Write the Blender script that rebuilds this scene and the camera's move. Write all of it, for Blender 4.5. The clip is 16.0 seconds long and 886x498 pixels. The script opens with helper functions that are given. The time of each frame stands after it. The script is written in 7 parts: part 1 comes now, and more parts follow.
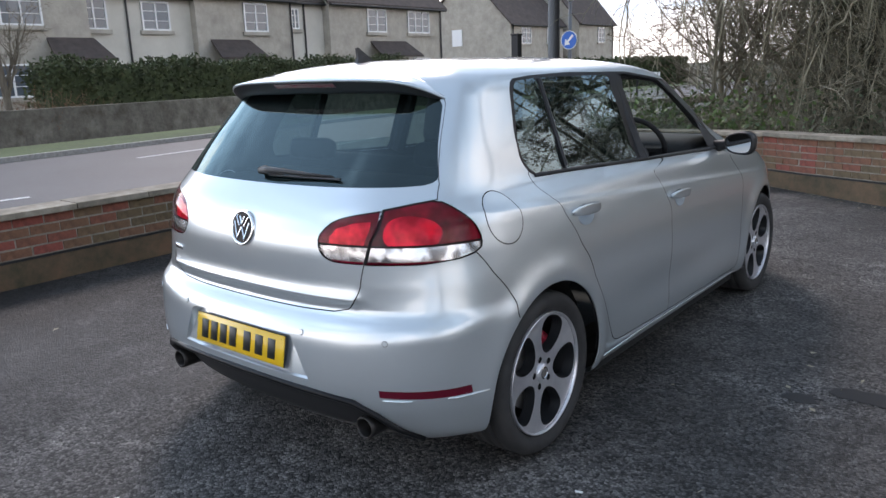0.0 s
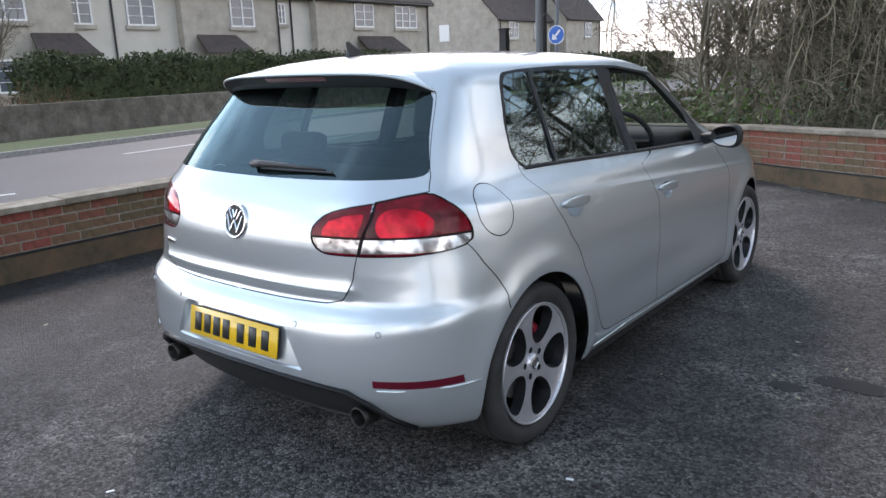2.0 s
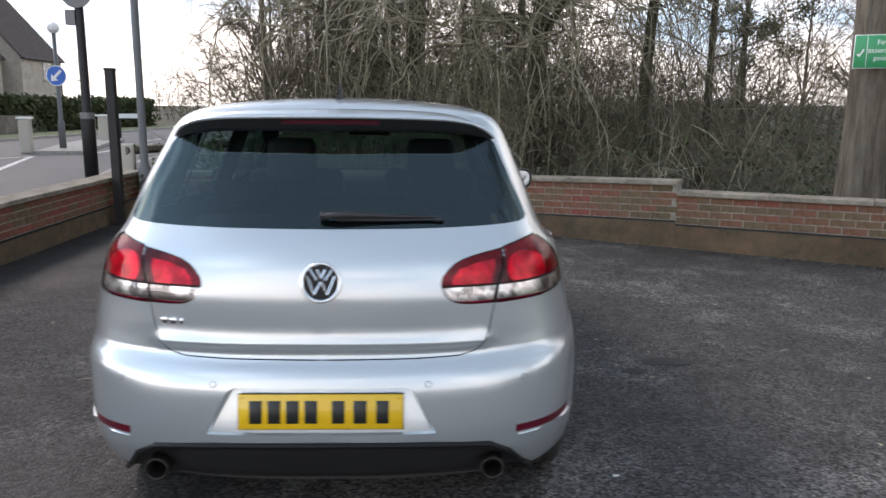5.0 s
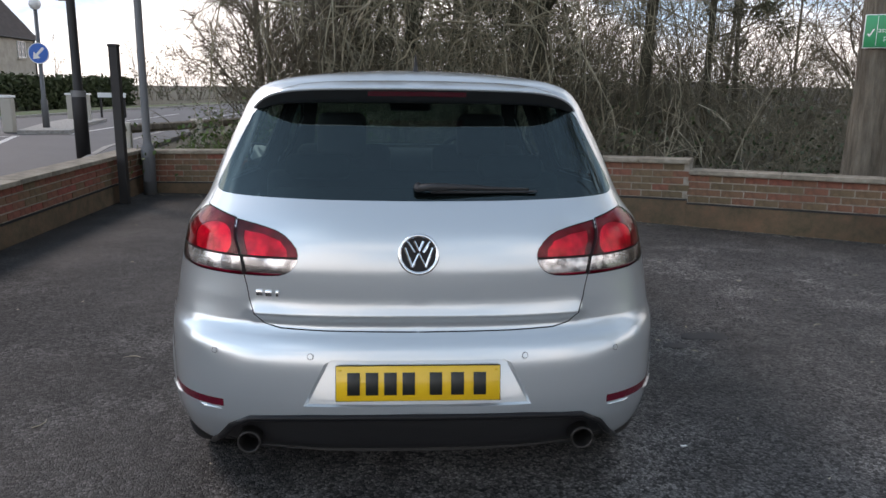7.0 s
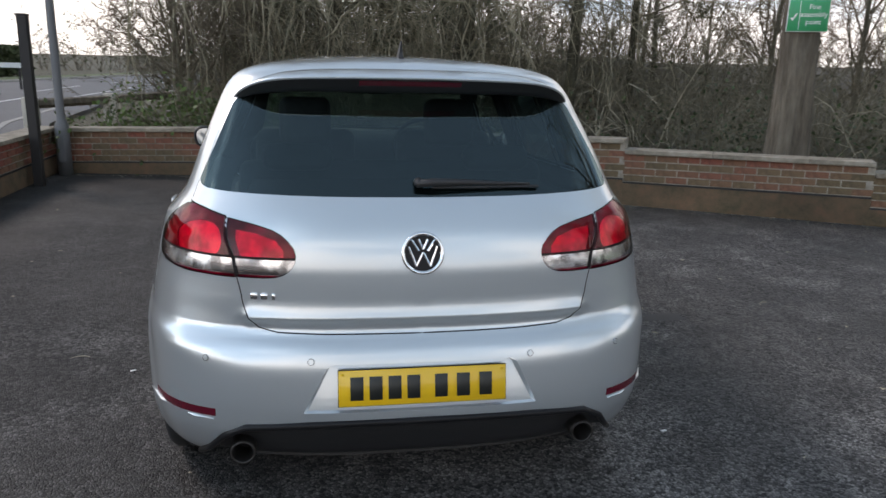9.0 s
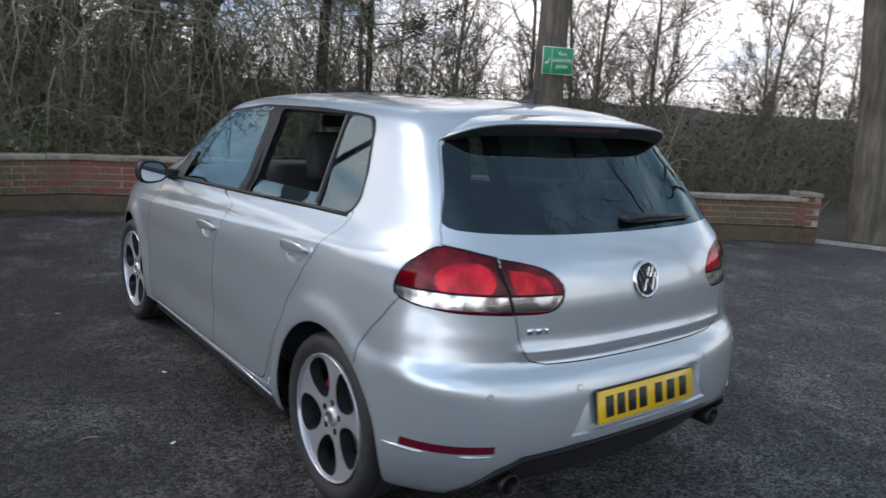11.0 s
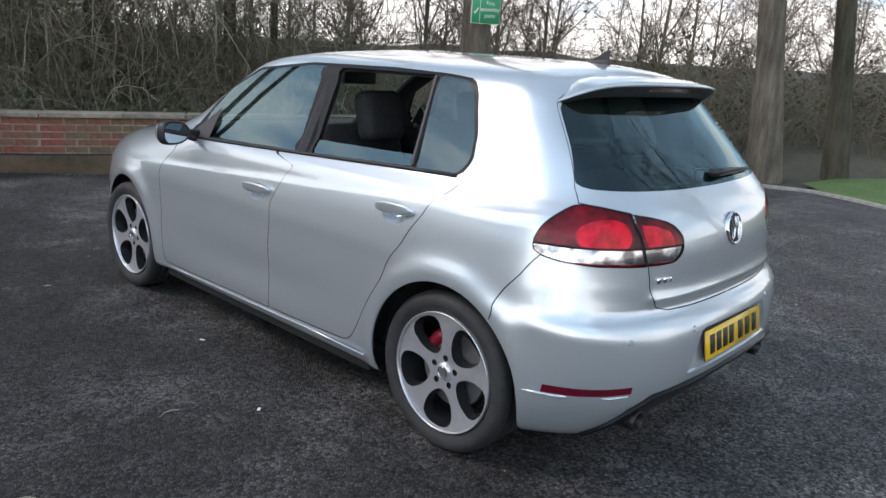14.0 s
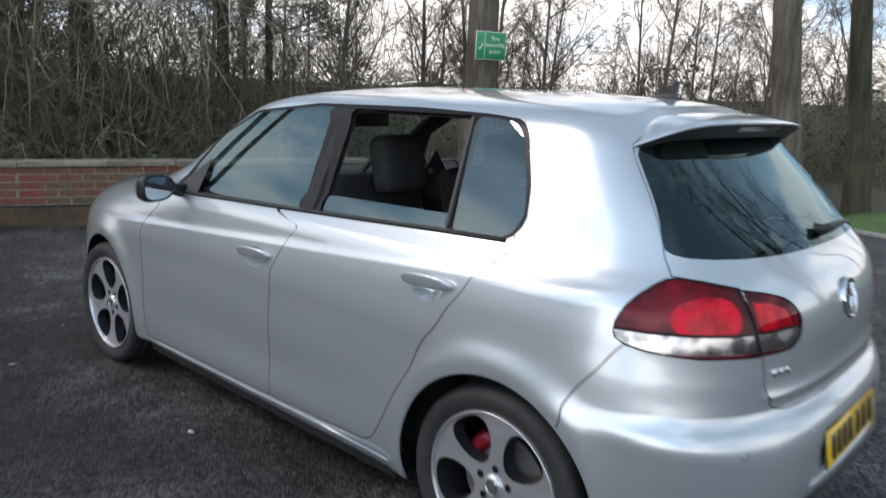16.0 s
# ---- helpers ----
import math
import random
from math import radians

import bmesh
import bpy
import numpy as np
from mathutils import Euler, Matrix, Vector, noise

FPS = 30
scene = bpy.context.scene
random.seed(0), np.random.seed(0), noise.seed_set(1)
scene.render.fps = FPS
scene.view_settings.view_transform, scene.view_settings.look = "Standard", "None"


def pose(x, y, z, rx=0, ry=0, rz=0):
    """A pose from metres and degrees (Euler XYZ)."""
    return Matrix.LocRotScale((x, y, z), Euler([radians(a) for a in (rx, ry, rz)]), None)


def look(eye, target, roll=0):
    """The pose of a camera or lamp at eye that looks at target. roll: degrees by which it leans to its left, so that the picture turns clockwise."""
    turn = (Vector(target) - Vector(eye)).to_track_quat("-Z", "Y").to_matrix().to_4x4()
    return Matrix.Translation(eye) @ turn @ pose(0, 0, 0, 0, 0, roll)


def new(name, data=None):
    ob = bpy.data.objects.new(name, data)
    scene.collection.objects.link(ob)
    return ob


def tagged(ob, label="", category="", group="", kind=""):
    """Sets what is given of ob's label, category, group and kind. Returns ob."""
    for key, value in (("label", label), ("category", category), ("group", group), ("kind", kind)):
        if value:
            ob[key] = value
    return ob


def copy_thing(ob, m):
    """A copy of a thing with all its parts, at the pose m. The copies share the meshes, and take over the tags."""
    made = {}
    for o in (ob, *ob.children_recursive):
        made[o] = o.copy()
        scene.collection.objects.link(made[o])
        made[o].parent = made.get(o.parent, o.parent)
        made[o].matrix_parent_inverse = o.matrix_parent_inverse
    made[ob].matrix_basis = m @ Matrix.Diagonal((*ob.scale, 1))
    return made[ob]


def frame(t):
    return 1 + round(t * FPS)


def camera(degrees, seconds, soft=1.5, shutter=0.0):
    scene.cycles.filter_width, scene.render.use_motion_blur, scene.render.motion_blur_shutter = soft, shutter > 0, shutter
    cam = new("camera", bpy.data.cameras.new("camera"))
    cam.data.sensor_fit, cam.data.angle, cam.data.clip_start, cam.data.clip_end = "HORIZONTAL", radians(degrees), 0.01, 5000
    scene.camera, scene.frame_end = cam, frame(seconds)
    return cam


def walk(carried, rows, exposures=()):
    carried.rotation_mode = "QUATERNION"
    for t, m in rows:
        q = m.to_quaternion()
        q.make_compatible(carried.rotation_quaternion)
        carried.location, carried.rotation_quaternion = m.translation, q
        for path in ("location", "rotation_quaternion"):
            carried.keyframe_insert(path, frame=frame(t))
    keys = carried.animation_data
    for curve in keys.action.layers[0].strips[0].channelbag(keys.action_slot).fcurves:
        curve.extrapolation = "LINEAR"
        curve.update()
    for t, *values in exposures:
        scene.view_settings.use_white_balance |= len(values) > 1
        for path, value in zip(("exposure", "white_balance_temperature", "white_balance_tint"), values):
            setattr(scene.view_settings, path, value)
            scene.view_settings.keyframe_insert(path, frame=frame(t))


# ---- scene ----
cam = camera(61.2, 16.0, shutter=0.4)
PATH = [
    (0, (2.255, -2.298, 1.453), (1.021, -0.794, 0.989), -2.0),
    (0.5, (2.261, -2.329, 1.453), (1.041, -0.817, 0.979), -2.0),
    (1, (2.272, -2.326, 1.452), (1.053, -0.814, 0.973), -2.3),
    (1.5, (2.27, -2.328, 1.45), (1.059, -0.81, 0.971), -2.1),
    (2, (2.265, -2.33, 1.448), (1.057, -0.809, 0.971), -2.1),
    (2.5, (2.255, -2.322, 1.454), (1.056, -0.795, 0.975), -1.8),
    (3, (2.174, -2.39, 1.456), (1.114, -0.756, 1.002), 1.4),
    (3.5, (1.918, -2.63, 1.472), (1.169, -0.83, 1.024), 1.8),
    (4, (1.404, -2.787, 1.463), (0.953, -0.888, 1.027), 1.3),
    (4.5, (0.85, -2.942, 1.495), (0.694, -0.991, 1.084), 2.5),
    (5, (0.318, -2.998, 1.469), (0.374, -1.034, 1.096), 0.5),
    (5.2, (0.15, -2.975, 1.492), (0.218, -1.018, 1.083), 2.0),
    (7.5, (-0.06, -2.993, 1.427), (0.068, -1.043, 0.998), 0.3),
    (8, (-0.074, -2.937, 1.441), (0.086, -0.994, 0.993), 0.5),
    (10.3, (-1.35, -2.676, 1.517), (-0.473, -0.939, 1.051), 4.1),
    (10.5, (-1.591, -2.596, 1.49), (-0.599, -0.905, 1.089), 4.2),
    (11, (-2.115, -2.284, 1.493), (-0.924, -0.726, 1.101), 3.6),
    (11.5, (-2.539, -1.986, 1.492), (-1.191, -0.565, 1.087), 3.3),
    (12, (-2.794, -1.787, 1.489), (-1.378, -0.464, 0.995), 2.5),
    (12.5, (-2.819, -1.778, 1.49), (-1.39, -0.482, 0.964), 3.8),
    (13, (-2.835, -1.773, 1.486), (-1.402, -0.479, 0.967), 3.4),
    (13.5, (-2.836, -1.758, 1.496), (-1.405, -0.46, 0.981), 3.5),
    (14, (-2.84, -1.757, 1.499), (-1.403, -0.462, 0.993), 3.8),
    (14.5, (-2.851, -1.757, 1.5), (-1.407, -0.467, 0.999), 3.8),
    (15, (-2.85, -1.74, 1.497), (-1.403, -0.454, 0.996), 4.0),
    (15.5, (-2.801, -1.618, 1.501), (-1.344, -0.34, 1.008), 4.3),
    (16, (-2.516, -1.25, 1.484), (-1.057, 0.055, 1.073), 2.7),
]
walk(cam, [(t, look(eye, target, roll)) for t, eye, target, roll in PATH],
     exposures=[(0, 0.66, 7150, 25), (0.6, 0.80, 7150, 25), (3, 0.88, 7250, 25), (3.5, 0.92, 7300, 26), (4.5, 0.72, 7500, 26), (5, 0.55, 7620, 26), (7.5, 0.26, 7500, 25), (8.5, 0.26, 7550, 24),
                (10.5, 0.12, 7050, 23), (11.5, 0.02, 6950, 23), (12.5, 0.08, 7150, 22), (13.5, 0.24, 7150, 22), (14.6, 0.42, 7150, 22), (15.3, 0.38, 7150, 22), (16, 0.12, 7150, 22)])

# ---------------------------------------------------------------- world and sun
SUN_DIR = Vector((-0.57, 0.52, 0.65)).normalized()          # towards the hazy sun
world = bpy.data.worlds.new("sky")
scene.world = world
world.use_nodes = True
wn, wl = world.node_tree.nodes, world.node_tree.links
wn.clear()
sky = wn.new("ShaderNodeTexSky")
sky.sky_type, sky.sun_disc = "NISHITA", False
sky.sun_elevation = math.asin(SUN_DIR.z)
sky.sun_rotation = math.atan2(SUN_DIR.x, SUN_DIR.y)
sky.air_density, sky.dust_density, sky.ozone_density = 1.2, 1.0, 1.5
# broken high cloud over the whole sky
coord = wn.new("ShaderNodeTexCoord")
squash = wn.new("ShaderNodeMapping")
squash.inputs["Scale"].default_value = (1.0, 1.0, 2.6)
cloud = wn.new("ShaderNodeTexNoise")
cloud.inputs["Scale"].default_value, cloud.inputs["Detail"].default_value, cloud.inputs["Roughness"].default_value = 2.2, 7, 0.55
ramp = wn.new("ShaderNodeValToRGB")
ramp.color_ramp.elements[0].position, ramp.color_ramp.elements[0].color = 0.36, (0.9, 0.9, 0.9, 1)
ramp.color_ramp.elements[1].position, ramp.color_ramp.elements[1].color = 0.62, (1, 1, 1, 1)
blend = wn.new("ShaderNodeMix")
blend.data_type = "RGBA"
# thin cloud, brighter towards the hidden sun
to_sun = wn.new("ShaderNodeVectorMath")
to_sun.operation = "DOT_PRODUCT"
to_sun.inputs[1].default_value = Vector((-0.90, -0.24, 0.26)).normalized()
glow = wn.new("ShaderNodeMapRange")
glow.interpolation_type = "SMOOTHERSTEP"
glow.inputs["From Min"].default_value, glow.inputs["From Max"].default_value = 0.40, 1.0
glow.inputs["To Min"].default_value, glow.inputs["To Max"].default_value = 13.0, 26.0
tone = wn.new("ShaderNodeVectorMath")
tone.operation = "SCALE"
climb = wn.new("ShaderNodeSeparateXYZ")
height = wn.new("ShaderNodeMapRange")
height.inputs["From Min"].default_value, height.inputs["From Max"].default_value = 0.05, 0.75
hue = wn.new("ShaderNodeValToRGB")                 # white near the skyline, bright thin blue, deeper blue overhead
hue.color_ramp.elements.new(0.16)
hue.color_ramp.elements.new(0.44)
for el, (p, c) in zip(hue.color_ramp.elements, [(0.0, (0.84, 0.90, 0.91)), (0.16, (0.80, 0.88, 0.91)), (0.44, (0.36, 0.54, 0.70)), (1.0, (0.17, 0.265, 0.37))]):
    el.position, el.color = p, (*c, 1)
wl.new(coord.outputs["Generated"], climb.inputs["Vector"])
drift = wn.new("ShaderNodeMath")
drift.operation = "MULTIPLY_ADD"
drift.inputs[1].default_value = 2.4
lift = wn.new("ShaderNodeMath")
lift.operation = "SUBTRACT"
lift.inputs[1].default_value = 1.16
wl.new(climb.outputs["Z"], lift.inputs[0])
wl.new(cloud.outputs["Fac"], drift.inputs[0])
wl.new(lift.outputs["Value"], drift.inputs[2])
wl.new(drift.outputs["Value"], height.inputs["Value"])
wl.new(height.outputs["Result"], hue.inputs["Fac"])
wl.new(hue.outputs["Color"], tone.inputs[0])
wl.new(coord.outputs["Generated"], to_sun.inputs[0])
wl.new(to_sun.outputs["Value"], glow.inputs["Value"])
wl.new(glow.outputs["Result"], tone.inputs["Scale"])
wl.new(tone.outputs["Vector"], blend.inputs["B"])
back = wn.new("ShaderNodeBackground")
back.inputs["Strength"].default_value = 0.125
out = wn.new("ShaderNodeOutputWorld")
wl.new(coord.outputs["Generated"], squash.inputs["Vector"])
wl.new(squash.outputs["Vector"], cloud.inputs["Vector"])
wl.new(cloud.outputs["Fac"], ramp.inputs["Fac"])
wl.new(ramp.outputs["Color"], blend.inputs["Factor"])
wl.new(sky.outputs["Color"], blend.inputs["A"])
wl.new(blend.outputs["Result"], back.inputs["Color"])
wl.new(back.outputs["Background"], out.inputs["Surface"])
sun = new("sun", bpy.data.lights.new("sun", "SUN"))
sun.data.energy, sun.data.angle, sun.data.color = 1.2, radians(16), (1.0, 0.97, 0.93)
sun.matrix_world = look(SUN_DIR * 50, (0, 0, 0))


# ---------------------------------------------------------------- materials
def material(name, color, rough=0.6, metal=0.0, coat=0.0, spec=0.5):
    m = bpy.data.materials.new(name)
    m.use_nodes = True
    b = m.node_tree.nodes["Principled BSDF"]
    b.inputs["Base Color"].default_value = (*color, 1)
    b.inputs["Roughness"].default_value = rough
    b.inputs["Metallic"].default_value = metal
    b.inputs["Coat Weight"].default_value = coat
    b.inputs["Specular IOR Level"].default_value = spec
    return m


def node(m, kind, **values):
    n = m.node_tree.nodes.new(kind)
    for k, v in values.items():
        n.inputs[k.replace("_", " ")].default_value = v
    return n


def link(m, a, b):
    m.node_tree.links.new(a, b)


def noise_color(m, stops, scale=8.0, detail=6.0, rough=0.6, spots=None, object_random=0.0, stretch=1.0):
    """Base colour from a noise ramp; stops: (place, colour). spots: a second, larger noise that multiplies it."""
    tc = node(m, "ShaderNodeTexCoord")
    n = node(m, "ShaderNodeTexNoise", Scale=scale, Detail=detail, Roughness=rough)
    grain = node(m, "ShaderNodeMapping", Scale=(1.0, 1.0, stretch))
    link(m, tc.outputs["Object"], grain.inputs["Vector"])
    link(m, grain.outputs["Vector"], n.inputs["Vector"])
    r = node(m, "ShaderNodeValToRGB")
    e = r.color_ramp.elements
    while len(e) < len(stops):
        e.new(0.5)
    for el, (p, c) in zip(e, stops):
        el.position, el.color = p, (*c, 1)
    link(m, n.outputs["Fac"], r.inputs["Fac"])
    socket = r.outputs["Color"]
    if spots:
        s, lo, hi = spots
        n2 = node(m, "ShaderNodeTexNoise", Scale=s, Detail=4.0, Roughness=0.6)
        link(m, tc.outputs["Object"], n2.inputs["Vector"])
        mr = node(m, "ShaderNodeMapRange", From_Min=0.3, From_Max=0.7, To_Min=lo, To_Max=hi)
        link(m, n2.outputs["Fac"], mr.inputs["Value"])
        mul = node(m, "ShaderNodeVectorMath")
        mul.operation = "SCALE"
        link(m, socket, mul.inputs[0])
        link(m, mr.outputs["Result"], mul.inputs["Scale"])
        socket = mul.outputs["Vector"]
    if object_random:
        info = node(m, "ShaderNodeObjectInfo")
        mr = node(m, "ShaderNodeMapRange", To_Min=1 - object_random, To_Max=1 + object_random)
        link(m, info.outputs["Random"], mr.inputs["Value"])
        mul = node(m, "ShaderNodeVectorMath")
        mul.operation = "SCALE"
        link(m, socket, mul.inputs[0])
        link(m, mr.outputs["Result"], mul.inputs["Scale"])
        socket = mul.outputs["Vector"]
    link(m, socket, m.node_tree.nodes["Principled BSDF"].inputs["Base Color"])
    return tc


def bump(m, scale, strength, distance=0.01, detail=4.0, kind="ShaderNodeTexNoise", stretch=1.0):
    tc = node(m, "ShaderNodeTexCoord")
    n = node(m, kind, Scale=scale)
    if kind == "ShaderNodeTexNoise":
        n.inputs["Detail"].default_value = detail
    b = node(m, "ShaderNodeBump", Strength=strength, Distance=distance)
    grain = node(m, "ShaderNodeMapping", Scale=(1.0, 1.0, stretch))
    link(m, tc.outputs["Object"], grain.inputs["Vector"])
    link(m, grain.outputs["Vector"], n.inputs["Vector"])
    link(m, n.outputs[0], b.inputs["Height"])
    link(m, b.outputs["Normal"], m.node_tree.nodes["Principled BSDF"].inputs["Normal"])


def glass(name, tint, ior=1.6, sheen=(1, 1, 1)):
    m = bpy.data.materials.new(name)
    m.use_nodes = True
    m.node_tree.nodes.clear()
    clear = node(m, "ShaderNodeBsdfTransparent", Color=(*tint, 1))
    gloss = node(m, "ShaderNodeBsdfGlossy", Color=(*sheen, 1), Roughness=0.004)
    slant = node(m, "ShaderNodeLayerWeight", Blend=0.5)
    steep = node(m, "ShaderNodeMath")
    steep.operation = "POWER"
    steep.inputs[1].default_value = 5.0
    fres = node(m, "ShaderNodeMath")
    fres.operation = "MULTIPLY_ADD"
    least = ((ior - 1) / (ior + 1)) ** 2
    fres.inputs[1].default_value, fres.inputs[2].default_value = 1 - least, least
    mix = node(m, "ShaderNodeMixShader")
    o = node(m, "ShaderNodeOutputMaterial")
    link(m, slant.outputs["Facing"], steep.inputs[0])
    link(m, steep.outputs["Value"], fres.inputs[0])
    link(m, fres.outputs["Value"], mix.inputs["Fac"])
    link(m, clear.outputs["BSDF"], mix.inputs[1])
    link(m, gloss.outputs["BSDF"], mix.inputs[2])
    link(m, mix.outputs["Shader"], o.inputs["Surface"])
    return m


# car
M_PAINT = material("silver_paint", (0.580, 0.634, 0.656), 0.28, 0.68, 1.0)
M_PAINT.node_tree.nodes["Principled BSDF"].inputs["Coat Roughness"].default_value = 0.02
M_PAINT.node_tree.nodes["Principled BSDF"].inputs["Coat IOR"].default_value = 1.65
M_GLOSSBLACK = material("gloss_black_trim", (0.012, 0.012, 0.013), 0.32, spec=0.18)
M_BLACK = material("black_plastic", (0.018, 0.018, 0.019), 0.5)
M_GAP = material("panel_gap", (0.006, 0.006, 0.006), 0.9)
M_GLASS = glass("side_glass", (0.50, 0.60, 0.57), 2.3, (0.66, 0.92, 1.0))
M_SCREEN = glass("windscreen_glass", (0.78, 0.86, 0.83), 1.5)
M_PRIVACY = glass("privacy_glass", (0.28, 0.34, 0.33), 2.3, (0.75, 0.95, 1.0))
M_REARGLASS = glass("rear_glass", (0.20, 0.29, 0.285), 1.75, (0.7, 0.95, 1.0))
M_RUBBER = material("tyre_rubber", (0.022, 0.022, 0.023), 0.75)
noise_color(M_RUBBER, [(0.3, (0.016, 0.016, 0.017)), (0.7, (0.035, 0.034, 0.033))], 9)
M_ALLOY = material("machined_alloy", (0.6, 0.6, 0.62), 0.30, 0.75)
noise_color(M_ALLOY, [(0.3, (0.60, 0.60, 0.63)), (0.7, (0.74, 0.74, 0.76))], 14, 3)
M_ALLOYDARK = material("dark_alloy", (0.02, 0.021, 0.023), 0.35, 0.3)
M_STEEL = material("brake_steel", (0.35, 0.34, 0.33), 0.4, 0.9)
M_RED = material("red_caliper", (0.20, 0.004, 0.016), 0.4)
M_CHROME = material("chrome", (0.82, 0.83, 0.84), 0.06, 1.0)
M_EXHAUST = material("exhaust_steel", (0.05, 0.047, 0.045), 0.45, 0.8)
M_LENSRED = glass("red_lamp_lens", (0.90, 0.022, 0.135), 1.40)
M_LENSCLEAR = glass("clear_lamp_lens", (0.92, 0.92, 0.92), 1.5)
M_HOUSING = material("lamp_housing", (0.30, 0.28, 0.28), 0.6, spec=0.2)
noise_color(M_HOUSING, [(0.35, (0.05, 0.045, 0.045)), (0.65, (0.26, 0.25, 0.25))], 11, 2)
M_BOWL = material("lamp_reflector", (0.92, 0.92, 0.92), 0.38, 0.5)
noise_color(M_BOWL, [(0.36, (0.42, 0.42, 0.42)), (0.62, (0.97, 0.97, 0.97))], 14, 2)
M_CLEARBOWL = material("clear_lamp_reflector", (0.6, 0.6, 0.6), 0.22, 0.9)
noise_color(M_CLEARBOWL, [(0.40, (0.20, 0.19, 0.19)), (0.5, (0.50, 0.49, 0.49)), (0.60, (0.92, 0.91, 0.91))], 19, 1)
M_REFLECT = material("red_reflector", (0.11, 0.003, 0.014), 0.2, 0.0, 0.3)
M_MIRROR = material("mirror_glass", (0.40, 0.42, 0.43), 0.02, 1.0)
M_PLATE = material("yellow_plate", (0.78, 0.47, 0.012), 0.35, 0.0, 0.6)
M_PLATEINK = material("plate_ink", (0.012, 0.014, 0.012), 0.4)
M_INTERIOR = material("interior_black", (0.020, 0.020, 0.021), 0.75)
noise_color(M_INTERIOR, [(0.3, (0.014, 0.014, 0.015)), (0.7, (0.028, 0.028, 0.029))], 30)
M_HEADLINER = material("headliner", (0.10, 0.10, 0.10), 0.9)
# ground
M_TARMAC = material("yard_tarmac", (0.05, 0.05, 0.05), 0.62, spec=0.30)
M_ROAD = material("road_tarmac", (0.11, 0.11, 0.115), 0.65)
noise_color(M_ROAD, [(0.3, (0.042, 0.042, 0.045)), (0.7, (0.078, 0.078, 0.082))], 60, 4, 0.6, (0.4, 0.8, 1.15))
M_LINE = material("road_paint", (0.62, 0.62, 0.60), 0.7)
noise_color(M_LINE, [(0.35, (0.30, 0.30, 0.30)), (0.6, (0.70, 0.70, 0.68))], 18)
M_GRASS = material("grass", (0.07, 0.12, 0.03), 0.8)
noise_color(M_GRASS, [(0.3, (0.048, 0.098, 0.015)), (0.5, (0.074, 0.155, 0.024)), (0.75, (0.125, 0.175, 0.043))], 22, 6, 0.6, (0.7, 0.7, 1.2))
M_LITTER = material("leaf_litter_ground", (0.05, 0.04, 0.03), 0.95)
noise_color(M_LITTER, [(0.3, (0.040, 0.037, 0.022)), (0.5, (0.075, 0.068, 0.042)), (0.75, (0.11, 0.096, 0.060))], 6, 8, 0.7, (0.25, 0.7, 1.2))
bump(M_LITTER, 12, 0.8, 0.05)
M_KERB = material("kerb_concrete", (0.32, 0.31, 0.29), 0.85)
noise_color(M_KERB, [(0.3, (0.22, 0.21, 0.19)), (0.7, (0.40, 0.38, 0.35))], 16)
# walls
M_BRICK = material("red_brick", (0.28, 0.12, 0.075), 0.85)
M_MORTAR = material("mortar", (0.30, 0.27, 0.23), 0.95)
noise_color(M_MORTAR, [(0.3, (0.22, 0.19, 0.145)), (0.7, (0.44, 0.40, 0.34))], 14, 6, 0.6, (1.2, 0.6, 1.1))
M_PLINTH = material("plinth_render", (0.26, 0.14, 0.08), 0.9)
noise_color(M_PLINTH, [(0.30, (0.055, 0.048, 0.026)), (0.46, (0.115, 0.080, 0.046)), (0.58, (0.155, 0.095, 0.055)), (0.72, (0.21, 0.105, 0.060))], 4.5, 9, 0.75, (0.9, 0.55, 1.15))
bump(M_PLINTH, 40, 0.4, 0.006)
M_COPING = material("coping_stone", (0.34, 0.29, 0.22), 0.9)
noise_color(M_COPING, [(0.3, (0.15, 0.125, 0.09)), (0.55, (0.26, 0.225, 0.175)), (0.75, (0.36, 0.32, 0.26))], 9, 8, 0.65, (1.5, 0.75, 1.15), 0.12)
bump(M_COPING, 60, 0.3, 0.004)
# houses
M_STONE = material("pale_stone", (0.40, 0.36, 0.30), 0.9)
noise_color(M_STONE, [(0.3, (0.31, 0.28, 0.235)), (0.7, (0.48, 0.44, 0.375))], 1.6, 8, 0.7)
M_RENDER = material("cream_render", (0.62, 0.58, 0.50), 0.9)
noise_color(M_RENDER, [(0.3, (0.50, 0.47, 0.41)), (0.7, (0.62, 0.59, 0.52))], 0.8, 6)
M_ROOFTILE = material("roof_tile", (0.07, 0.05, 0.045), 0.85)
noise_color(M_ROOFTILE, [(0.3, (0.045, 0.034, 0.03)), (0.7, (0.085, 0.064, 0.055))], 3, 6)
M_WHITE = material("white_upvc", (0.78, 0.78, 0.77), 0.4)
M_WINDOW = material("house_window_glass", (0.10, 0.12, 0.14), 0.06, 0.0, 0.0, 0.8)
M_PIPE = material("black_pipe", (0.015, 0.015, 0.015), 0.5)
M_GARDENWALL = material("rough_stone", (0.15, 0.13, 0.105), 0.95)
noise_color(M_GARDENWALL, [(0.3, (0.075, 0.065, 0.048)), (0.5, (0.15, 0.135, 0.11)), (0.7, (0.24, 0.22, 0.185))], 2.6, 9, 0.7, (0.35, 0.7, 1.2))
bump(M_GARDENWALL, 6, 0.9, 0.05)
M_VERGE = material("verge_grass", (0.06, 0.085, 0.03), 0.9)
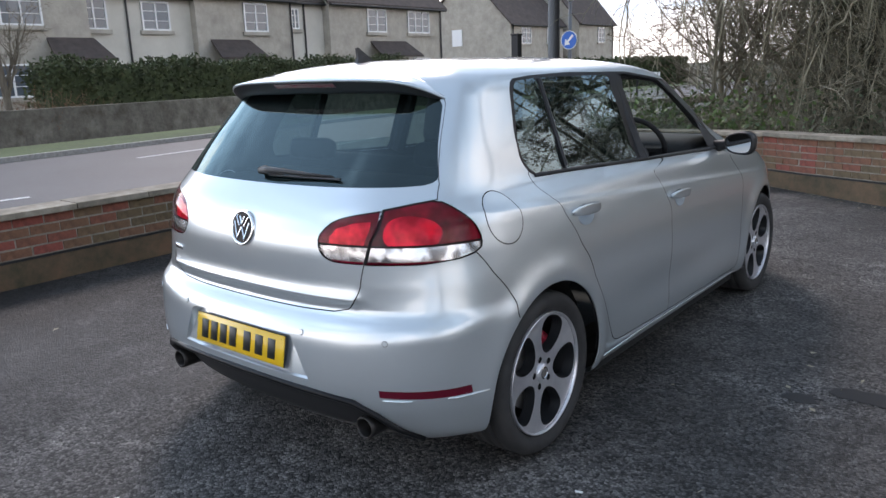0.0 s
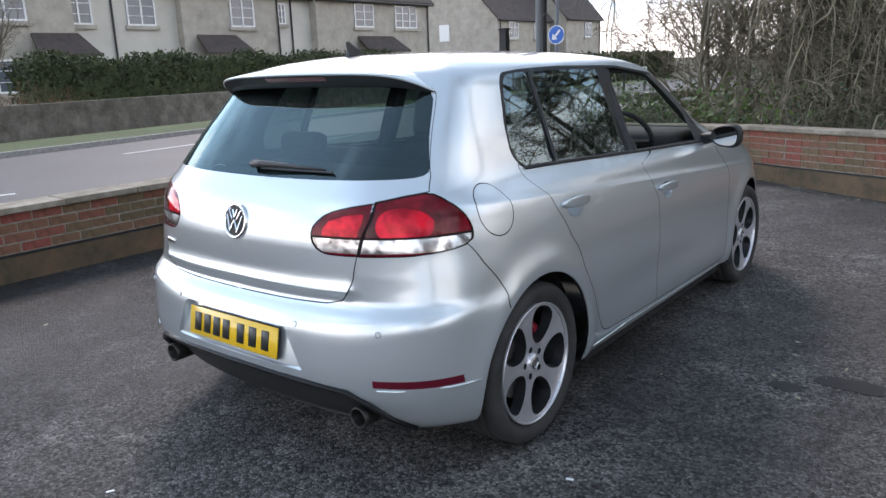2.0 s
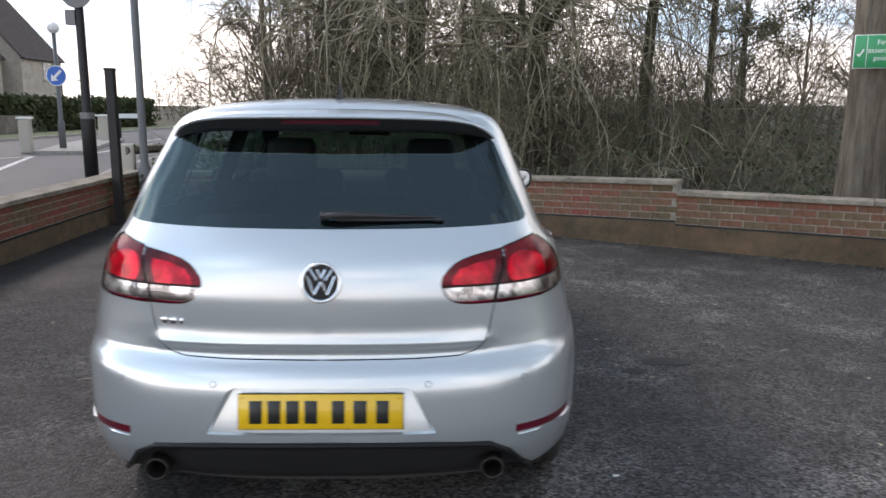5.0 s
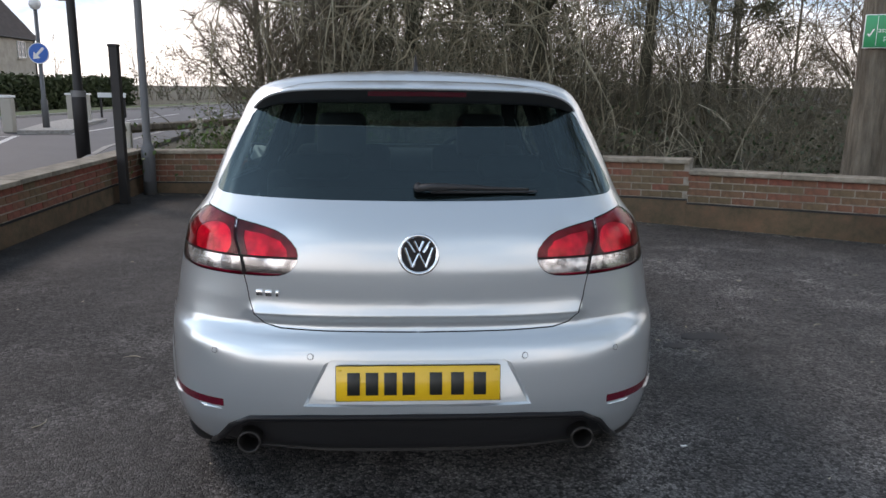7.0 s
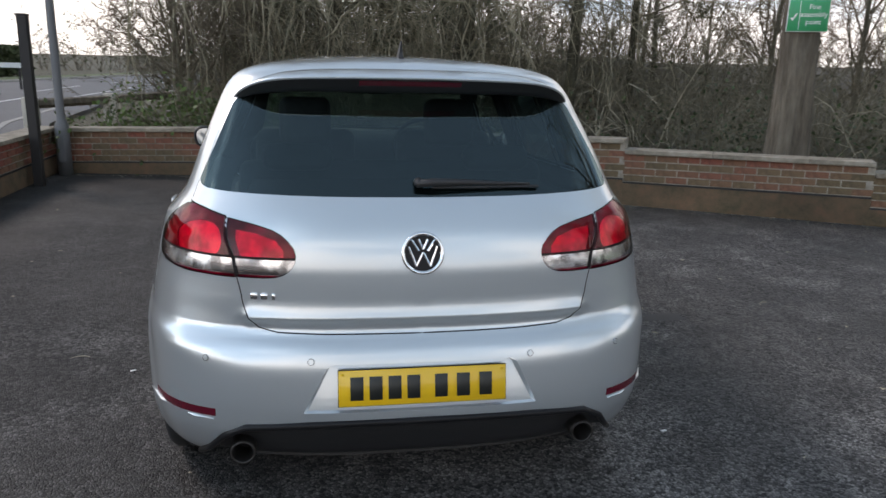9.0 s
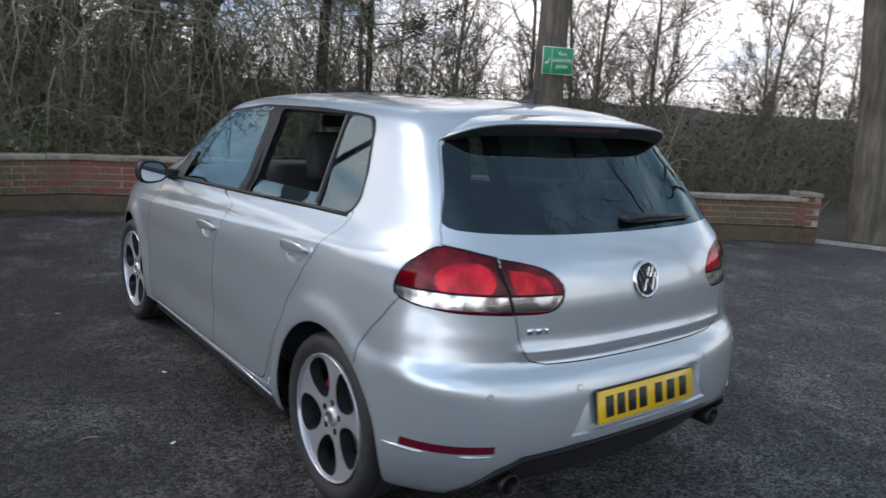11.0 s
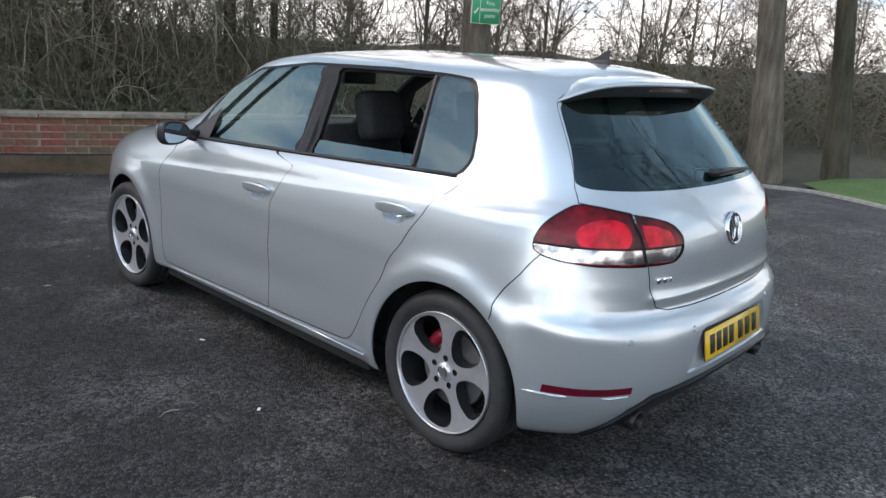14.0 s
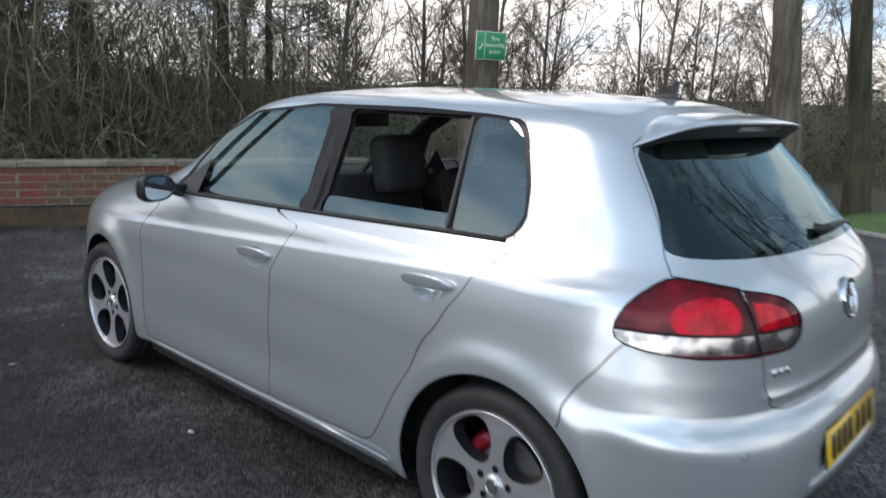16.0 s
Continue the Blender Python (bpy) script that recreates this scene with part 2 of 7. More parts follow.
noise_color(M_VERGE, [(0.3, (0.045, 0.060, 0.022)), (0.55, (0.070, 0.105, 0.032)), (0.8, (0.11, 0.12, 0.05))], 9, 6, 0.65, (0.5, 0.75, 1.15))
M_HEDGE = material("hedge_leaf", (0.05, 0.07, 0.025), 0.8)
noise_color(M_HEDGE, [(0.3, (0.028, 0.036, 0.014)), (0.6, (0.055, 0.075, 0.025)), (0.8, (0.09, 0.08, 0.04))], 2.5, 5)
# trees
M_BARK = material("grey_bark", (0.13, 0.11, 0.085), 0.95)
noise_color(M_BARK, [(0.28, (0.055, 0.045, 0.030)), (0.5, (0.15, 0.125, 0.095)), (0.75, (0.26, 0.225, 0.175))], 14, 8, 0.7, (0.8, 0.65, 1.2), 0.0, 0.14)
M_BARKDARK = material("dark_mossy_bark", (0.07, 0.065, 0.045), 0.95)
noise_color(M_BARKDARK, [(0.28, (0.030, 0.028, 0.016)), (0.5, (0.070, 0.064, 0.040)), (0.75, (0.13, 0.115, 0.075))], 12, 8, 0.7, (0.8, 0.65, 1.2), 0.0, 0.14)
M_TWIG = material("bare_twig", (0.10, 0.085, 0.06), 0.9)
noise_color(M_TWIG, [(0.3, (0.085, 0.070, 0.050)), (0.55, (0.165, 0.138, 0.10)), (0.8, (0.27, 0.235, 0.175))], 1.2, 5, 0.6)
M_TWIGPALE = material("pale_twig", (0.26, 0.22, 0.16), 0.9)
noise_color(M_TWIGPALE, [(0.3, (0.22, 0.20, 0.145)), (0.7, (0.44, 0.40, 0.30))], 2.5, 5)
M_TWIGMOSS = material("mossy_twig", (0.4, 0.37, 0.24), 0.9)
noise_color(M_TWIGMOSS, [(0.3, (0.16, 0.148, 0.098)), (0.55, (0.27, 0.246, 0.172)), (0.75, (0.42, 0.385, 0.285))], 2.0, 5)
M_IVY = material("ivy_leaf", (0.035, 0.06, 0.02), 0.6)
noise_color(M_IVY, [(0.3, (0.02, 0.032, 0.012)), (0.6, (0.045, 0.075, 0.022)), (0.8, (0.09, 0.11, 0.03))], 1.4, 4)
M_NEEDLE = material("conifer_needle", (0.02, 0.035, 0.018), 0.8)
noise_color(M_NEEDLE, [(0.3, (0.042, 0.046, 0.024)), (0.55, (0.080, 0.084, 0.043)), (0.8, (0.135, 0.130, 0.073))], 0.9, 5, 0.7)
M_LEAFGREEN = material("bramble_leaf", (0.07, 0.12, 0.025), 0.6)
noise_color(M_LEAFGREEN, [(0.3, (0.035, 0.060, 0.015)), (0.55, (0.075, 0.125, 0.025)), (0.8, (0.13, 0.17, 0.045))], 2.5, 4)
M_TWIGDARK = material("dark_twig", (0.05, 0.042, 0.03), 0.95)
noise_color(M_TWIGDARK, [(0.3, (0.094, 0.083, 0.058)), (0.7, (0.215, 0.188, 0.132))], 0.8, 5)
# street
M_POSTGREY = material("galvanised_post", (0.13, 0.135, 0.14), 0.55, 0.3)
M_POSTBLACK = material("black_post", (0.014, 0.013, 0.013), 0.6)
M_BLUE = material("blue_sign", (0.015, 0.13, 0.50), 0.4)
M_GREEN = material("green_sign", (0.012, 0.30, 0.12), 0.4)
M_SIGNWHITE = material("sign_white", (0.78, 0.80, 0.78), 0.5)
M_SIGNGREY = material("sign_back", (0.20, 0.20, 0.20), 0.6, 0.3)
M_BOLLARD = material("bollard", (0.45, 0.42, 0.36), 0.7)


# ---------------------------------------------------------------- mesh helpers
def mesh_ob(name, verts, faces, mat, parent=None, label="", smooth=False, normals=None):
    me = bpy.data.meshes.new(name)
    me.from_pydata([tuple(v) for v in verts], [], [tuple(f) for f in faces])
    mats = mat if isinstance(mat, (list, tuple)) else [mat]
    for m in mats:
        me.materials.append(m)
    if smooth or normals is not None:
        me.polygons.foreach_set("use_smooth", [True] * len(me.polygons))
    if normals is not None:
        me.normals_split_custom_set_from_vertices([tuple(n) for n in normals])
    me.update()
    ob = new(name, me)
    if parent:
        ob.parent = parent
    if label:
        ob["label"] = label
    return ob


def part(name, bm, mat, parent=None, label="", smooth=False):
    me = bpy.data.meshes.new(name)
    bm.normal_update()
    bm.to_mesh(me)
    bm.free()
    me.materials.append(mat)
    if smooth:
        me.polygons.foreach_set("use_smooth", [True] * len(me.polygons))
    ob = new(name, me)
    if parent:
        ob.parent = parent
    if label:
        ob["label"] = label
    return ob


def box(bm, x0, y0, z0, x1, y1, z1, bevel=0.0, m=None):
    r = bmesh.ops.create_cube(bm, size=1)
    vs = r["verts"]
    bmesh.ops.scale(bm, vec=(x1 - x0, y1 - y0, z1 - z0), verts=vs)
    bmesh.ops.translate(bm, vec=((x0 + x1) / 2, (y0 + y1) / 2, (z0 + z1) / 2), verts=vs)
    if bevel:
        es = {e for v in vs for e in v.link_edges}
        r2 = bmesh.ops.bevel(bm, geom=list(es), offset=bevel, segments=2, affect="EDGES", profile=0.6)
        vs = list({v for f in r2["faces"] for v in f.verts} | {v for v in vs if v.is_valid})
    if m is not None:
        bmesh.ops.transform(bm, matrix=m, verts=vs)
    return vs


def box_ob(name, dims, mat, parent=None, label="", bevel=0.0, m=None):
    bm = bmesh.new()
    box(bm, *dims, bevel=bevel, m=m)
    return part(name, bm, mat, parent, label)


def tube(points, radii, sides=8, cap=True):
    """Verts and faces of a tapered tube along points."""
    pts = [Vector(p) for p in points]
    n = len(pts)
    rs = radii if hasattr(radii, "__len__") else [radii] * n
    verts, faces = [], []
    prev = None
    for i, p in enumerate(pts):
        d = (pts[min(i + 1, n - 1)] - pts[max(i - 1, 0)]).normalized()
        if prev is None:
            prev = d.orthogonal().normalized()
        a = (prev - d * prev.dot(d))
        a = a.normalized() if a.length > 1e-6 else d.orthogonal().normalized()
        prev = a
        b = d.cross(a)
        for k in range(sides):
            w = 2 * math.pi * k / sides
            verts.append(p + (a * math.cos(w) + b * math.sin(w)) * rs[i])
    for i in range(n - 1):
        for k in range(sides):
            k2 = (k + 1) % sides
            faces.append((i * sides + k, i * sides + k2, (i + 1) * sides + k2, (i + 1) * sides + k))
    if cap:
        faces.append(tuple(range(sides))[::-1])
        faces.append(tuple((n - 1) * sides + k for k in range(sides)))
    return verts, faces


def lathe(profile, steps, axis="x"):
    """Verts and faces of a profile of (radius, along) turned round an axis."""
    verts, faces = [], []
    m = len(profile)
    for i in range(steps):
        w = 2 * math.pi * i / steps
        c, s = math.cos(w), math.sin(w)
        for r, h in profile:
            verts.append((h, r * c, r * s) if axis == "x" else ((r * c, r * s, h) if axis == "z" else (r * c, h, r * s)))
    for i in range(steps):
        j = (i + 1) % steps
        for k in range(m - 1):
            faces.append((i * m + k, i * m + k + 1, j * m + k + 1, j * m + k))
    return verts, faces


class Soup:
    """Gathers many small meshes into one."""

    def __init__(self):
        self.v, self.f = [], []

    def add(self, vf):
        v, f = vf
        o = len(self.v)
        self.v.extend(v)
        self.f.extend(tuple(i + o for i in face) for face in f)

    def ob(self, name, mat, parent=None, label="", smooth=False):
        return mesh_ob(name, self.v, self.f, mat, parent, label, smooth)


def empty(name, at=(0, 0, 0), turn=0.0):
    e = new(name)
    e.matrix_world = pose(*at, 0, 0, turn)
    e.empty_display_size = 0.2
    return e



# ---------------------------------------------------------------- surfaces that need more than one noise
def tarmac_nodes(m):
    """Rolled stone chippings in dark binder: each chip its own grey, scuffed pale patches, damp dark ones."""
    b = m.node_tree.nodes["Principled BSDF"]
    tc = node(m, "ShaderNodeTexCoord")
    chips = node(m, "ShaderNodeTexVoronoi", Scale=76.0, Randomness=1.0)
    joint = node(m, "ShaderNodeTexVoronoi", Scale=76.0, Randomness=1.0)
    joint.feature = "DISTANCE_TO_EDGE"
    fine = node(m, "ShaderNodeTexNoise", Scale=190.0, Detail=3.0, Roughness=0.7)
    mottle = node(m, "ShaderNodeTexNoise", Scale=7.0, Detail=7.0, Roughness=0.75)
    scuff = node(m, "ShaderNodeTexNoise", Scale=1.5, Detail=10.0, Roughness=0.74)
    damp = node(m, "ShaderNodeTexNoise", Scale=0.33, Detail=4.0, Roughness=0.6)
    for n in (chips, joint, fine, scuff, damp, mottle):
        link(m, tc.outputs["Object"], n.inputs["Vector"])
    base = node(m, "ShaderNodeValToRGB")
    e = base.color_ramp.elements
    e[0].position, e[0].color = 0.42, (0.062, 0.0595, 0.0565, 1)
    e[1].position, e[1].color = 0.66, (0.145, 0.139, 0.132, 1)
    e.new(0.53).color = (0.080, 0.0765, 0.073, 1)
    e.new(0.57).color = (0.108, 0.103, 0.098, 1)
    link(m, scuff.outputs["Fac"], base.inputs["Fac"])
    socket = base.outputs["Color"]
    chip = node(m, "ShaderNodeSeparateColor")
    link(m, chips.outputs["Color"], chip.inputs["Color"])
    for out_, f0, f1, lo, hi in ((chip.outputs["Red"], 0.0, 1.0, 0.20, 1.95), (joint.outputs["Distance"], 0.0, 0.16, 0.35, 1.15), (fine.outputs["Fac"], 0.36, 0.64, 0.7, 1.3),
                                 (mottle.outputs["Fac"], 0.36, 0.64, 0.80, 1.20), (damp.outputs["Fac"], 0.36, 0.64, 0.72, 1.22)):
        mr = node(m, "ShaderNodeMapRange", From_Min=f0, From_Max=f1, To_Min=lo, To_Max=hi)
        link(m, out_, mr.inputs["Value"])
        mul = node(m, "ShaderNodeVectorMath")
        mul.operation = "SCALE"
        link(m, socket, mul.inputs[0])
        link(m, mr.outputs["Result"], mul.inputs["Scale"])
        socket = mul.outputs["Vector"]
    # darker along the road side of the yard, with a ragged edge
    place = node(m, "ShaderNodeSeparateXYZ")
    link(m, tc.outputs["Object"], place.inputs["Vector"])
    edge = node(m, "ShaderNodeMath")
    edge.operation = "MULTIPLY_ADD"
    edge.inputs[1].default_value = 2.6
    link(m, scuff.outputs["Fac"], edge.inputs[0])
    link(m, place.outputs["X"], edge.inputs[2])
    side_tone = node(m, "ShaderNodeMapRange", From_Min=-0.1, From_Max=1.1, To_Min=0.46, To_Max=1.0)
    link(m, edge.outputs["Value"], side_tone.inputs["Value"])
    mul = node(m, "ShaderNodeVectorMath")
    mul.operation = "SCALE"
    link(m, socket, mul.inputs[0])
    link(m, side_tone.outputs["Result"], mul.inputs["Scale"])
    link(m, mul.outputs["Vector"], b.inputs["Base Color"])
    rough = node(m, "ShaderNodeMapRange", From_Min=0.38, From_Max=0.62, To_Min=0.52, To_Max=0.82)
    link(m, damp.outputs["Fac"], rough.inputs["Value"])
    link(m, rough.outputs["Result"], b.inputs["Roughness"])
    bp = node(m, "ShaderNodeBump", Strength=0.9, Distance=0.010)
    link(m, joint.outputs["Distance"], bp.inputs["Height"])
    link(m, bp.outputs["Normal"], b.inputs["Normal"])


tarmac_nodes(M_TARMAC)


def brick_nodes(m):
    """Red and buff bricks: patches by where the brick lies, each brick a little different."""
    b = m.node_tree.nodes["Principled BSDF"]
    info = node(m, "ShaderNodeObjectInfo")
    zone = node(m, "ShaderNodeTexNoise", Scale=0.75, Detail=4.0)
    link(m, info.outputs["Location"], zone.inputs["Vector"])
    add = node(m, "ShaderNodeMath")
    add.operation = "MULTIPLY_ADD"
    add.inputs[1].default_value = 0.34
    link(m, info.outputs["Random"], add.inputs[0])
    link(m, zone.outputs["Fac"], add.inputs[2])
    ramp = node(m, "ShaderNodeValToRGB")
    e = ramp.color_ramp.elements
    e[0].position, e[0].color = 0.42, (0.125, 0.090, 0.048, 1)
    e[1].position, e[1].color = 0.92, (0.27, 0.070, 0.050, 1)
    e.new(0.58).color = (0.175, 0.115, 0.063, 1)
    e.new(0.74).color = (0.225, 0.090, 0.054, 1)
    link(m, add.outputs["Value"], ramp.inputs["Fac"])
    tc = node(m, "ShaderNodeTexCoord")
    n = node(m, "ShaderNodeTexNoise", Scale=22.0, Detail=7.0, Roughness=0.7)
    link(m, tc.outputs["Object"], n.inputs["Vector"])
    mr = node(m, "ShaderNodeMapRange", From_Min=0.3, From_Max=0.7, To_Min=0.55, To_Max=1.25)
    link(m, n.outputs["Fac"], mr.inputs["Value"])
    mul = node(m, "ShaderNodeVectorMath")
    mul.operation = "SCALE"
    link(m, ramp.outputs["Color"], mul.inputs[0])
    link(m, mr.outputs["Result"], mul.inputs["Scale"])
    link(m, mul.outputs["Vector"], b.inputs["Base Color"])
    bp = node(m, "ShaderNodeBump", Strength=0.6, Distance=0.004)
    link(m, n.outputs["Fac"], bp.inputs["Height"])
    link(m, bp.outputs["Normal"], b.inputs["Normal"])


brick_nodes(M_BRICK)
bump(M_BARK, 20, 1.0, 0.05, 6, stretch=0.14)
bump(M_BARKDARK, 18, 1.0, 0.05, 6, stretch=0.14)
bump(M_STONE, 5, 0.5, 0.03)
bump(M_ROAD, 220, 0.5, 0.004)


# ---------------------------------------------------------------- ground
def sheet(name, pts, z, mat, label, category):
    ob = mesh_ob(name, [(x, y, z) for x, y in pts], [tuple(range(len(pts)))], mat)
    return tagged(ob, label, category, kind="structure")


sheet("ground", [(-900, -900), (900, -900), (900, 900), (-900, 900)], -0.03, M_LITTER, "dark leaf-littered ground under the trees", "ground")
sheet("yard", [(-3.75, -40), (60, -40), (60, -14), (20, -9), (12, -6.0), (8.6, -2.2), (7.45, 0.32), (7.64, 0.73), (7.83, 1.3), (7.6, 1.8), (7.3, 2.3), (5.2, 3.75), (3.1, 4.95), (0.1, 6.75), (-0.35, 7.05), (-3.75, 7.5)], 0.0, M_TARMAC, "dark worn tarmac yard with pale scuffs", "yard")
ROAD_NEAR = [(-4.6, -70), (-4.6, 2), (-5.2, 8), (-6.6, 14), (-7.6, 24), (-7.0, 40), (-4.0, 58), (4.0, 84), (20, 118)]
ROAD_FAR = [(-13.0, -70), (-13.0, 0), (-13.9, 6), (-15.2, 14), (-16.0, 26), (-15.4, 42), (-12.4, 60), (-4.2, 88), (12, 124)]
sheet("road", ROAD_FAR + ROAD_NEAR[::-1], -0.012, M_ROAD, "grey asphalt road beside the yard wall", "road")


def ribbon(name, line, w0, w1, z0, z1, mat, label, category, kind="structure"):
    """A raised strip along a line, from w0 to w1 on its left side."""
    pts = [Vector((x, y, 0)) for x, y in line]
    vs, fs = [], []
    for i, p in enumerate(pts):
        d = (pts[min(i + 1, len(pts) - 1)] - pts[max(i - 1, 0)]).normalized()
        n = Vector((-d.y, d.x, 0))
        a, b = p + n * w0, p + n * w1
        vs += [(a.x, a.y, z0), (a.x, a.y, z1), (b.x, b.y, z1), (b.x, b.y, z0)]
    for i in range(len(pts) - 1):
        for k in range(3):
            fs.append((i * 4 + k, (i + 1) * 4 + k, (i + 1) * 4 + k + 1, i * 4 + k + 1))
    fs += [(0, 1, 2, 3), tuple(len(vs) - 4 + k for k in (3, 2, 1, 0))]
    ob = mesh_ob(name, vs, fs, mat)
    return tagged(ob, label, category, kind=kind)


ribbon("kerb", ROAD_FAR, 0.0, 0.14, -0.03, 0.09, M_KERB, "pale concrete kerb of the far roadside", "kerb")
ribbon("verge", ROAD_FAR, 0.14, 2.4, -0.03, 0.08, M_VERGE, "mown grass verge beyond the road", "verge")
ribbon("kerb_near", ROAD_NEAR, 0.0, -0.14, -0.03, 0.08, M_KERB, "pale concrete kerb of the near roadside", "kerb")
ribbon("pavement", ROAD_NEAR, -0.14, -0.9, -0.03, 0.07, M_ROAD, "narrow asphalt pavement along the wall", "pavement")
sheet("lawn", [(8.45, 1.62), (8.0, 1.25), (7.75, 0.72), (7.56, 0.30), (8.7, -2.15), (12.05, -5.9), (20, -8.9), (26, -9.5), (26, -7), (15, -1.4), (10.6, 1.0), (9.6, 1.5)], 0.03, M_GRASS, "bright green strip of lawn at the yard edge", "lawn")
ribbon("lawn_edge", [(7.35, 2.35), (7.62, 1.82), (7.84, 1.3), (7.65, 0.73), (7.46, 0.32), (8.6, -2.2), (12, -6.0), (20, -9)], 0.0, 0.10, -0.03, 0.035, M_KERB, "pale edging stones of the yard", "kerb")

# road paint
def paint(x0, y0, x1, y1, w):
    a, b = Vector((x0, y0, 0)), Vector((x1, y1, 0))
    n = (b - a).normalized().cross(Vector((0, 0, 1))) * w / 2
    ob = mesh_ob("road_marking", [(p.x, p.y, -0.006) for p in (a - n, b - n, b + n, a + n)], [(0, 1, 2, 3)], M_LINE)
    return tagged(ob, "worn white painted road line", "road marking", "road lines", "structure")


for seg in ((-8.6, -0.6, -8.3, 1.9, 0.13), (-7.2, 1.9, -7.0, 2.5, 0.18), (-11.6, 5.3, -11.9, 7.4, 0.13), (-9.4, 7.6, -9.9, 10.2, 0.13), (-8.9, 13.2, -10.7, 18.6, 0.15), (-10.7, 18.6, -12.6, 14.5, 0.13),
            (-9.6, 19.5, -9.9, 26.0, 0.12), (-11.0, 28, -11.2, 36, 0.12), (-10.9, 40, -10.0, 48, 0.12), (-8.6, 24.5, -8.6, 44, 0.12), (-8.7, -6, -8.7, -3, 0.13)):
    paint(*seg)


# ---------------------------------------------------------------- brick walls
BRICK_MESHES = []
for k in range(6):
    rnd = random.Random(40 + k)
    c = 0.004
    vs = []
    for sx in (-1, 1):
        for sy in (-1, 1):
            for sz in (-1, 1):
                vs.append((sx * (0.1075 - rnd.random() * 0.003), sy * (0.103 + rnd.random() * 0.004), sz * (0.0315 - rnd.random() * 0.0025)))
    me = bpy.data.meshes.new("brick")
    me.from_pydata(vs, [], [(0, 1, 3, 2), (4, 6, 7, 5), (0, 4, 5, 1), (2, 3, 7, 6), (0, 2, 6, 4), (1, 5, 7, 3)])
    me.materials.append(M_BRICK)
    BRICK_MESHES.append(me)


def wall(name, label, sections, detail=True):
    """A low wall in sections of (x0, y0, x1, y1, base0, base1, courses): rendered plinth, brick courses, coping slabs."""
    rnd = random.Random(len(name))
    core_v, core_f, pl_v, pl_f = [], [], [], []
    jobs, slabs = [], []
    for x0, y0, x1, y1, b0, b1, n in sections:
        a, b = Vector((x0, y0, 0)), Vector((x1, y1, 0))
        d = b - a
        L = d.length
        t = d / L
        q = Vector((-t.y, t.x, 0))
        for vs, fs, half, lo0, lo1, hi0, hi1 in ((core_v, core_f, 0.0975, 0.0, 0.0, b0 + 0.075 * n, b1 + 0.075 * n), (pl_v, pl_f, 0.116, -0.05, -0.05, b0 - 0.022, b1 - 0.022)):
            o = len(vs)
            for p, lo, hi in ((a, lo0, hi0), (b, lo1, hi1)):
                for s in (-1, 1):
                    vs += [p + q * half * s + Vector((0, 0, lo)), p + q * half * s + Vector((0, 0, hi))]
            fs += [(o, o + 1, o + 5, o + 4), (o + 2, o + 6, o + 7, o + 3), (o + 1, o + 3, o + 7, o + 5), (o, o + 2, o + 3, o + 1), (o + 4, o + 5, o + 7, o + 6)]
        slope = math.atan2(b1 - b0, L)
        for c in range(n):
            u = 0.1125 if c % 2 == 0 else 0.0
            while u < L + 0.02:
                uu = min(max(u, 0.1), L - 0.1)
                z = b0 + (b1 - b0) * uu / L + 0.0375 + 0.075 * c
                jobs.append((a + t * uu + Vector((0, 0, z)), math.atan2(t.y, t.x), slope))
                u += 0.225
        u = 0.0
        while u < L - 0.1:
            w = min(rnd.uniform(0.58, 0.92), L - u)
            z = b0 + (b1 - b0) * (u + w / 2) / L + 0.075 * n
            slabs.append((a + t * (u + w / 2) + Vector((0, 0, z)), math.atan2(t.y, t.x), slope, w))
            u += w
    base = mesh_ob(name, pl_v, pl_f, M_PLINTH)
    tagged(base, label, "wall", kind="structure")
    mesh_ob("mortar_core", core_v, core_f, M_MORTAR, base, "grey mortar joints")
    dv, df = [], []
    for x0, y0, x1, y1, b0, b1, n in sections:
        a, b = Vector((x0, y0, 0)), Vector((x1, y1, 0))
        q = Vector((-(b - a).y, (b - a).x, 0)).normalized()
        o = len(dv)
        for p, z in ((a, b0), (b, b1)):
            for s in (-1, 1):
                dv += [p + q * 0.119 * s + Vector((0, 0, z - 0.020)), p + q * 0.119 * s + Vector((0, 0, z - 0.004))]
        df += [(o, o + 1, o + 5, o + 4), (o + 2, o + 6, o + 7, o + 3), (o + 1, o + 3, o + 7, o + 5), (o, o + 4, o + 6, o + 2), (o, o + 2, o + 3, o + 1), (o + 4, o + 5, o + 7, o + 6)]
    mesh_ob("damp_course", dv, df, M_POSTBLACK, base, "dark damp-proof course line")
    for k, (p, turn, slope) in enumerate(jobs):
        o = new("brick", BRICK_MESHES[k % 6])
        o.parent = base
        o.matrix_basis = Matrix.Translation(p + Vector((rnd.uniform(-0.002, 0.002), rnd.uniform(-0.003, 0.003), 0))) @ Matrix.Rotation(turn, 4, "Z") @ Matrix.Rotation(-slope, 4, "Y")
    for p, turn, slope, w in slabs:
        bm = bmesh.new()
        box(bm, -w / 2 + 0.003, -0.150, 0.0, w / 2 - 0.003, 0.150, 0.046, 0.006)
        o = part("coping_slab", bm, M_COPING, base)
        o.matrix_basis = Matrix.Translation(p + Vector((0, 0, rnd.uniform(0, 0.004)))) @ Matrix.Rotation(turn, 4, "Z") @ Matrix.Rotation(-slope, 4, "Y")
    return base


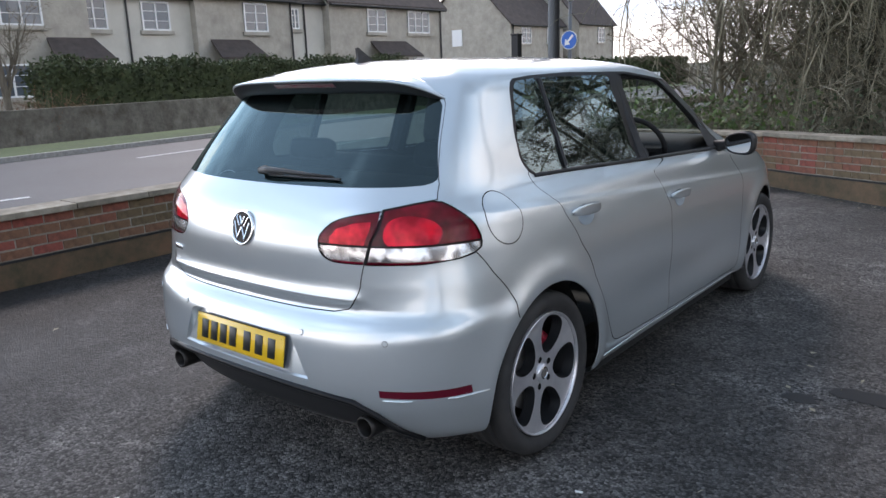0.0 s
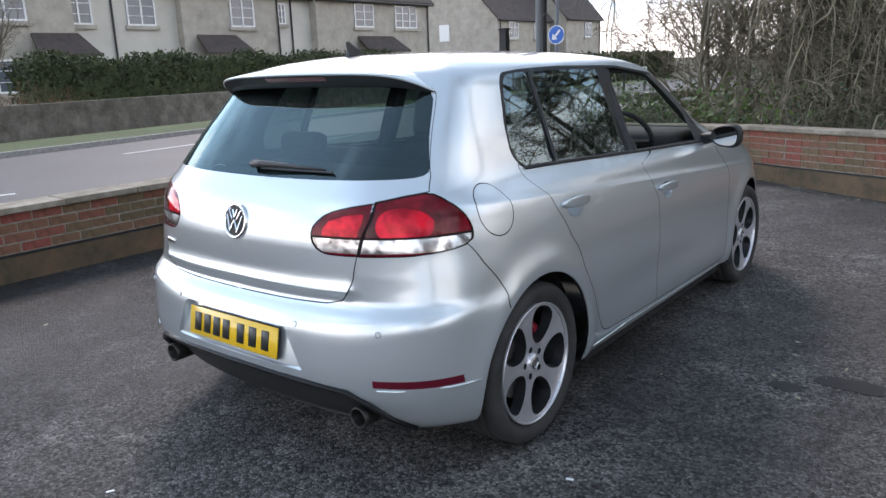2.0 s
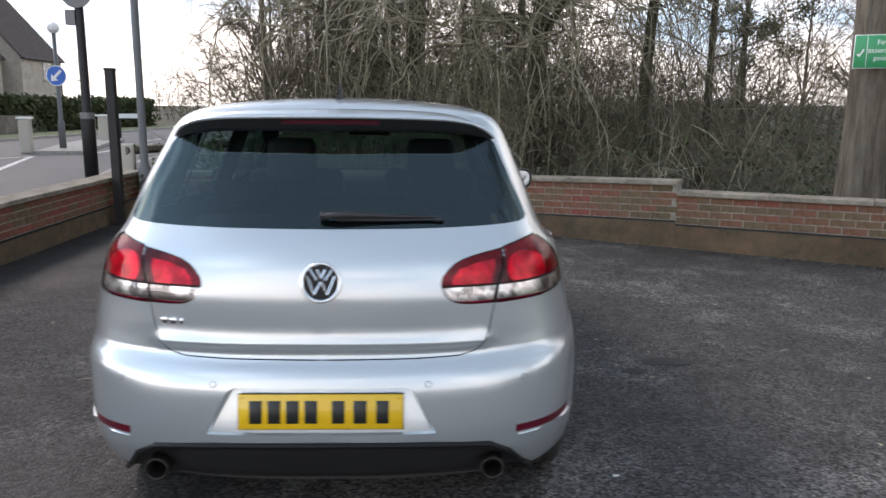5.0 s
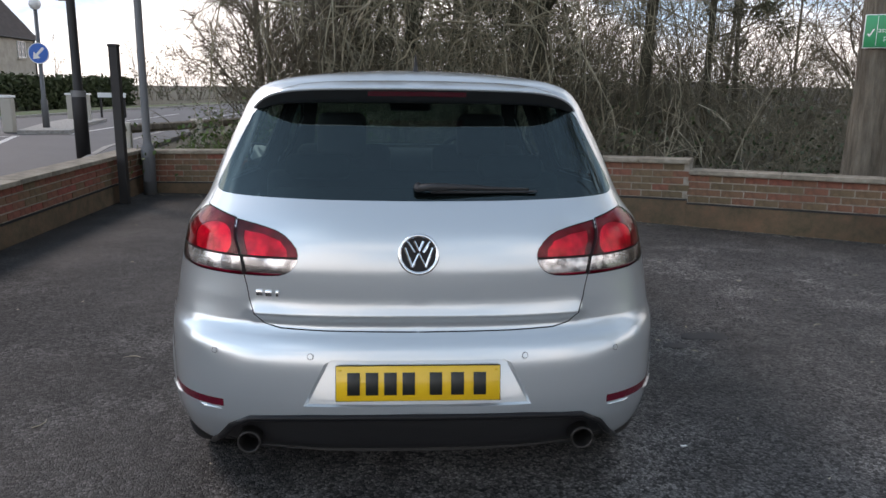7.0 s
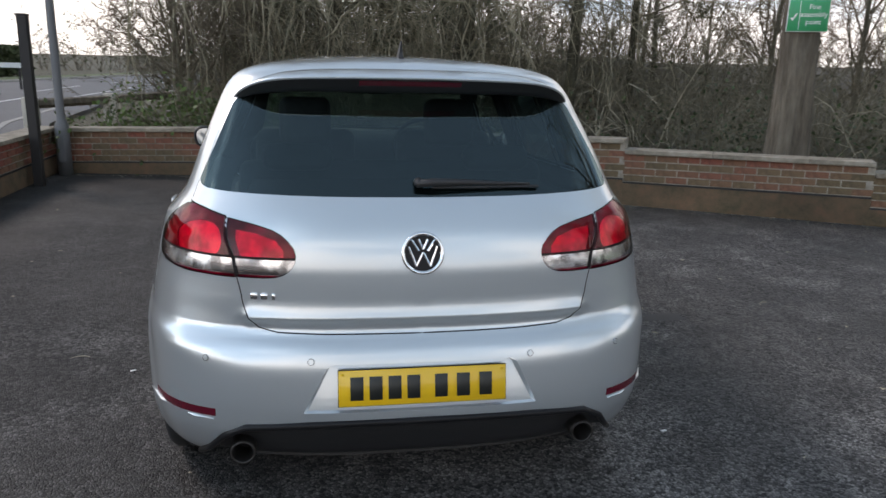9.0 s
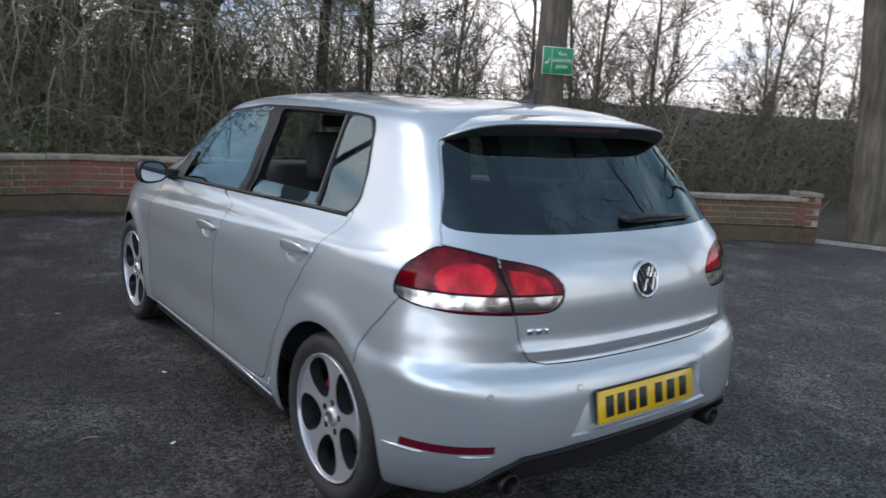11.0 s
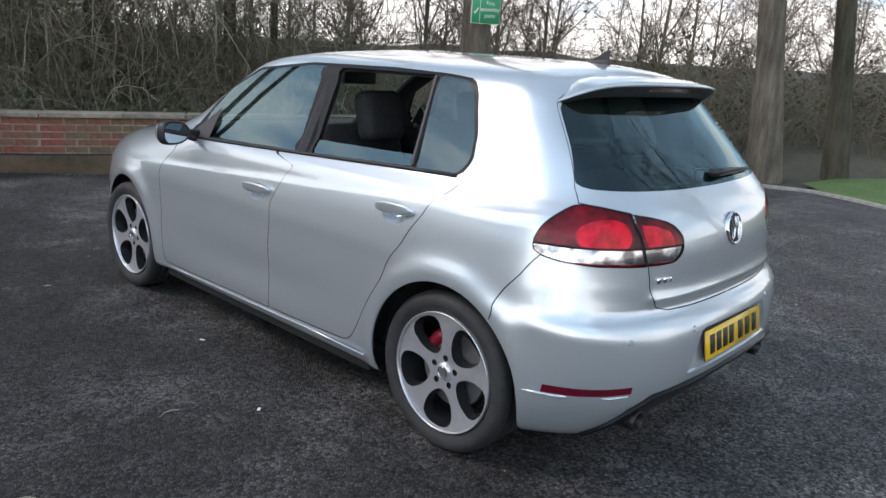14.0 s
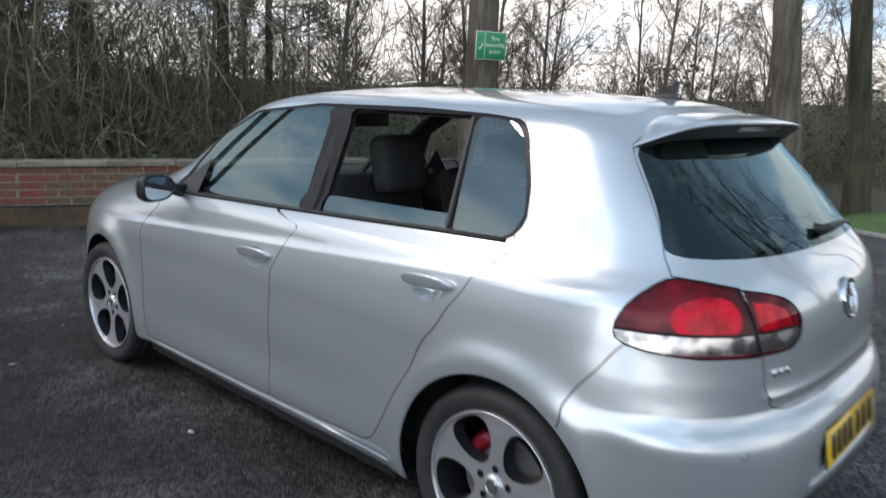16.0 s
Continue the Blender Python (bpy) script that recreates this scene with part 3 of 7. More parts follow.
wall("wall_front", "low stepped red and buff brick wall with stone coping",
     [(-3.52, 7.42, -0.35, 7.04, 0.148, 0.198, 5), (-0.35, 7.04, 0.15, 6.72, 0.198, 0.208, 5), (0.15, 6.72, 3.08, 4.95, 0.208, 0.298, 5),
      (3.08, 4.95, 5.17, 3.72, 0.261, 0.288, 4), (5.17, 3.72, 7.20, 2.50, 0.184, 0.211, 4)])
wall("wall_left", "low red brick wall with stone coping beside the road", [(-3.66, -7.0, -3.66, 7.45, 0.188, 0.233, 4)])
wall("wall_end_pier", "square brick end pier with a stone cap", [(7.10, 2.56, 7.36, 2.405, 0.20, 0.20, 5)])

# ---------------------------------------------------------------- the car: body surface
# Level curves of the body: height, half width, rear end, front end, and the roundness of its corners in plan.
BODY = np.array([
    # z     W      R       F     p    q     pf   qf
    (0.185, 0.800, -0.560, 3.28, 2.7, 8.5, 2.4, 7.0),
    (0.225, 0.862, -0.660, 3.38, 2.7, 8.7, 2.4, 7.0),
    (0.300, 0.884, -0.722, 3.44, 2.7, 8.7, 2.4, 7.0),
    (0.380, 0.891, -0.758, 3.46, 2.7, 8.7, 2.4, 7.0),
    (0.460, 0.893, -0.766, 3.47, 2.7, 8.7, 2.4, 7.0),
    (0.560, 0.895, -0.762, 3.46, 2.7, 8.7, 2.4, 7.0),
    (0.610, 0.895, -0.752, 3.45, 2.7, 8.7, 2.4, 7.0),
    (0.640, 0.894, -0.736, 3.44, 2.7, 8.6, 2.4, 7.0),
    (0.662, 0.893, -0.712, 3.43, 2.7, 8.5, 2.4, 7.0),
    (0.690, 0.891, -0.699, 3.42, 2.7, 8.3, 2.4, 7.0),
    (0.735, 0.888, -0.7005, 3.40, 2.7, 8.0, 2.4, 7.0),
    (0.780, 0.882, -0.7025, 3.36, 2.7, 7.9, 2.4, 7.0),
    (0.850, 0.870, -0.701, 3.28, 2.8, 7.6, 2.4, 6.5),
    (0.920, 0.854, -0.690, 3.10, 2.9, 7.6, 2.4, 6.0),
    (0.960, 0.842, -0.677, 2.86, 3.0, 7.8, 2.4, 6.0),
    (0.985, 0.828, -0.665, 2.56, 3.0, 8.2, 2.5, 8.0),
    (1.010, 0.806, -0.650, 2.36, 3.0, 8.8, 2.8, 13.0),
    (1.045, 0.776, -0.625, 2.24, 2.9, 9.5, 3.0, 17.0),
    (1.080, 0.756, -0.594, 2.15, 2.8, 10.2, 3.0, 18.0),
    (1.200, 0.708, -0.475, 1.955, 2.8, 12.5, 3.0, 18.0),
    (1.320, 0.659, -0.350, 1.765, 2.8, 14.5, 3.0, 18.0),
    (1.390, 0.628, -0.280, 1.63, 2.8, 16.0, 3.0, 18.0),
    (1.430, 0.596, -0.240, 1.50, 2.7, 16.0, 2.8, 13.0),
    (1.460, 0.535, -0.200, 1.35, 2.5, 12.0, 2.6, 8.0),
    (1.482, 0.430, -0.140, 1.20, 2.3, 7.0, 2.4, 5.0),
    (1.498, 0.290, -0.010, 1.02, 2.1, 3.8, 2.1, 3.0),
    (1.507, 0.120, 0.420, 0.88, 2.0, 2.2, 2.0, 2.0),
    (1.508, 0.002, 0.796, 0.804, 2.0, 2.0, 2.0, 2.0),
])
YC = 0.8
REAR_HUB, FRONT_HUB, HUB_Z = 0.0, 2.575, 0.310


def smooth_knots(t, y):
    """Slopes of a monotone cubic through (t, y)."""
    h, d = np.diff(t), np.diff(y, axis=0) / np.diff(t)[:, None]
    m = np.zeros_like(y)
    m[0], m[-1] = d[0], d[-1]
    w1, w2 = (2 * h[1:] + h[:-1])[:, None], (h[1:] + 2 * h[:-1])[:, None]
    same = d[1:] * d[:-1] > 0
    with np.errstate(divide="ignore", invalid="ignore"):
        inner = (w1 + w2) / (w1 / d[:-1] + w2 / d[1:])
    m[1:-1] = np.where(same, inner, 0)
    return m


BODY_V = np.concatenate([[0], np.cumsum(np.sqrt(np.diff(BODY[:, 0]) ** 2 + 0.6 * np.diff(BODY[:, 1]) ** 2 + 0.3 * np.diff(BODY[:, 2]) ** 2))])
BODY_M = smooth_knots(BODY_V, BODY)
V_TOP = BODY_V[-1]


def level(v):
    v = np.clip(v, 0, V_TOP)
    i = np.clip(np.searchsorted(BODY_V, v, "right") - 1, 0, len(BODY_V) - 2)
    h = (BODY_V[i + 1] - BODY_V[i])[:, None]
    t = ((v - BODY_V[i]))[:, None] / h
    return ((1 + 2 * t) * (1 - t) ** 2 * BODY[i] + t * (1 - t) ** 2 * h * BODY_M[i]
            + t * t * (3 - 2 * t) * BODY[i + 1] + t * t * (t - 1) * h * BODY_M[i + 1])


def reference(w, length, p, q):
    x = np.concatenate([np.linspace(0, 0.93, 400), (1 - np.linspace(1, 0, 500) ** q * (1 - 0.93 ** p)) ** (1 / p)])
    y = np.concatenate([(1 - np.linspace(0, 0.93, 400) ** p) ** (1 / q), np.linspace(1, 0, 500) * (1 - 0.93 ** p) ** (1 / q)])
    s = np.concatenate([[0], np.cumsum(np.hypot(np.diff(x) * w, np.diff(y) * length))])
    return s, x, y


REF_P, REF_Q = 2.6, 8.5
REF_R = reference(0.88, YC + 0.74, REF_P, REF_Q)
REF_F = reference(0.88, 3.4 - YC, 2.4, 7.0)
S_MID = REF_R[0][-1]
S_END = S_MID + REF_F[0][-1]


def crease_height(y):
    return 0.966 - 0.068 * y


def surface(s, v):
    """Points of the right half of the body; s runs from the rear centre round the side to the front centre, v upwards."""
    s, v = np.asarray(s, float), np.asarray(v, float)
    k = level(v)
    z, w, r, f, p, q, pf, qf = k.T
    rear = s <= S_MID
    xr, yr = np.interp(s, REF_R[0], REF_R[1]), np.interp(s, REF_R[0], REF_R[2])
    sf = S_END - s
    xf, yf = np.interp(sf, REF_F[0], REF_F[1]), np.interp(sf, REF_F[0], REF_F[2])
    x = np.where(rear, xr ** (REF_P / p), xf ** (2.4 / pf)) * w
    y = np.where(rear, YC - yr ** (REF_Q / q) * (YC - r), YC + yf ** (7.0 / qf) * (f - YC))
    # flared wheel arches, a shallow hollow along the doors
    side = np.clip((x / np.maximum(w, 0.01) - 0.86) / 0.12, 0, 1)
    for hub in (REAR_HUB, FRONT_HUB):
        d = np.hypot(y - hub, z - HUB_Z - 0.02)
        x = x + side * 0.016 * np.exp(-((d - 0.375) / 0.06) ** 2) * (z < 0.95)
    doors = np.exp(-((y - 1.25) / 0.62) ** 4)
    x = x - side * doors * 0.010 * np.exp(-((z - 0.43) / 0.10) ** 2)
    # crease along the foot of the tailgate, fading before its sides; fuller corners above the bumper
    lip = np.where(z > 0.721, np.clip((0.770 - z) / 0.049, 0, 1) ** 1.5, np.clip((z - 0.700) / 0.021, 0, 1))
    y = y - rear * 0.014 * lip * np.clip((0.560 - x) / 0.035, 0, 1)
    corner = np.clip((x / np.maximum(w, 0.01) - 0.62) / 0.22, 0, 1) * np.clip((0.2 - y) / 0.35, 0, 1)
    up, down = np.clip((z - 0.545) / 0.115, 0, 1), np.clip((0.800 - z) / 0.140, 0, 1)
    y = y - rear * corner * 0.013 * up * up * (3 - 2 * up) * down * down * (3 - 2 * down)
    # shoulder crease from the tail lamp forward, above the handles
    d = z - crease_height(y)
    fade = np.clip((y + 0.42) / 0.20, 0, 1) * np.clip((3.0 - y) / 0.5, 0, 1)
    up = np.maximum(d, 0)
    x = x - side * fade * 0.010 * (1 - np.exp(-up / 0.014)) * np.exp(-up / 0.06)
    return np.stack([x, y, z], -1)


def surface_normal(s, v, e=0.003):
    s, v = np.asarray(s, float), np.asarray(v, float)
    a = surface(np.minimum(s + e, S_END), v) - surface(np.maximum(s - e, 0), v)
    b = surface(s, np.minimum(v + e, V_TOP)) - surface(s, np.maximum(v - e, 0))
    n = np.cross(a, b)
    n /= np.maximum(np.linalg.norm(n, axis=-1, keepdims=True), 1e-9)
    n[np.asarray(v) > V_TOP - 0.02] = (0, 0, 1)
    return n


_vt = np.linspace(0, V_TOP, 4000)
_zt = level(_vt)[:, 0]
_sr, _sf = np.linspace(0, S_MID, 1500), np.linspace(S_MID, S_END, 1500)
_ss = np.linspace(0, S_END, 3000)


def on_body(kind, a, z):
    """(s, v) of a point given by kind: 'r' its x on the tail, 's' its y on the side, 'f' its x on the front."""
    v = float(np.interp(z, _zt, _vt))
    if kind == "s":
        y = surface(_ss, np.full(len(_ss), v))[:, 1]
        y = np.maximum.accumulate(y)
        return float(np.interp(a, y, _ss)), v
    if kind == "r":
        x = np.maximum.accumulate(surface(_sr, np.full(len(_sr), v))[:, 0])
        return float(np.interp(a, x, _sr)), v
    x = np.maximum.accumulate(surface(_sf[::-1], np.full(len(_sf), v))[:, 0])
    return float(np.interp(a, x, _sf[::-1])), v


def outline(points, closed=True, step=0.02, round_off=0, fine=0.0):
    """A smooth-stepped line in (s, v) through the given body points; fine: the step by which straight edges follow the body."""
    if fine:
        more = []
        for i, (kind, a, z) in enumerate(points):
            _, a2, z2 = points[(i + 1) % len(points)]
            m = max(1, int(math.hypot(a2 - a, z2 - z) / fine))
            more += [(kind, a + (a2 - a) * k / m, z + (z2 - z) * k / m) for k in range(m)]
        points = more
    pts = np.array([on_body(*p) for p in points])
    for _ in range(round_off):                      # corner cutting
        nxt = np.roll(pts, -1, 0)
        a, b = 0.75 * pts + 0.25 * nxt, 0.25 * pts + 0.75 * nxt
        if closed:
            pts = np.stack([a, b], 1).reshape(-1, 2)
        else:
            pts = np.concatenate([pts[:1], np.stack([a[:-1], b[:-1]], 1).reshape(-1, 2), pts[-1:]])
    out_pts = []
    n = len(pts)
    for i in range(n if closed else n - 1):
        a, b = pts[i], pts[(i + 1) % n]
        m = max(1, int(np.ceil(np.linalg.norm(b - a) / step)))
        out_pts += [a + (b - a) * k / m for k in range(m)]
    if not closed:
        out_pts.append(pts[-1])
    return np.array(out_pts)


def inside(poly, q):
    x, y = q[:, 0], q[:, 1]
    c = np.zeros(len(q), bool)
    px, py = poly[:, 0], poly[:, 1]
    for i in range(len(poly)):
        j = i - 1
        hit = ((py[i] > y) != (py[j] > y))
        if hit.any():
            xi = (px[j] - px[i]) * (y - py[i]) / (py[j] - py[i] + 1e-12) + px[i]
            c ^= hit & (x < xi)
    return c


def near_line(line, q, closed):
    best = np.full(len(q), 9.0)
    n = len(line)
    for i in range(n if closed else n - 1):
        a, b = line[i], line[(i + 1) % n]
        ab = b - a
        lo, hi = np.minimum(a, b) - 0.02, np.maximum(a, b) + 0.02
        sel = np.where((q[:, 0] > lo[0]) & (q[:, 0] < hi[0]) & (q[:, 1] > lo[1]) & (q[:, 1] < hi[1]))[0]
        if len(sel) == 0:
            continue
        t = np.clip(((q[sel] - a) @ ab) / max(ab @ ab, 1e-12), 0, 1)
        d = np.linalg.norm(q[sel] - (a + t[:, None] * ab), axis=1)
        best[sel] = np.minimum(best[sel], d)
    return best


def offset_line(line, d, closed):
    t = np.roll(line, -1, 0) - np.roll(line, 1, 0) if closed else np.gradient(line, axis=0)
    t /= np.maximum(np.linalg.norm(t, axis=1, keepdims=True), 1e-9)
    return line + d * np.stack([-t[:, 1], t[:, 0]], 1)


def circle(y, z, r, n=56, squash=1.0):
    return [("s", y + r * math.cos(2 * math.pi * k / n), z + squash * r * math.sin(2 * math.pi * k / n)) for k in range(n)]


# outlines: side window opening, panes, doors, tail
DLO = outline([("s", 1.93, 0.985), ("s", 1.885, 1.10), ("s", 1.755, 1.255), ("s", 1.53, 1.370), ("s", 1.14, 1.418), ("s", 0.60, 1.428),
               ("s", 0.28, 1.422), ("s", 0.14, 1.412), ("s", 0.098, 1.37), ("s", 0.035, 1.22), ("s", 0.018, 1.12), ("s", 0.064, 1.056),
               ("s", 0.35, 1.046), ("s", 1.05, 1.015), ("s", 1.70, 0.99)], step=0.03, round_off=1, fine=0.05)
PANE_F = outline([("s", 1.85, 1.003), ("s", 1.845, 1.115), ("s", 1.73, 1.253), ("s", 1.52, 1.359), ("s", 1.12, 1.407), ("s", 1.035, 1.407), ("s", 1.035, 1.028)], step=0.03, fine=0.05)
PANE_R = outline([("s", 0.915, 1.407), ("s", 0.345, 1.413), ("s", 0.312, 1.060), ("s", 0.915, 1.033)], step=0.03, fine=0.05)
PANE_R_LOW = outline([("s", 0.915, 1.092), ("s", 0.325, 1.105), ("s", 0.312, 1.060), ("s", 0.915, 1.033)], step=0.03, fine=0.05)
PANE_Q = outline([("s", 0.318, 1.412), ("s", 0.165, 1.404), ("s", 0.116, 1.362), ("s", 0.050, 1.215), ("s", 0.033, 1.122), ("s", 0.074, 1.068), ("s", 0.286, 1.060)], step=0.03, round_off=1, fine=0.05)
DOOR_F = outline([("s", 1.97, 0.985), ("s", 2.06, 0.86), ("s", 2.10, 0.62), ("s", 2.115, 0.40), ("s", 2.112, 0.30), ("s", 2.105, 0.262), ("s", 2.06, 0.2625), ("s", 1.13, 0.2755), ("s", 1.10, 0.276), ("s", 1.0995, 0.30),
                  ("s", 1.092, 0.50), ("s", 1.080, 0.77), ("s", 1.038, 0.97), ("s", 1.026, 1.03), ("s", 0.99, 1.25), ("s", 1.75, 1.12)], step=0.03, round_off=1)
DOOR_R = outline([("s", 0.99, 1.25), ("s", 1.026, 1.03), ("s", 1.038, 0.97), ("s", 1.080, 0.77), ("s", 1.092, 0.50), ("s", 1.0995, 0.30), ("s", 1.10, 0.276), ("s", 1.07, 0.2765), ("s", 0.58, 0.290), ("s", 0.54, 0.294), ("s", 0.50, 0.312), ("s", 0.465, 0.36),
                  ("s", 0.395, 0.495), ("s", 0.31, 0.645), ("s", 0.215, 0.795), ("s", 0.110, 0.950), ("s", 0.03, 1.055), ("s", 0.06, 1.10), ("s", 0.20, 1.25)], step=0.03, round_off=1)
ARCH_R = outline(circle(-0.012, 0.325, 0.362), step=0.03)
ARCH_F = outline(circle(2.575, 0.325, 0.362), step=0.03)
SILL = outline([("s", 2.30, 0.232), ("s", 0.20, 0.262), ("s", 0.20, 0.10), ("s", 2.30, 0.10)], step=0.05)
GLASS_REAR = outline([("r", 0.0, 1.076), ("r", 0.30, 1.078), ("r", 0.60, 1.083), ("r", 0.655, 1.0855), ("r", 0.674, 1.091), ("r", 0.6805, 1.101), ("r", 0.676, 1.118), ("r", 0.6365, 1.21), ("r", 0.585, 1.335), ("r", 0.565, 1.358), ("r", 0.50, 1.388), ("r", 0.38, 1.415), ("r", 0.0, 1.43)], step=0.03)
TAILGATE_EDGE = [("r", 0.0, 0.671), ("r", 0.30, 0.673), ("r", 0.44, 0.677), ("r", 0.495, 0.69), ("r", 0.525, 0.72), ("r", 0.542, 0.77), ("r", 0.556, 0.845), ("r", 0.572, 0.92),
                 ("r", 0.588, 1.018), ("r", 0.66, 1.034), ("s", -0.430, 1.042), ("r", 0.690, 1.085), ("r", 0.641, 1.21), ("r", 0.590, 1.340), ("r", 0.576, 1.362), ("r", 0.52, 1.392), ("r", 0.40, 1.425), ("r", 0.0, 1.440)]
TAILGATE = outline(TAILGATE_EDGE, step=0.02)
LAMP_OUT = outline([("r", 0.592, 1.018), ("r", 0.600, 1.0198), ("r", 0.66, 1.034), ("s", -0.428, 1.042), ("s", -0.390, 1.012), ("s", -0.352, 0.957), ("s", -0.336, 0.905), ("s", -0.350, 0.872), ("s", -0.43, 0.855),
                    ("r", 0.72, 0.846), ("r", 0.570, 0.8432), ("r", 0.562, 0.843), ("r", 0.5635, 0.851), ("r", 0.577, 0.92), ("r", 0.5905, 1.009)], step=0.02, round_off=1)
LAMP_IN = outline([("r", 0.553, 0.845), ("r", 0.545, 0.845), ("r", 0.48, 0.845), ("r", 0.43, 0.849), ("r", 0.395, 0.870), ("r", 0.378, 0.905), ("r", 0.388, 0.945), ("r", 0.43, 0.981), ("r", 0.50, 1.001),
                   ("r", 0.575, 1.0135), ("r", 0.583, 1.015), ("r", 0.5815, 1.006), ("r", 0.568, 0.92), ("r", 0.5545, 0.853)], step=0.02, round_off=1)
LAMP_BAND = outline([("r", 0.0, 0.900), ("s", -0.20, 0.900), ("s", -0.20, 0.8535), ("r", 0.0, 0.8535)], step=0.03)
LAMP_LIP = outline([("r", 0.0, 0.9075), ("s", -0.20, 0.9075), ("s", -0.20, 0.9002), ("r", 0.0, 0.9002)], step=0.03)
RED_C = np.array(on_body("r", 0.688, 0.945))
RED_OUT = np.array([RED_C + (0.108 * math.cos(a), max(0.066 * math.sin(a), -0.040)) for a in [2 * math.pi * k / 36 for k in range(36)]])
RED_IN = outline([("r", 0.560, 0.985), ("r", 0.50, 0.978), ("r", 0.44, 0.958), ("r", 0.418, 0.930), ("r", 0.418, 0.903), ("r", 0.548, 0.903)], step=0.02)
BUMPER = outline(TAILGATE_EDGE[:7] + [("r", 0.72, 0.846), ("s", -0.43, 0.855), ("s", -0.372, 0.866), ("s", -0.32, 0.79), ("s", -0.245, 0.665), ("s", -0.18, 0.52), ("s", -0.15, 0.30), ("s", -0.15, 0.19), ("r", 0.0, 0.19)], step=0.02)
VALANCE = outline([("r", 0.0, 0.405), ("r", 0.35, 0.400), ("r", 0.54, 0.385), ("r", 0.61, 0.345), ("r", 0.655, 0.285), ("r", 0.70, 0.235), ("r", 0.72, 0.18), ("r", 0.0, 0.18)], step=0.02)
VALANCE_EDGE = outline([("r", 0.0, 0.405), ("r", 0.35, 0.400), ("r", 0.54, 0.385), ("r", 0.61, 0.345), ("r", 0.655, 0.285), ("r", 0.70, 0.235), ("r", 0.72, 0.19)], False)
REFLECTOR = outline([("r", 0.632, 0.412), ("r", 0.632, 0.438), ("s", -0.452, 0.432), ("s", -0.446, 0.402)], step=0.02)
RECESS = outline([("r", 0.0, 0.594), ("r", 0.272, 0.594), ("r", 0.295, 0.582), ("r", 0.366, 0.440), ("r", 0.0, 0.440)], step=0.02)
WINDSCREEN = outline([("f", 0.0, 1.02), ("f", 0.66, 1.03), ("f", 0.56, 1.36), ("f", 0.50, 1.40), ("f", 0.0, 1.425)], step=0.04)
CUP_R = outline([("s", 0.290 + 0.066 * math.cos(a * math.pi / 12), 0.884 + 0.040 * math.sin(a * math.pi / 12)) for a in range(24)], step=0.03)
CUP_F = outline([("s", 1.205 + 0.066 * math.cos(a * math.pi / 12), 0.816 + 0.040 * math.sin(a * math.pi / 12)) for a in range(24)], step=0.03)
RECESS_FLOOR = outline([("r", 0.0, 0.586), ("r", 0.264, 0.586), ("r", 0.285, 0.575), ("r", 0.352, 0.446), ("r", 0.0, 0.446)], step=0.02)
FUEL = outline(circle(-0.215, 0.955, 0.088, 40), step=0.03)


def triangulate():
    from mathutils.geometry import delaunay_2d_cdt
    closed = [DLO, PANE_F, PANE_R, PANE_R_LOW, PANE_Q, ARCH_R, ARCH_F, GLASS_REAR, LAMP_OUT, LAMP_IN, RED_OUT, RED_IN, VALANCE, REFLECTOR, RECESS, WINDSCREEN, SILL, LAMP_BAND, LAMP_LIP, CUP_R, CUP_F, RECESS_FLOOR]
    gaps = [(DOOR_F, True), (DOOR_R, True), (TAILGATE, True), (BUMPER, True), (FUEL, True), (LAMP_OUT, True), (LAMP_IN, True)]
    lines = [(c, True) for c in closed]
    for k, (g, c) in enumerate(gaps):
        half = 0.0020 if k < 5 else 0.0011
        lines += [(offset_line(g, half, c), c), (offset_line(g, -half, c), c)]
    for z in (0.700, 0.707, 0.714, 0.721, 0.729, 0.739, 0.750):        # the crease along the foot of the tailgate
        lines.append((outline([("r", 0.0, z), ("r", 0.520, z)], False), False))
    for dz in (-0.010, 0.0, 0.008, 0.018):                            # the shoulder crease
        lines.append((outline([("s", y, crease_height(y) + dz) for y in np.arange(-0.30, 2.6, 0.1)], False), False))
    gs, gv = np.arange(0, S_END + 0.01, 0.030), np.arange(0, V_TOP + 0.01, 0.022)
    gs, gv = np.linspace(0, S_END, len(gs)), np.linspace(0, V_TOP, len(gv))
    grid = np.stack(np.meshgrid(gs, gv, indexing="ij"), -1).reshape(-1, 2)
    keep = np.ones(len(grid), bool)
    for l, c in lines:
        keep &= near_line(l, grid, c) > 0.007
    border = (grid[:, 0] < 1e-6) | (grid[:, 0] > S_END - 1e-6) | (grid[:, 1] < 1e-6) | (grid[:, 1] > V_TOP - 1e-6)
    pts = [grid[keep | border]]
    edges, n = [], int((keep | border).sum())
    for l, c in lines:
        l = np.clip(l, (0, 0), (S_END, V_TOP))
        pts.append(l)
        m = len(l)
        edges += [(n + i, n + (i + 1) % m) for i in range(m if c else m - 1)]
        n += m
    verts, _, faces, *_ = delaunay_2d_cdt([Vector(p) for p in np.concatenate(pts)], edges, [], 0, 1e-5)
    q = np.array([tuple(v) for v in verts])
    tri = np.array([f[:3] for f in faces])
    return q, tri, gaps


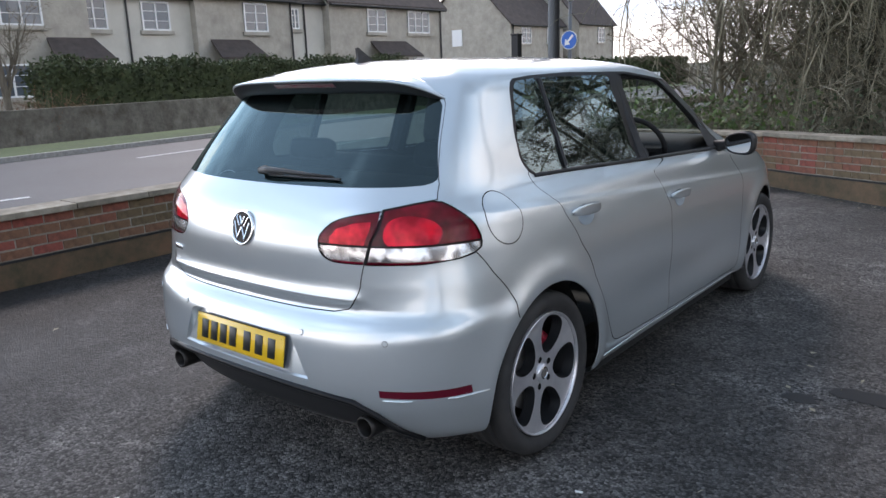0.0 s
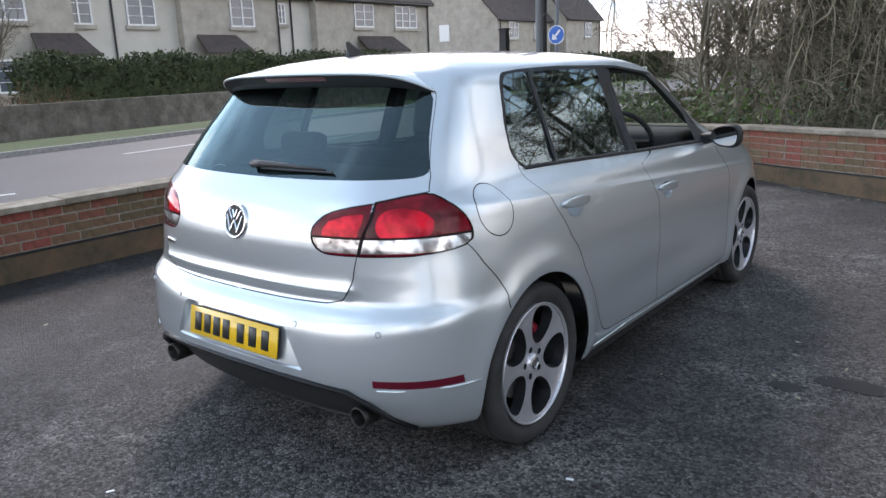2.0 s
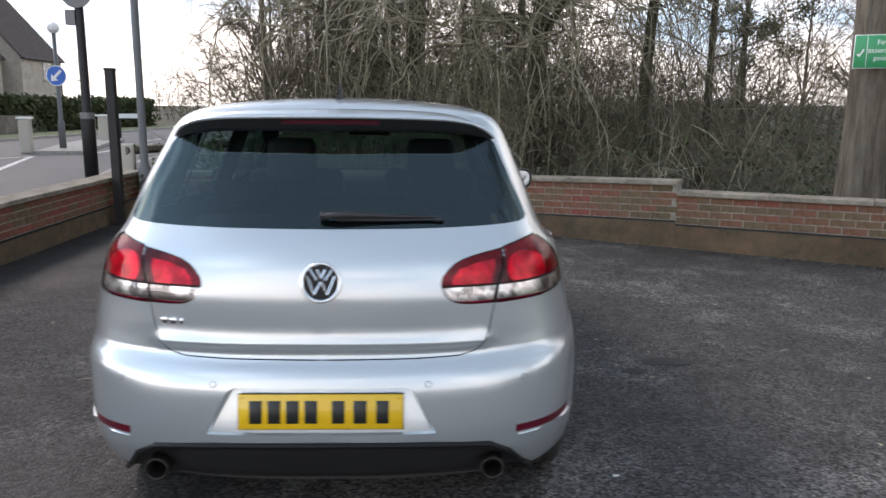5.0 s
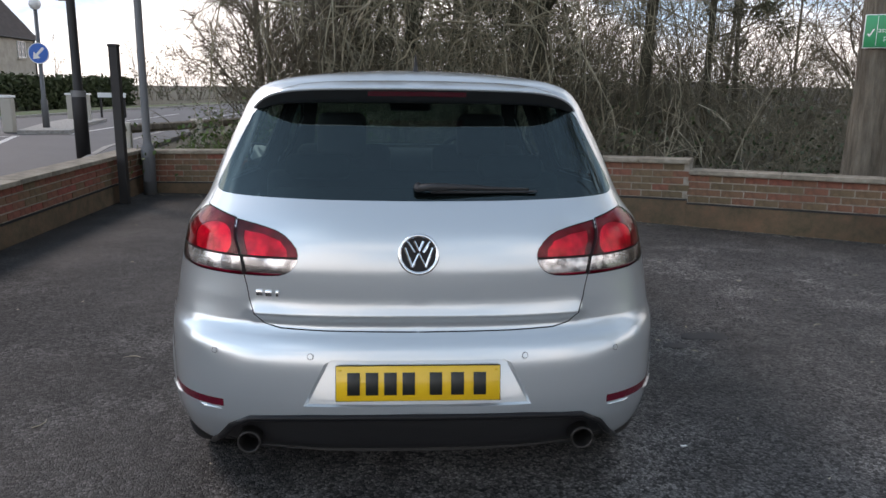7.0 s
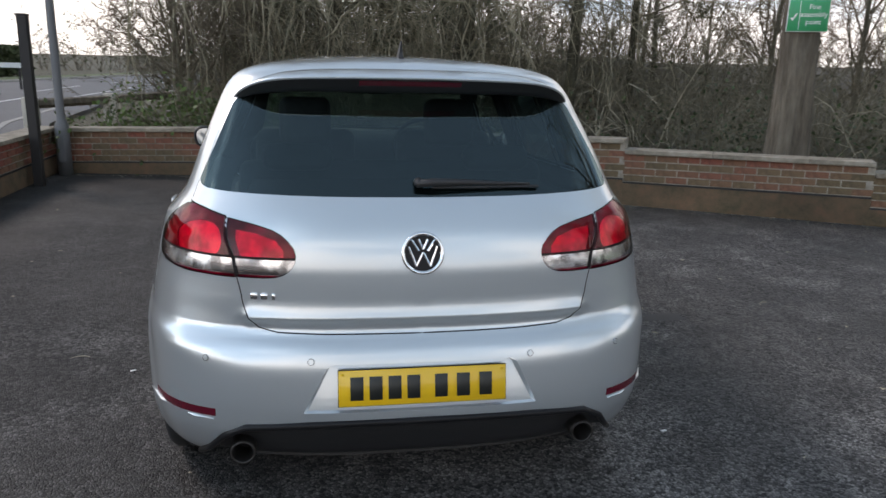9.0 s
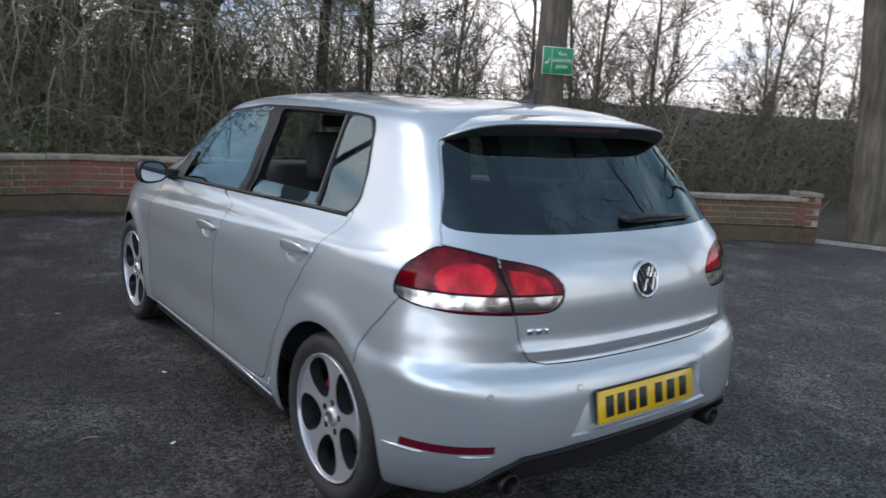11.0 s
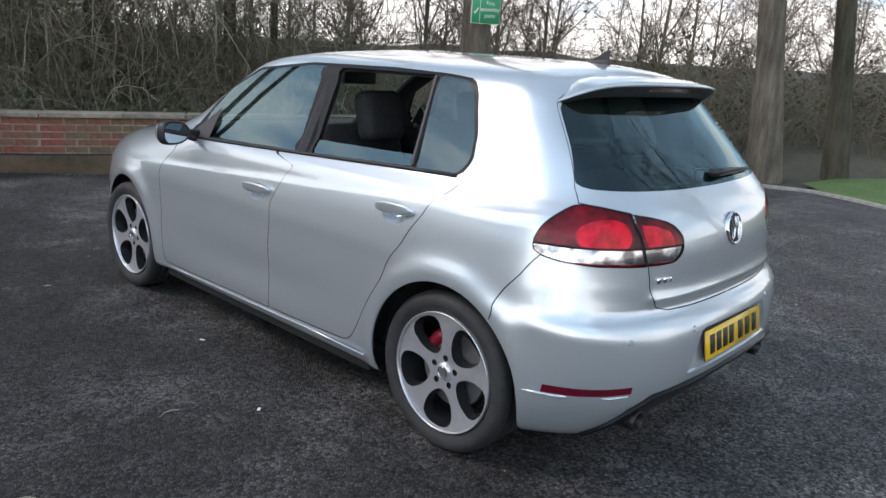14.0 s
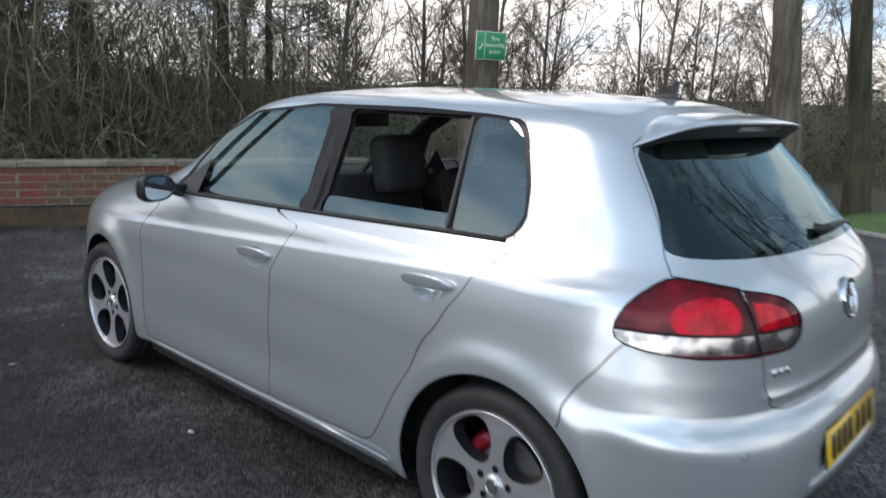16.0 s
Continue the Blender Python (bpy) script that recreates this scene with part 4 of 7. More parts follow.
BODY_Q, BODY_T, BODY_GAPS = triangulate()
_a, _b, _c = (BODY_Q[BODY_T[:, k]] for k in range(3))
_area = (_b[:, 0] - _a[:, 0]) * (_c[:, 1] - _a[:, 1]) - (_b[:, 1] - _a[:, 1]) * (_c[:, 0] - _a[:, 0])
BODY_T = np.where((_area < 0)[:, None], BODY_T[:, ::-1], BODY_T)[np.abs(_area) > 1e-9]
BODY_C = BODY_Q[BODY_T].mean(1)
BODY_P = surface(BODY_Q[:, 0], BODY_Q[:, 1])
BODY_N = surface_normal(BODY_Q[:, 0], BODY_Q[:, 1])
# side glass is one even curve from end to end
_side = (BODY_P[:, 2] > 1.00) & (BODY_P[:, 2] < 1.415) & (BODY_P[:, 1] > 0.02) & (BODY_P[:, 1] < 1.86) & (BODY_P[:, 0] > 0.5)
_even = lambda p: np.stack([np.ones(len(p)), p[:, 1], p[:, 2] - 1.2, p[:, 1] ** 2], -1)
_mid = _side & (BODY_P[:, 2] > 1.10) & (BODY_P[:, 2] < 1.36) & (BODY_P[:, 1] > 0.15) & (BODY_P[:, 1] < 1.55)
GLASS_N = BODY_N.copy()
GLASS_N[_side] = _even(BODY_P[_side]) @ np.linalg.lstsq(_even(BODY_P[_mid]), BODY_N[_mid], rcond=None)[0]
GLASS_N /= np.maximum(np.linalg.norm(GLASS_N, axis=-1, keepdims=True), 1e-9)
REGION = np.full(len(BODY_T), "body_shell", dtype="U16")


def claim(name, poly, only=None):
    sel = inside(poly, BODY_C)
    if only is not None:
        sel &= np.isin(REGION, only)
    REGION[sel] = name


claim("front_door", DOOR_F)
claim("rear_door", DOOR_R)
claim("bumper", BUMPER)
claim("tailgate", TAILGATE)
claim("fuel_flap", FUEL, ["body_shell"])
claim("rear_cup", CUP_R)
claim("front_cup", CUP_F)
claim("windscreen", WINDSCREEN)
claim("sill", SILL)
for _g, _cl in BODY_GAPS[:5]:
    REGION[(near_line(_g, BODY_C, _cl) < 0.0019) & (BODY_C[:, 0] > 0.003)] = "gap"
claim("window_trim", DLO)
claim("front_pane", PANE_F)
claim("rear_pane", PANE_R)
claim("rear_pane_low", PANE_R_LOW)
claim("quarter_pane", PANE_Q)
claim("rear_glass", GLASS_REAR)
claim("lamp_outer", LAMP_OUT)
claim("lamp_inner", LAMP_IN)
claim("lamp_red_outer", RED_OUT, ["lamp_outer"])
claim("lamp_red_inner", RED_IN, ["lamp_inner"])
for _n in ("outer", "inner"):
    claim("lamp_white_" + _n, LAMP_BAND, ["lamp_" + _n])
for _n in ("lamp_", "lamp_red_"):
    claim("gap", LAMP_LIP, [_n + "outer", _n + "inner"])
for _g in (LAMP_OUT, LAMP_IN):
    REGION[near_line(_g, BODY_C, True) < 0.00105] = "gap"
_q = surface(BODY_C[:, 0], BODY_C[:, 1])
REGION[(near_line(TAILGATE, BODY_C, True) < 0.0055) & (_q[:, 2] > 0.846) & (_q[:, 2] < 1.024) & (_q[:, 0] > 0.5) & (_q[:, 1] < -0.45) & np.isin(REGION, ["tailgate", "body_shell", "bumper"])] = "gap"
claim("valance", VALANCE)
claim("reflector", REFLECTOR)
claim("recess", RECESS, ["bumper"])
claim("hole", ARCH_R)
claim("hole", ARCH_F)


# pressed-in places: the number-plate panel and the bowls behind the door handles
_in = inside(RECESS_FLOOR, BODY_Q) | (near_line(RECESS_FLOOR, BODY_Q, True) < 1e-4)
BODY_P[_in, 1] += 0.008 + 0.030 * np.clip((BODY_P[_in, 2] - 0.44) / 0.15, 0, 1)
_in = inside(VALANCE, BODY_Q) & (BODY_P[:, 2] > 0.19)
BODY_P[_in, 1] += 0.045 * np.clip((near_line(VALANCE_EDGE, BODY_Q[_in], False) - 0.004) / 0.016, 0, 1)
for _y, _z, _o in ((0.290, 0.884, CUP_R), (1.205, 0.816, CUP_F)):
    _in = inside(_o, BODY_Q)
    _rho = ((BODY_P[_in, 1] - _y) / 0.066) ** 2 + ((BODY_P[_in, 2] - _z) / 0.040) ** 2
    BODY_P[_in, 0] -= 0.042 * np.clip(1 - _rho, 0, 1) ** 0.7


def patch(names, sides=(1, -1), push=0.0, turned=None):
    """Verts, faces and normals of the body regions named, on the given sides."""
    vs, fs, ns = [], [], []
    tri = BODY_T[np.isin(REGION, names)]
    used = np.unique(tri)
    renum = np.zeros(len(BODY_Q), int)
    renum[used] = np.arange(len(used))
    for s in sides:
        o = len(vs)
        m = np.array([s, 1, 1])
        vs += list((BODY_P[used] + BODY_N[used] * push) * m)
        ns += list((BODY_N if turned is None else turned)[used] * m)
        t = renum[tri] + o
        fs += [tuple(int(i) for i in (f if s > 0 else f[::-1])) for f in t]
    return vs, fs, ns


car = empty("car")
tagged(car, "silver five-door hatchback car parked on dark tarmac", "car")


def body_part(name, regions, mat, sides=(1, -1), label="", push=0.0, parent=None):
    v, f, n = patch(regions, sides, push, GLASS_N if name in ("window_pane", "quarter_window") else None)
    return mesh_ob(name, v, f, mat, parent or car, label, normals=n)


REGION[(REGION == "gap") & (near_line(FUEL, BODY_C, True) < 0.0022)] = "flap_gap"
v_, f_, n_ = patch(["body_shell"])
v2, f2, n2 = patch(["fuel_flap", "flap_gap"], (-1,))
f_ += [tuple(i + len(v_) for i in f) for f in f2]
shell = mesh_ob("body_shell", v_ + v2, f_, M_PAINT, car, "silver metallic body shell with roof and wings", normals=n_ + n2)
body_part("rear_bumper", ["bumper"], M_PAINT, label="silver rear bumper")
tailgate = body_part("tailgate", ["tailgate"], M_PAINT, label="silver tailgate")
body_part("panel_gap", ["gap"], M_GAP, push=-0.006)
body_part("flap_gap", ["flap_gap"], M_GAP, (1,), push=-0.004)
v_, f_, n_ = patch(["recess"])
mesh_ob("plate_panel", v_, f_, M_PAINT, car, "recessed silver number plate panel")
valance = body_part("valance", ["valance"], M_BLACK, label="black lower bumper valance")
body_part("rear_window", ["rear_glass"], M_REARGLASS, parent=tailgate, label="dark tinted rear window")
body_part("windscreen", ["windscreen"], M_SCREEN)
body_part("fuel_flap", ["fuel_flap"], M_PAINT, sides=(1,))
for sd in (1, -1):
    fd = body_part("front_door", ["front_door"], M_PAINT, (sd,))
    rd = body_part("rear_door", ["rear_door"], M_PAINT, (sd,))
    for dn, dr in (("front", fd), ("rear", rd)):
        v_, f_, n_ = patch([dn + "_cup"], (sd,))
        mesh_ob("handle_bowl", v_, f_, M_PAINT, dr, smooth=True)
    body_part("sill_skirt", ["sill"], M_PAINT, (sd,), "silver side skirt")
    body_part("window_trim", ["window_trim"], M_GLOSSBLACK, (sd,), "gloss black window surround")
    if sd < 0:
        body_part("window_pane", ["front_pane"], M_GLASS, (sd,), parent=fd)
        body_part("window_pane", ["rear_pane_low"], M_GLASS, (sd,), "half lowered side window", parent=rd, push=-0.006)
    else:
        body_part("window_pane", ["rear_pane", "rear_pane_low"], M_PRIVACY, (sd,), parent=rd)
    body_part("quarter_window", ["quarter_pane"], M_PRIVACY, (sd,), "tinted quarter window")
    for nm in ("outer", "inner"):
        lamp = body_part("tail_lamp", ["lamp_" + nm, "lamp_red_" + nm], M_LENSRED, (sd,), "glossy dark red tail lamp lens")
        body_part("clear_lens", ["lamp_white_" + nm], M_LENSCLEAR, (sd,), "clear reversing lens", parent=lamp)
        body_part("lamp_housing", ["lamp_" + nm], M_HOUSING, (sd,), "dark inner housing", -0.008, lamp)
        body_part("red_reflector", ["lamp_red_" + nm], M_BOWL, (sd,), "bright reflector bowl", -0.010, lamp)
        body_part("clear_reflector", ["lamp_white_" + nm], M_CLEARBOWL, (sd,), "faceted silver reflector", -0.008, lamp)
    body_part("rear_reflector", ["reflector"], M_REFLECT, (sd,), "red reflector strip")


# inner lining: the painted panels seen from inside are dark cloth and plastic
v_, f_, n_ = patch(["body_shell", "front_door", "rear_door", "tailgate", "gap", "window_trim", "fuel_flap", "bumper"], push=-0.022)
lining = [f for f in f_ if all(v_[i][2] > 0.30 for i in f)]
mesh_ob("cabin_lining", v_, [f[::-1] for f in lining], M_INTERIOR, car, "dark cabin lining", smooth=True)

def at_body(kind, a, z, push=0.0, sd=1):
    s, v = on_body(kind, a, z)
    p, n = surface([s], [v])[0], surface_normal([s], [v])[0]
    p = p + n * push
    return Vector((p[0] * sd, p[1], p[2])), Vector((n[0] * sd, n[1], n[2]))


def rounded(name, size, mat, parent, label="", loc=(0, 0, 0), rot=(0, 0, 0), bevel=0.3, seg=3):
    """A softly rounded block: a cube with wide bevels."""
    bm = bmesh.new()
    bmesh.ops.create_cube(bm, size=1)
    bmesh.ops.scale(bm, vec=size, verts=bm.verts)
    bmesh.ops.bevel(bm, geom=list(bm.edges), offset=min(size) * bevel, segments=seg, affect="EDGES", profile=0.5)
    bmesh.ops.transform(bm, matrix=pose(*loc, *rot), verts=bm.verts)
    return part(name, bm, mat, parent, label, smooth=True)


# ---------------------------------------------------------------- roof spoiler, rear fittings
def spoiler():
    n = 60
    rows, lips = [], []
    for i in range(n + 1):
        u = -1 + 2 * i / n
        a = abs(u)
        x = 0.584 * u
        te = Vector((x, -0.375 + 0.045 * a ** 2 + 0.11 * a ** 10, 1.434 - 0.012 * a ** 2 - 0.062 * a ** 9))
        s, v = on_body("r", 0.556 * a, 1.458 - 0.014 * a ** 2 - 0.075 * a ** 7)
        p, nn = surface([s], [v])[0], surface_normal([s], [v])[0]
        root = Vector((math.copysign(p[0], u), p[1], p[2])) - Vector((math.copysign(nn[0], u), nn[1], nn[2])) * 0.006
        row = []
        for k in range(6):
            t = k / 5
            q = root.lerp(te, t)
            q.z += 0.014 * (1 - 0.5 * a ** 4) * math.sin(math.pi * t ** 0.8) * (1 - 0.3 * t)
            row.append(q)
        row += [te + Vector((0, 0.001, -0.004)), te + Vector((0, 0.005, -0.008))]
        lips.append(te + Vector((0, 0.034 - 0.012 * a ** 4, -0.034 + 0.012 * a ** 4)))
        rows.append(row)
    m = len(rows[0])
    vs = [p for r in rows for p in r]
    fs = [(i * m + k, i * m + k + 1, (i + 1) * m + k + 1, (i + 1) * m + k) for i in range(n) for k in range(m - 1)]
    sp = mesh_ob("roof_spoiler", vs, fs, M_PAINT, car, "silver roof spoiler over the rear window", smooth=True)
    # first strip is the silver rear face, its shade painted in as black
    vs = []
    for i in range(n + 1):
        lip = lips[i]
        a = abs(-1 + 2 * i / n)
        s, v = on_body("r", min(abs(lip.x) * 0.97, 0.56), 1.385 - 0.035 * a ** 6)
        p = surface([s], [v])[0]
        end = Vector((math.copysign(p[0], lip.x), p[1] + 0.012, p[2]))
        vs.append(rows[i][-1])
        for t in (0, 0.35, 0.7, 1.0):
            q = lip.lerp(end, t)
            q.z -= 0.012 * math.sin(math.pi * t) * (1 - a ** 6)
            vs.append(q)
    fs = [(i * 5 + k, i * 5 + k + 1, (i + 1) * 5 + k + 1, (i + 1) * 5 + k) for i in range(n) for k in range(4)]
    mesh_ob("spoiler_underside", vs, fs, M_BLACK, sp, "black spoiler underside with shade painted on its rear strip", smooth=True)
    bm = bmesh.new()
    for i in range(12):
        q = []
        for x, dy, dz in ((-0.17 + 0.34 * i / 12, 0.008, -0.0135), (-0.17 + 0.34 * (i + 1) / 12, 0.008, -0.0135), (-0.17 + 0.34 * (i + 1) / 12, 0.025, -0.0288), (-0.17 + 0.34 * i / 12, 0.025, -0.0288)):
            u = abs(x) / 0.584
            q.append(bm.verts.new((x, -0.375 + 0.045 * u * u + dy, 1.434 - 0.012 * u * u + dz)))
        bm.faces.new(q)
    part("brake_light", bm, M_REFLECT, sp, "red high-level brake light")


spoiler()

# number plate with plain bars for its characters
TILT_PLATE = math.degrees(math.atan2(0.020, 0.111))
plate = rounded("number_plate", (0.520, 0.006, 0.111), M_PLATE, car, "yellow rear number plate", (0, -0.757, 0.518), (-TILT_PLATE, 0, 0), 0.3, 1)
for k, (cx, w) in enumerate(((-0.205, 0.046), (-0.147, 0.046), (-0.089, 0.046), (-0.031, 0.046), (0.055, 0.046), (0.124, 0.048), (0.195, 0.046))):
    rounded("bar", (w * 0.86, 0.003, 0.072), M_PLATEINK, plate, "", (cx, -0.7615, 0.518), (-TILT_PLATE, 0, 0), 0.2, 1)
for cx in (-0.247, 0.247):
    v, f = lathe([(0.0, 0.004), (0.005, 0.004), (0.006, 0.0)], 10, "y")
    mesh_ob("screw", [(x + cx, -0.749 - y, z + 0.560) for x, y, z in v], f, M_PLATE, plate)
rounded("plate_rim", (0.524, 0.004, 0.115), M_BLACK, plate, "", (0, -0.7535, 0.5175), (-TILT_PLATE, 0, 0), 0.3, 1)

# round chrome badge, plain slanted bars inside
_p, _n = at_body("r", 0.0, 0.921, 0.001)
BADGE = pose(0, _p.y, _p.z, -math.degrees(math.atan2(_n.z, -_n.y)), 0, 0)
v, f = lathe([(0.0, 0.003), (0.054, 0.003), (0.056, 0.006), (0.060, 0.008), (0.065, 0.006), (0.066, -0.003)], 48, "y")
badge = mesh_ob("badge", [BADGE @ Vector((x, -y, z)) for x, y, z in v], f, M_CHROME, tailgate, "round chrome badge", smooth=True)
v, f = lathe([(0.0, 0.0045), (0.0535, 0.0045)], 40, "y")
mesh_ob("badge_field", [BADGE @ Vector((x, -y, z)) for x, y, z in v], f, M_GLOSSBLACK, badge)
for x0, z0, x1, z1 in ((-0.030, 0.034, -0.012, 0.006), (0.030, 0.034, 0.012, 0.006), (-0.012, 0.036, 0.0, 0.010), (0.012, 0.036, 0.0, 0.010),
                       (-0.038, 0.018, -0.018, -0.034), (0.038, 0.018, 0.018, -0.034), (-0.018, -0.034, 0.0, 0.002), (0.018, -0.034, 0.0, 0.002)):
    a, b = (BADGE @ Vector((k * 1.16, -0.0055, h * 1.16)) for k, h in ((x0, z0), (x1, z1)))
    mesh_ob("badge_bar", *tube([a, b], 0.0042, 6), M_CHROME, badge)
# three small chrome letters kept as plain bars
for cx in (-0.505, -0.475, -0.447):
    p, n = at_body("r", abs(cx), 0.790, 0.003, -1)
    rounded("model_mark", (0.021 if cx < -0.45 else 0.010, 0.006, 0.020), M_CHROME, tailgate, "", tuple(p), (0, 0, -8), 0.25, 1)
# parking sensors
for cx, cz in ((-0.340, 0.603), (0.340, 0.603), (-0.655, 0.600), (0.655, 0.600)):
    p, n = at_body("r", abs(cx), cz, 0.0, 1 if cx > 0 else -1)
    v, f = lathe([(0.0, 0.003), (0.008, 0.003), (0.0085, 0.0015), (0.0105, 0.0015), (0.0115, 0.0)], 20, "z")
    o = mesh_ob("parking_sensor", v, f, M_PAINT, car, "", smooth=False)
    o.matrix_world = Matrix.Translation(p) @ n.to_track_quat("Z", "Y").to_matrix().to_4x4()
    ring, rf = lathe([(0.0088, 0.0018), (0.0100, 0.0018)], 20, "z")
    mesh_ob("sensor_ring", ring, rf, M_BLACK, o)

# rear wiper
WP = [at_body("r", abs(x), z, h, 1 if x >= 0 else -1)[0] for x, z, h in ((0.0, 1.103, 0.022), (0.05, 1.104, 0.026), (0.14, 1.105, 0.023), (0.24, 1.104, 0.018), (0.36, 1.103, 0.014))]
wiper = mesh_ob("rear_wiper", *tube(WP, [0.012, 0.013, 0.010, 0.007, 0.004], 8), M_BLACK, car, "black rear wiper arm", smooth=True)
BL = [at_body("r", x, z, 0.010)[0] for x, z in ((0.04, 1.098), (0.2, 1.098), (0.39, 1.098))]
mesh_ob("wiper_blade", *tube(BL, 0.005, 5), M_BLACK, wiper)
v, f = lathe([(0.0, 0.034), (0.010, 0.033), (0.014, 0.026), (0.016, 0.0)], 18, "y")
mesh_ob("wiper_cap", [(x, WP[0].y + 0.025 - y, z + WP[0].z) for x, y, z in v], f, M_BLACK, wiper, smooth=True)

# shark-fin aerial
AER = [(0.062, 1.4885), (0.02, 1.508), (-0.015, 1.530), (-0.052, 1.556), (-0.066, 1.552), (-0.058, 1.515), (-0.072, 1.4805)]
vs = [(s * (0.012 if z < 1.5 else (0.006 if z < 1.54 else 0.002)), y, z) for s in (-1, 1) for y, z in AER]
m = len(AER)
fs = [tuple(range(m))[::-1], tuple(range(m, 2 * m))] + [(k, (k + 1) % m, m + (k + 1) % m, m + k) for k in range(m)]
mesh_ob("aerial", vs, fs, M_BLACK, car, "black shark-fin roof aerial")

# exhaust tips
for sd in (1, -1):
    v, f = lathe([(0.030, 0.14), (0.031, 0.004), (0.034, 0.0), (0.039, 0.002), (0.040, 0.02), (0.040, 0.20), (0.0, 0.20)], 32, "y")
    ex = mesh_ob("exhaust_tip", [(x + sd * 0.556, y - 0.682, z + 0.284) for x, y, z in v], f, M_EXHAUST, car, "round steel exhaust tip", smooth=True)
    v, f = lathe([(0.0, 0.10), (0.0305, 0.10)], 24, "y")
    mesh_ob("exhaust_bore", [(x + sd * 0.556, y - 0.682, z + 0.284) for x, y, z in v], f, M_GAP, ex)
# lip of the valance and underside
lip = []
for x, z in [(-0.70, 0.235), (-0.655, 0.285), (-0.61, 0.345), (-0.54, 0.386), (-0.35, 0.402), (0, 0.407), (0.35, 0.402), (0.54, 0.386), (0.61, 0.345), (0.655, 0.285), (0.70, 0.235)]:
    lip.append(at_body("r", abs(x), z, 0.006, 1 if x >= 0 else -1)[0])
mesh_ob("valance_lip", *tube(lip, 0.011, 8), M_GLOSSBLACK, valance, "black valance lip", smooth=True)
for sd in (1, -1):
    ridge = [at_body("r", x, z, 0.002, sd)[0] for x, z in ((0.640, 0.402), (0.70, 0.400))] + [at_body("s", y, z, 0.002, sd)[0] for y, z in ((-0.50, 0.398), (-0.44, 0.397), (-0.39, 0.398))]
    mesh_ob("bumper_ridge", *tube(ridge, [0.002, 0.005, 0.006, 0.005, 0.002], 8), M_PAINT, car, "", smooth=True)
    edge = [at_body("s", y, 0.268 - 0.014 * (y - 0.45), 0.004, sd)[0] for y in (0.40, 0.8, 1.2, 1.6, 2.0, 2.2)]
    mesh_ob("sill_moulding", *tube(edge, 0.003, 8), M_PAINT, car, "silver sill edge", smooth=True)
box_ob("underbody", (-0.62, -0.50, 0.17, 0.62, 3.25, 0.27), M_GAP, car, "dark underbody", 0.02)
for sd in (1, -1):
    box_ob("floor_side", (sd * 0.62 - 0.22, 0.42, 0.17, sd * 0.62 + 0.22, 2.15, 0.26), M_GAP, car, "", 0.01)
rounded("rear_silencer", (1.05, 0.22, 0.13), M_EXHAUST, car, "", (0, -0.40, 0.24), (0, 0, 0), 0.4)


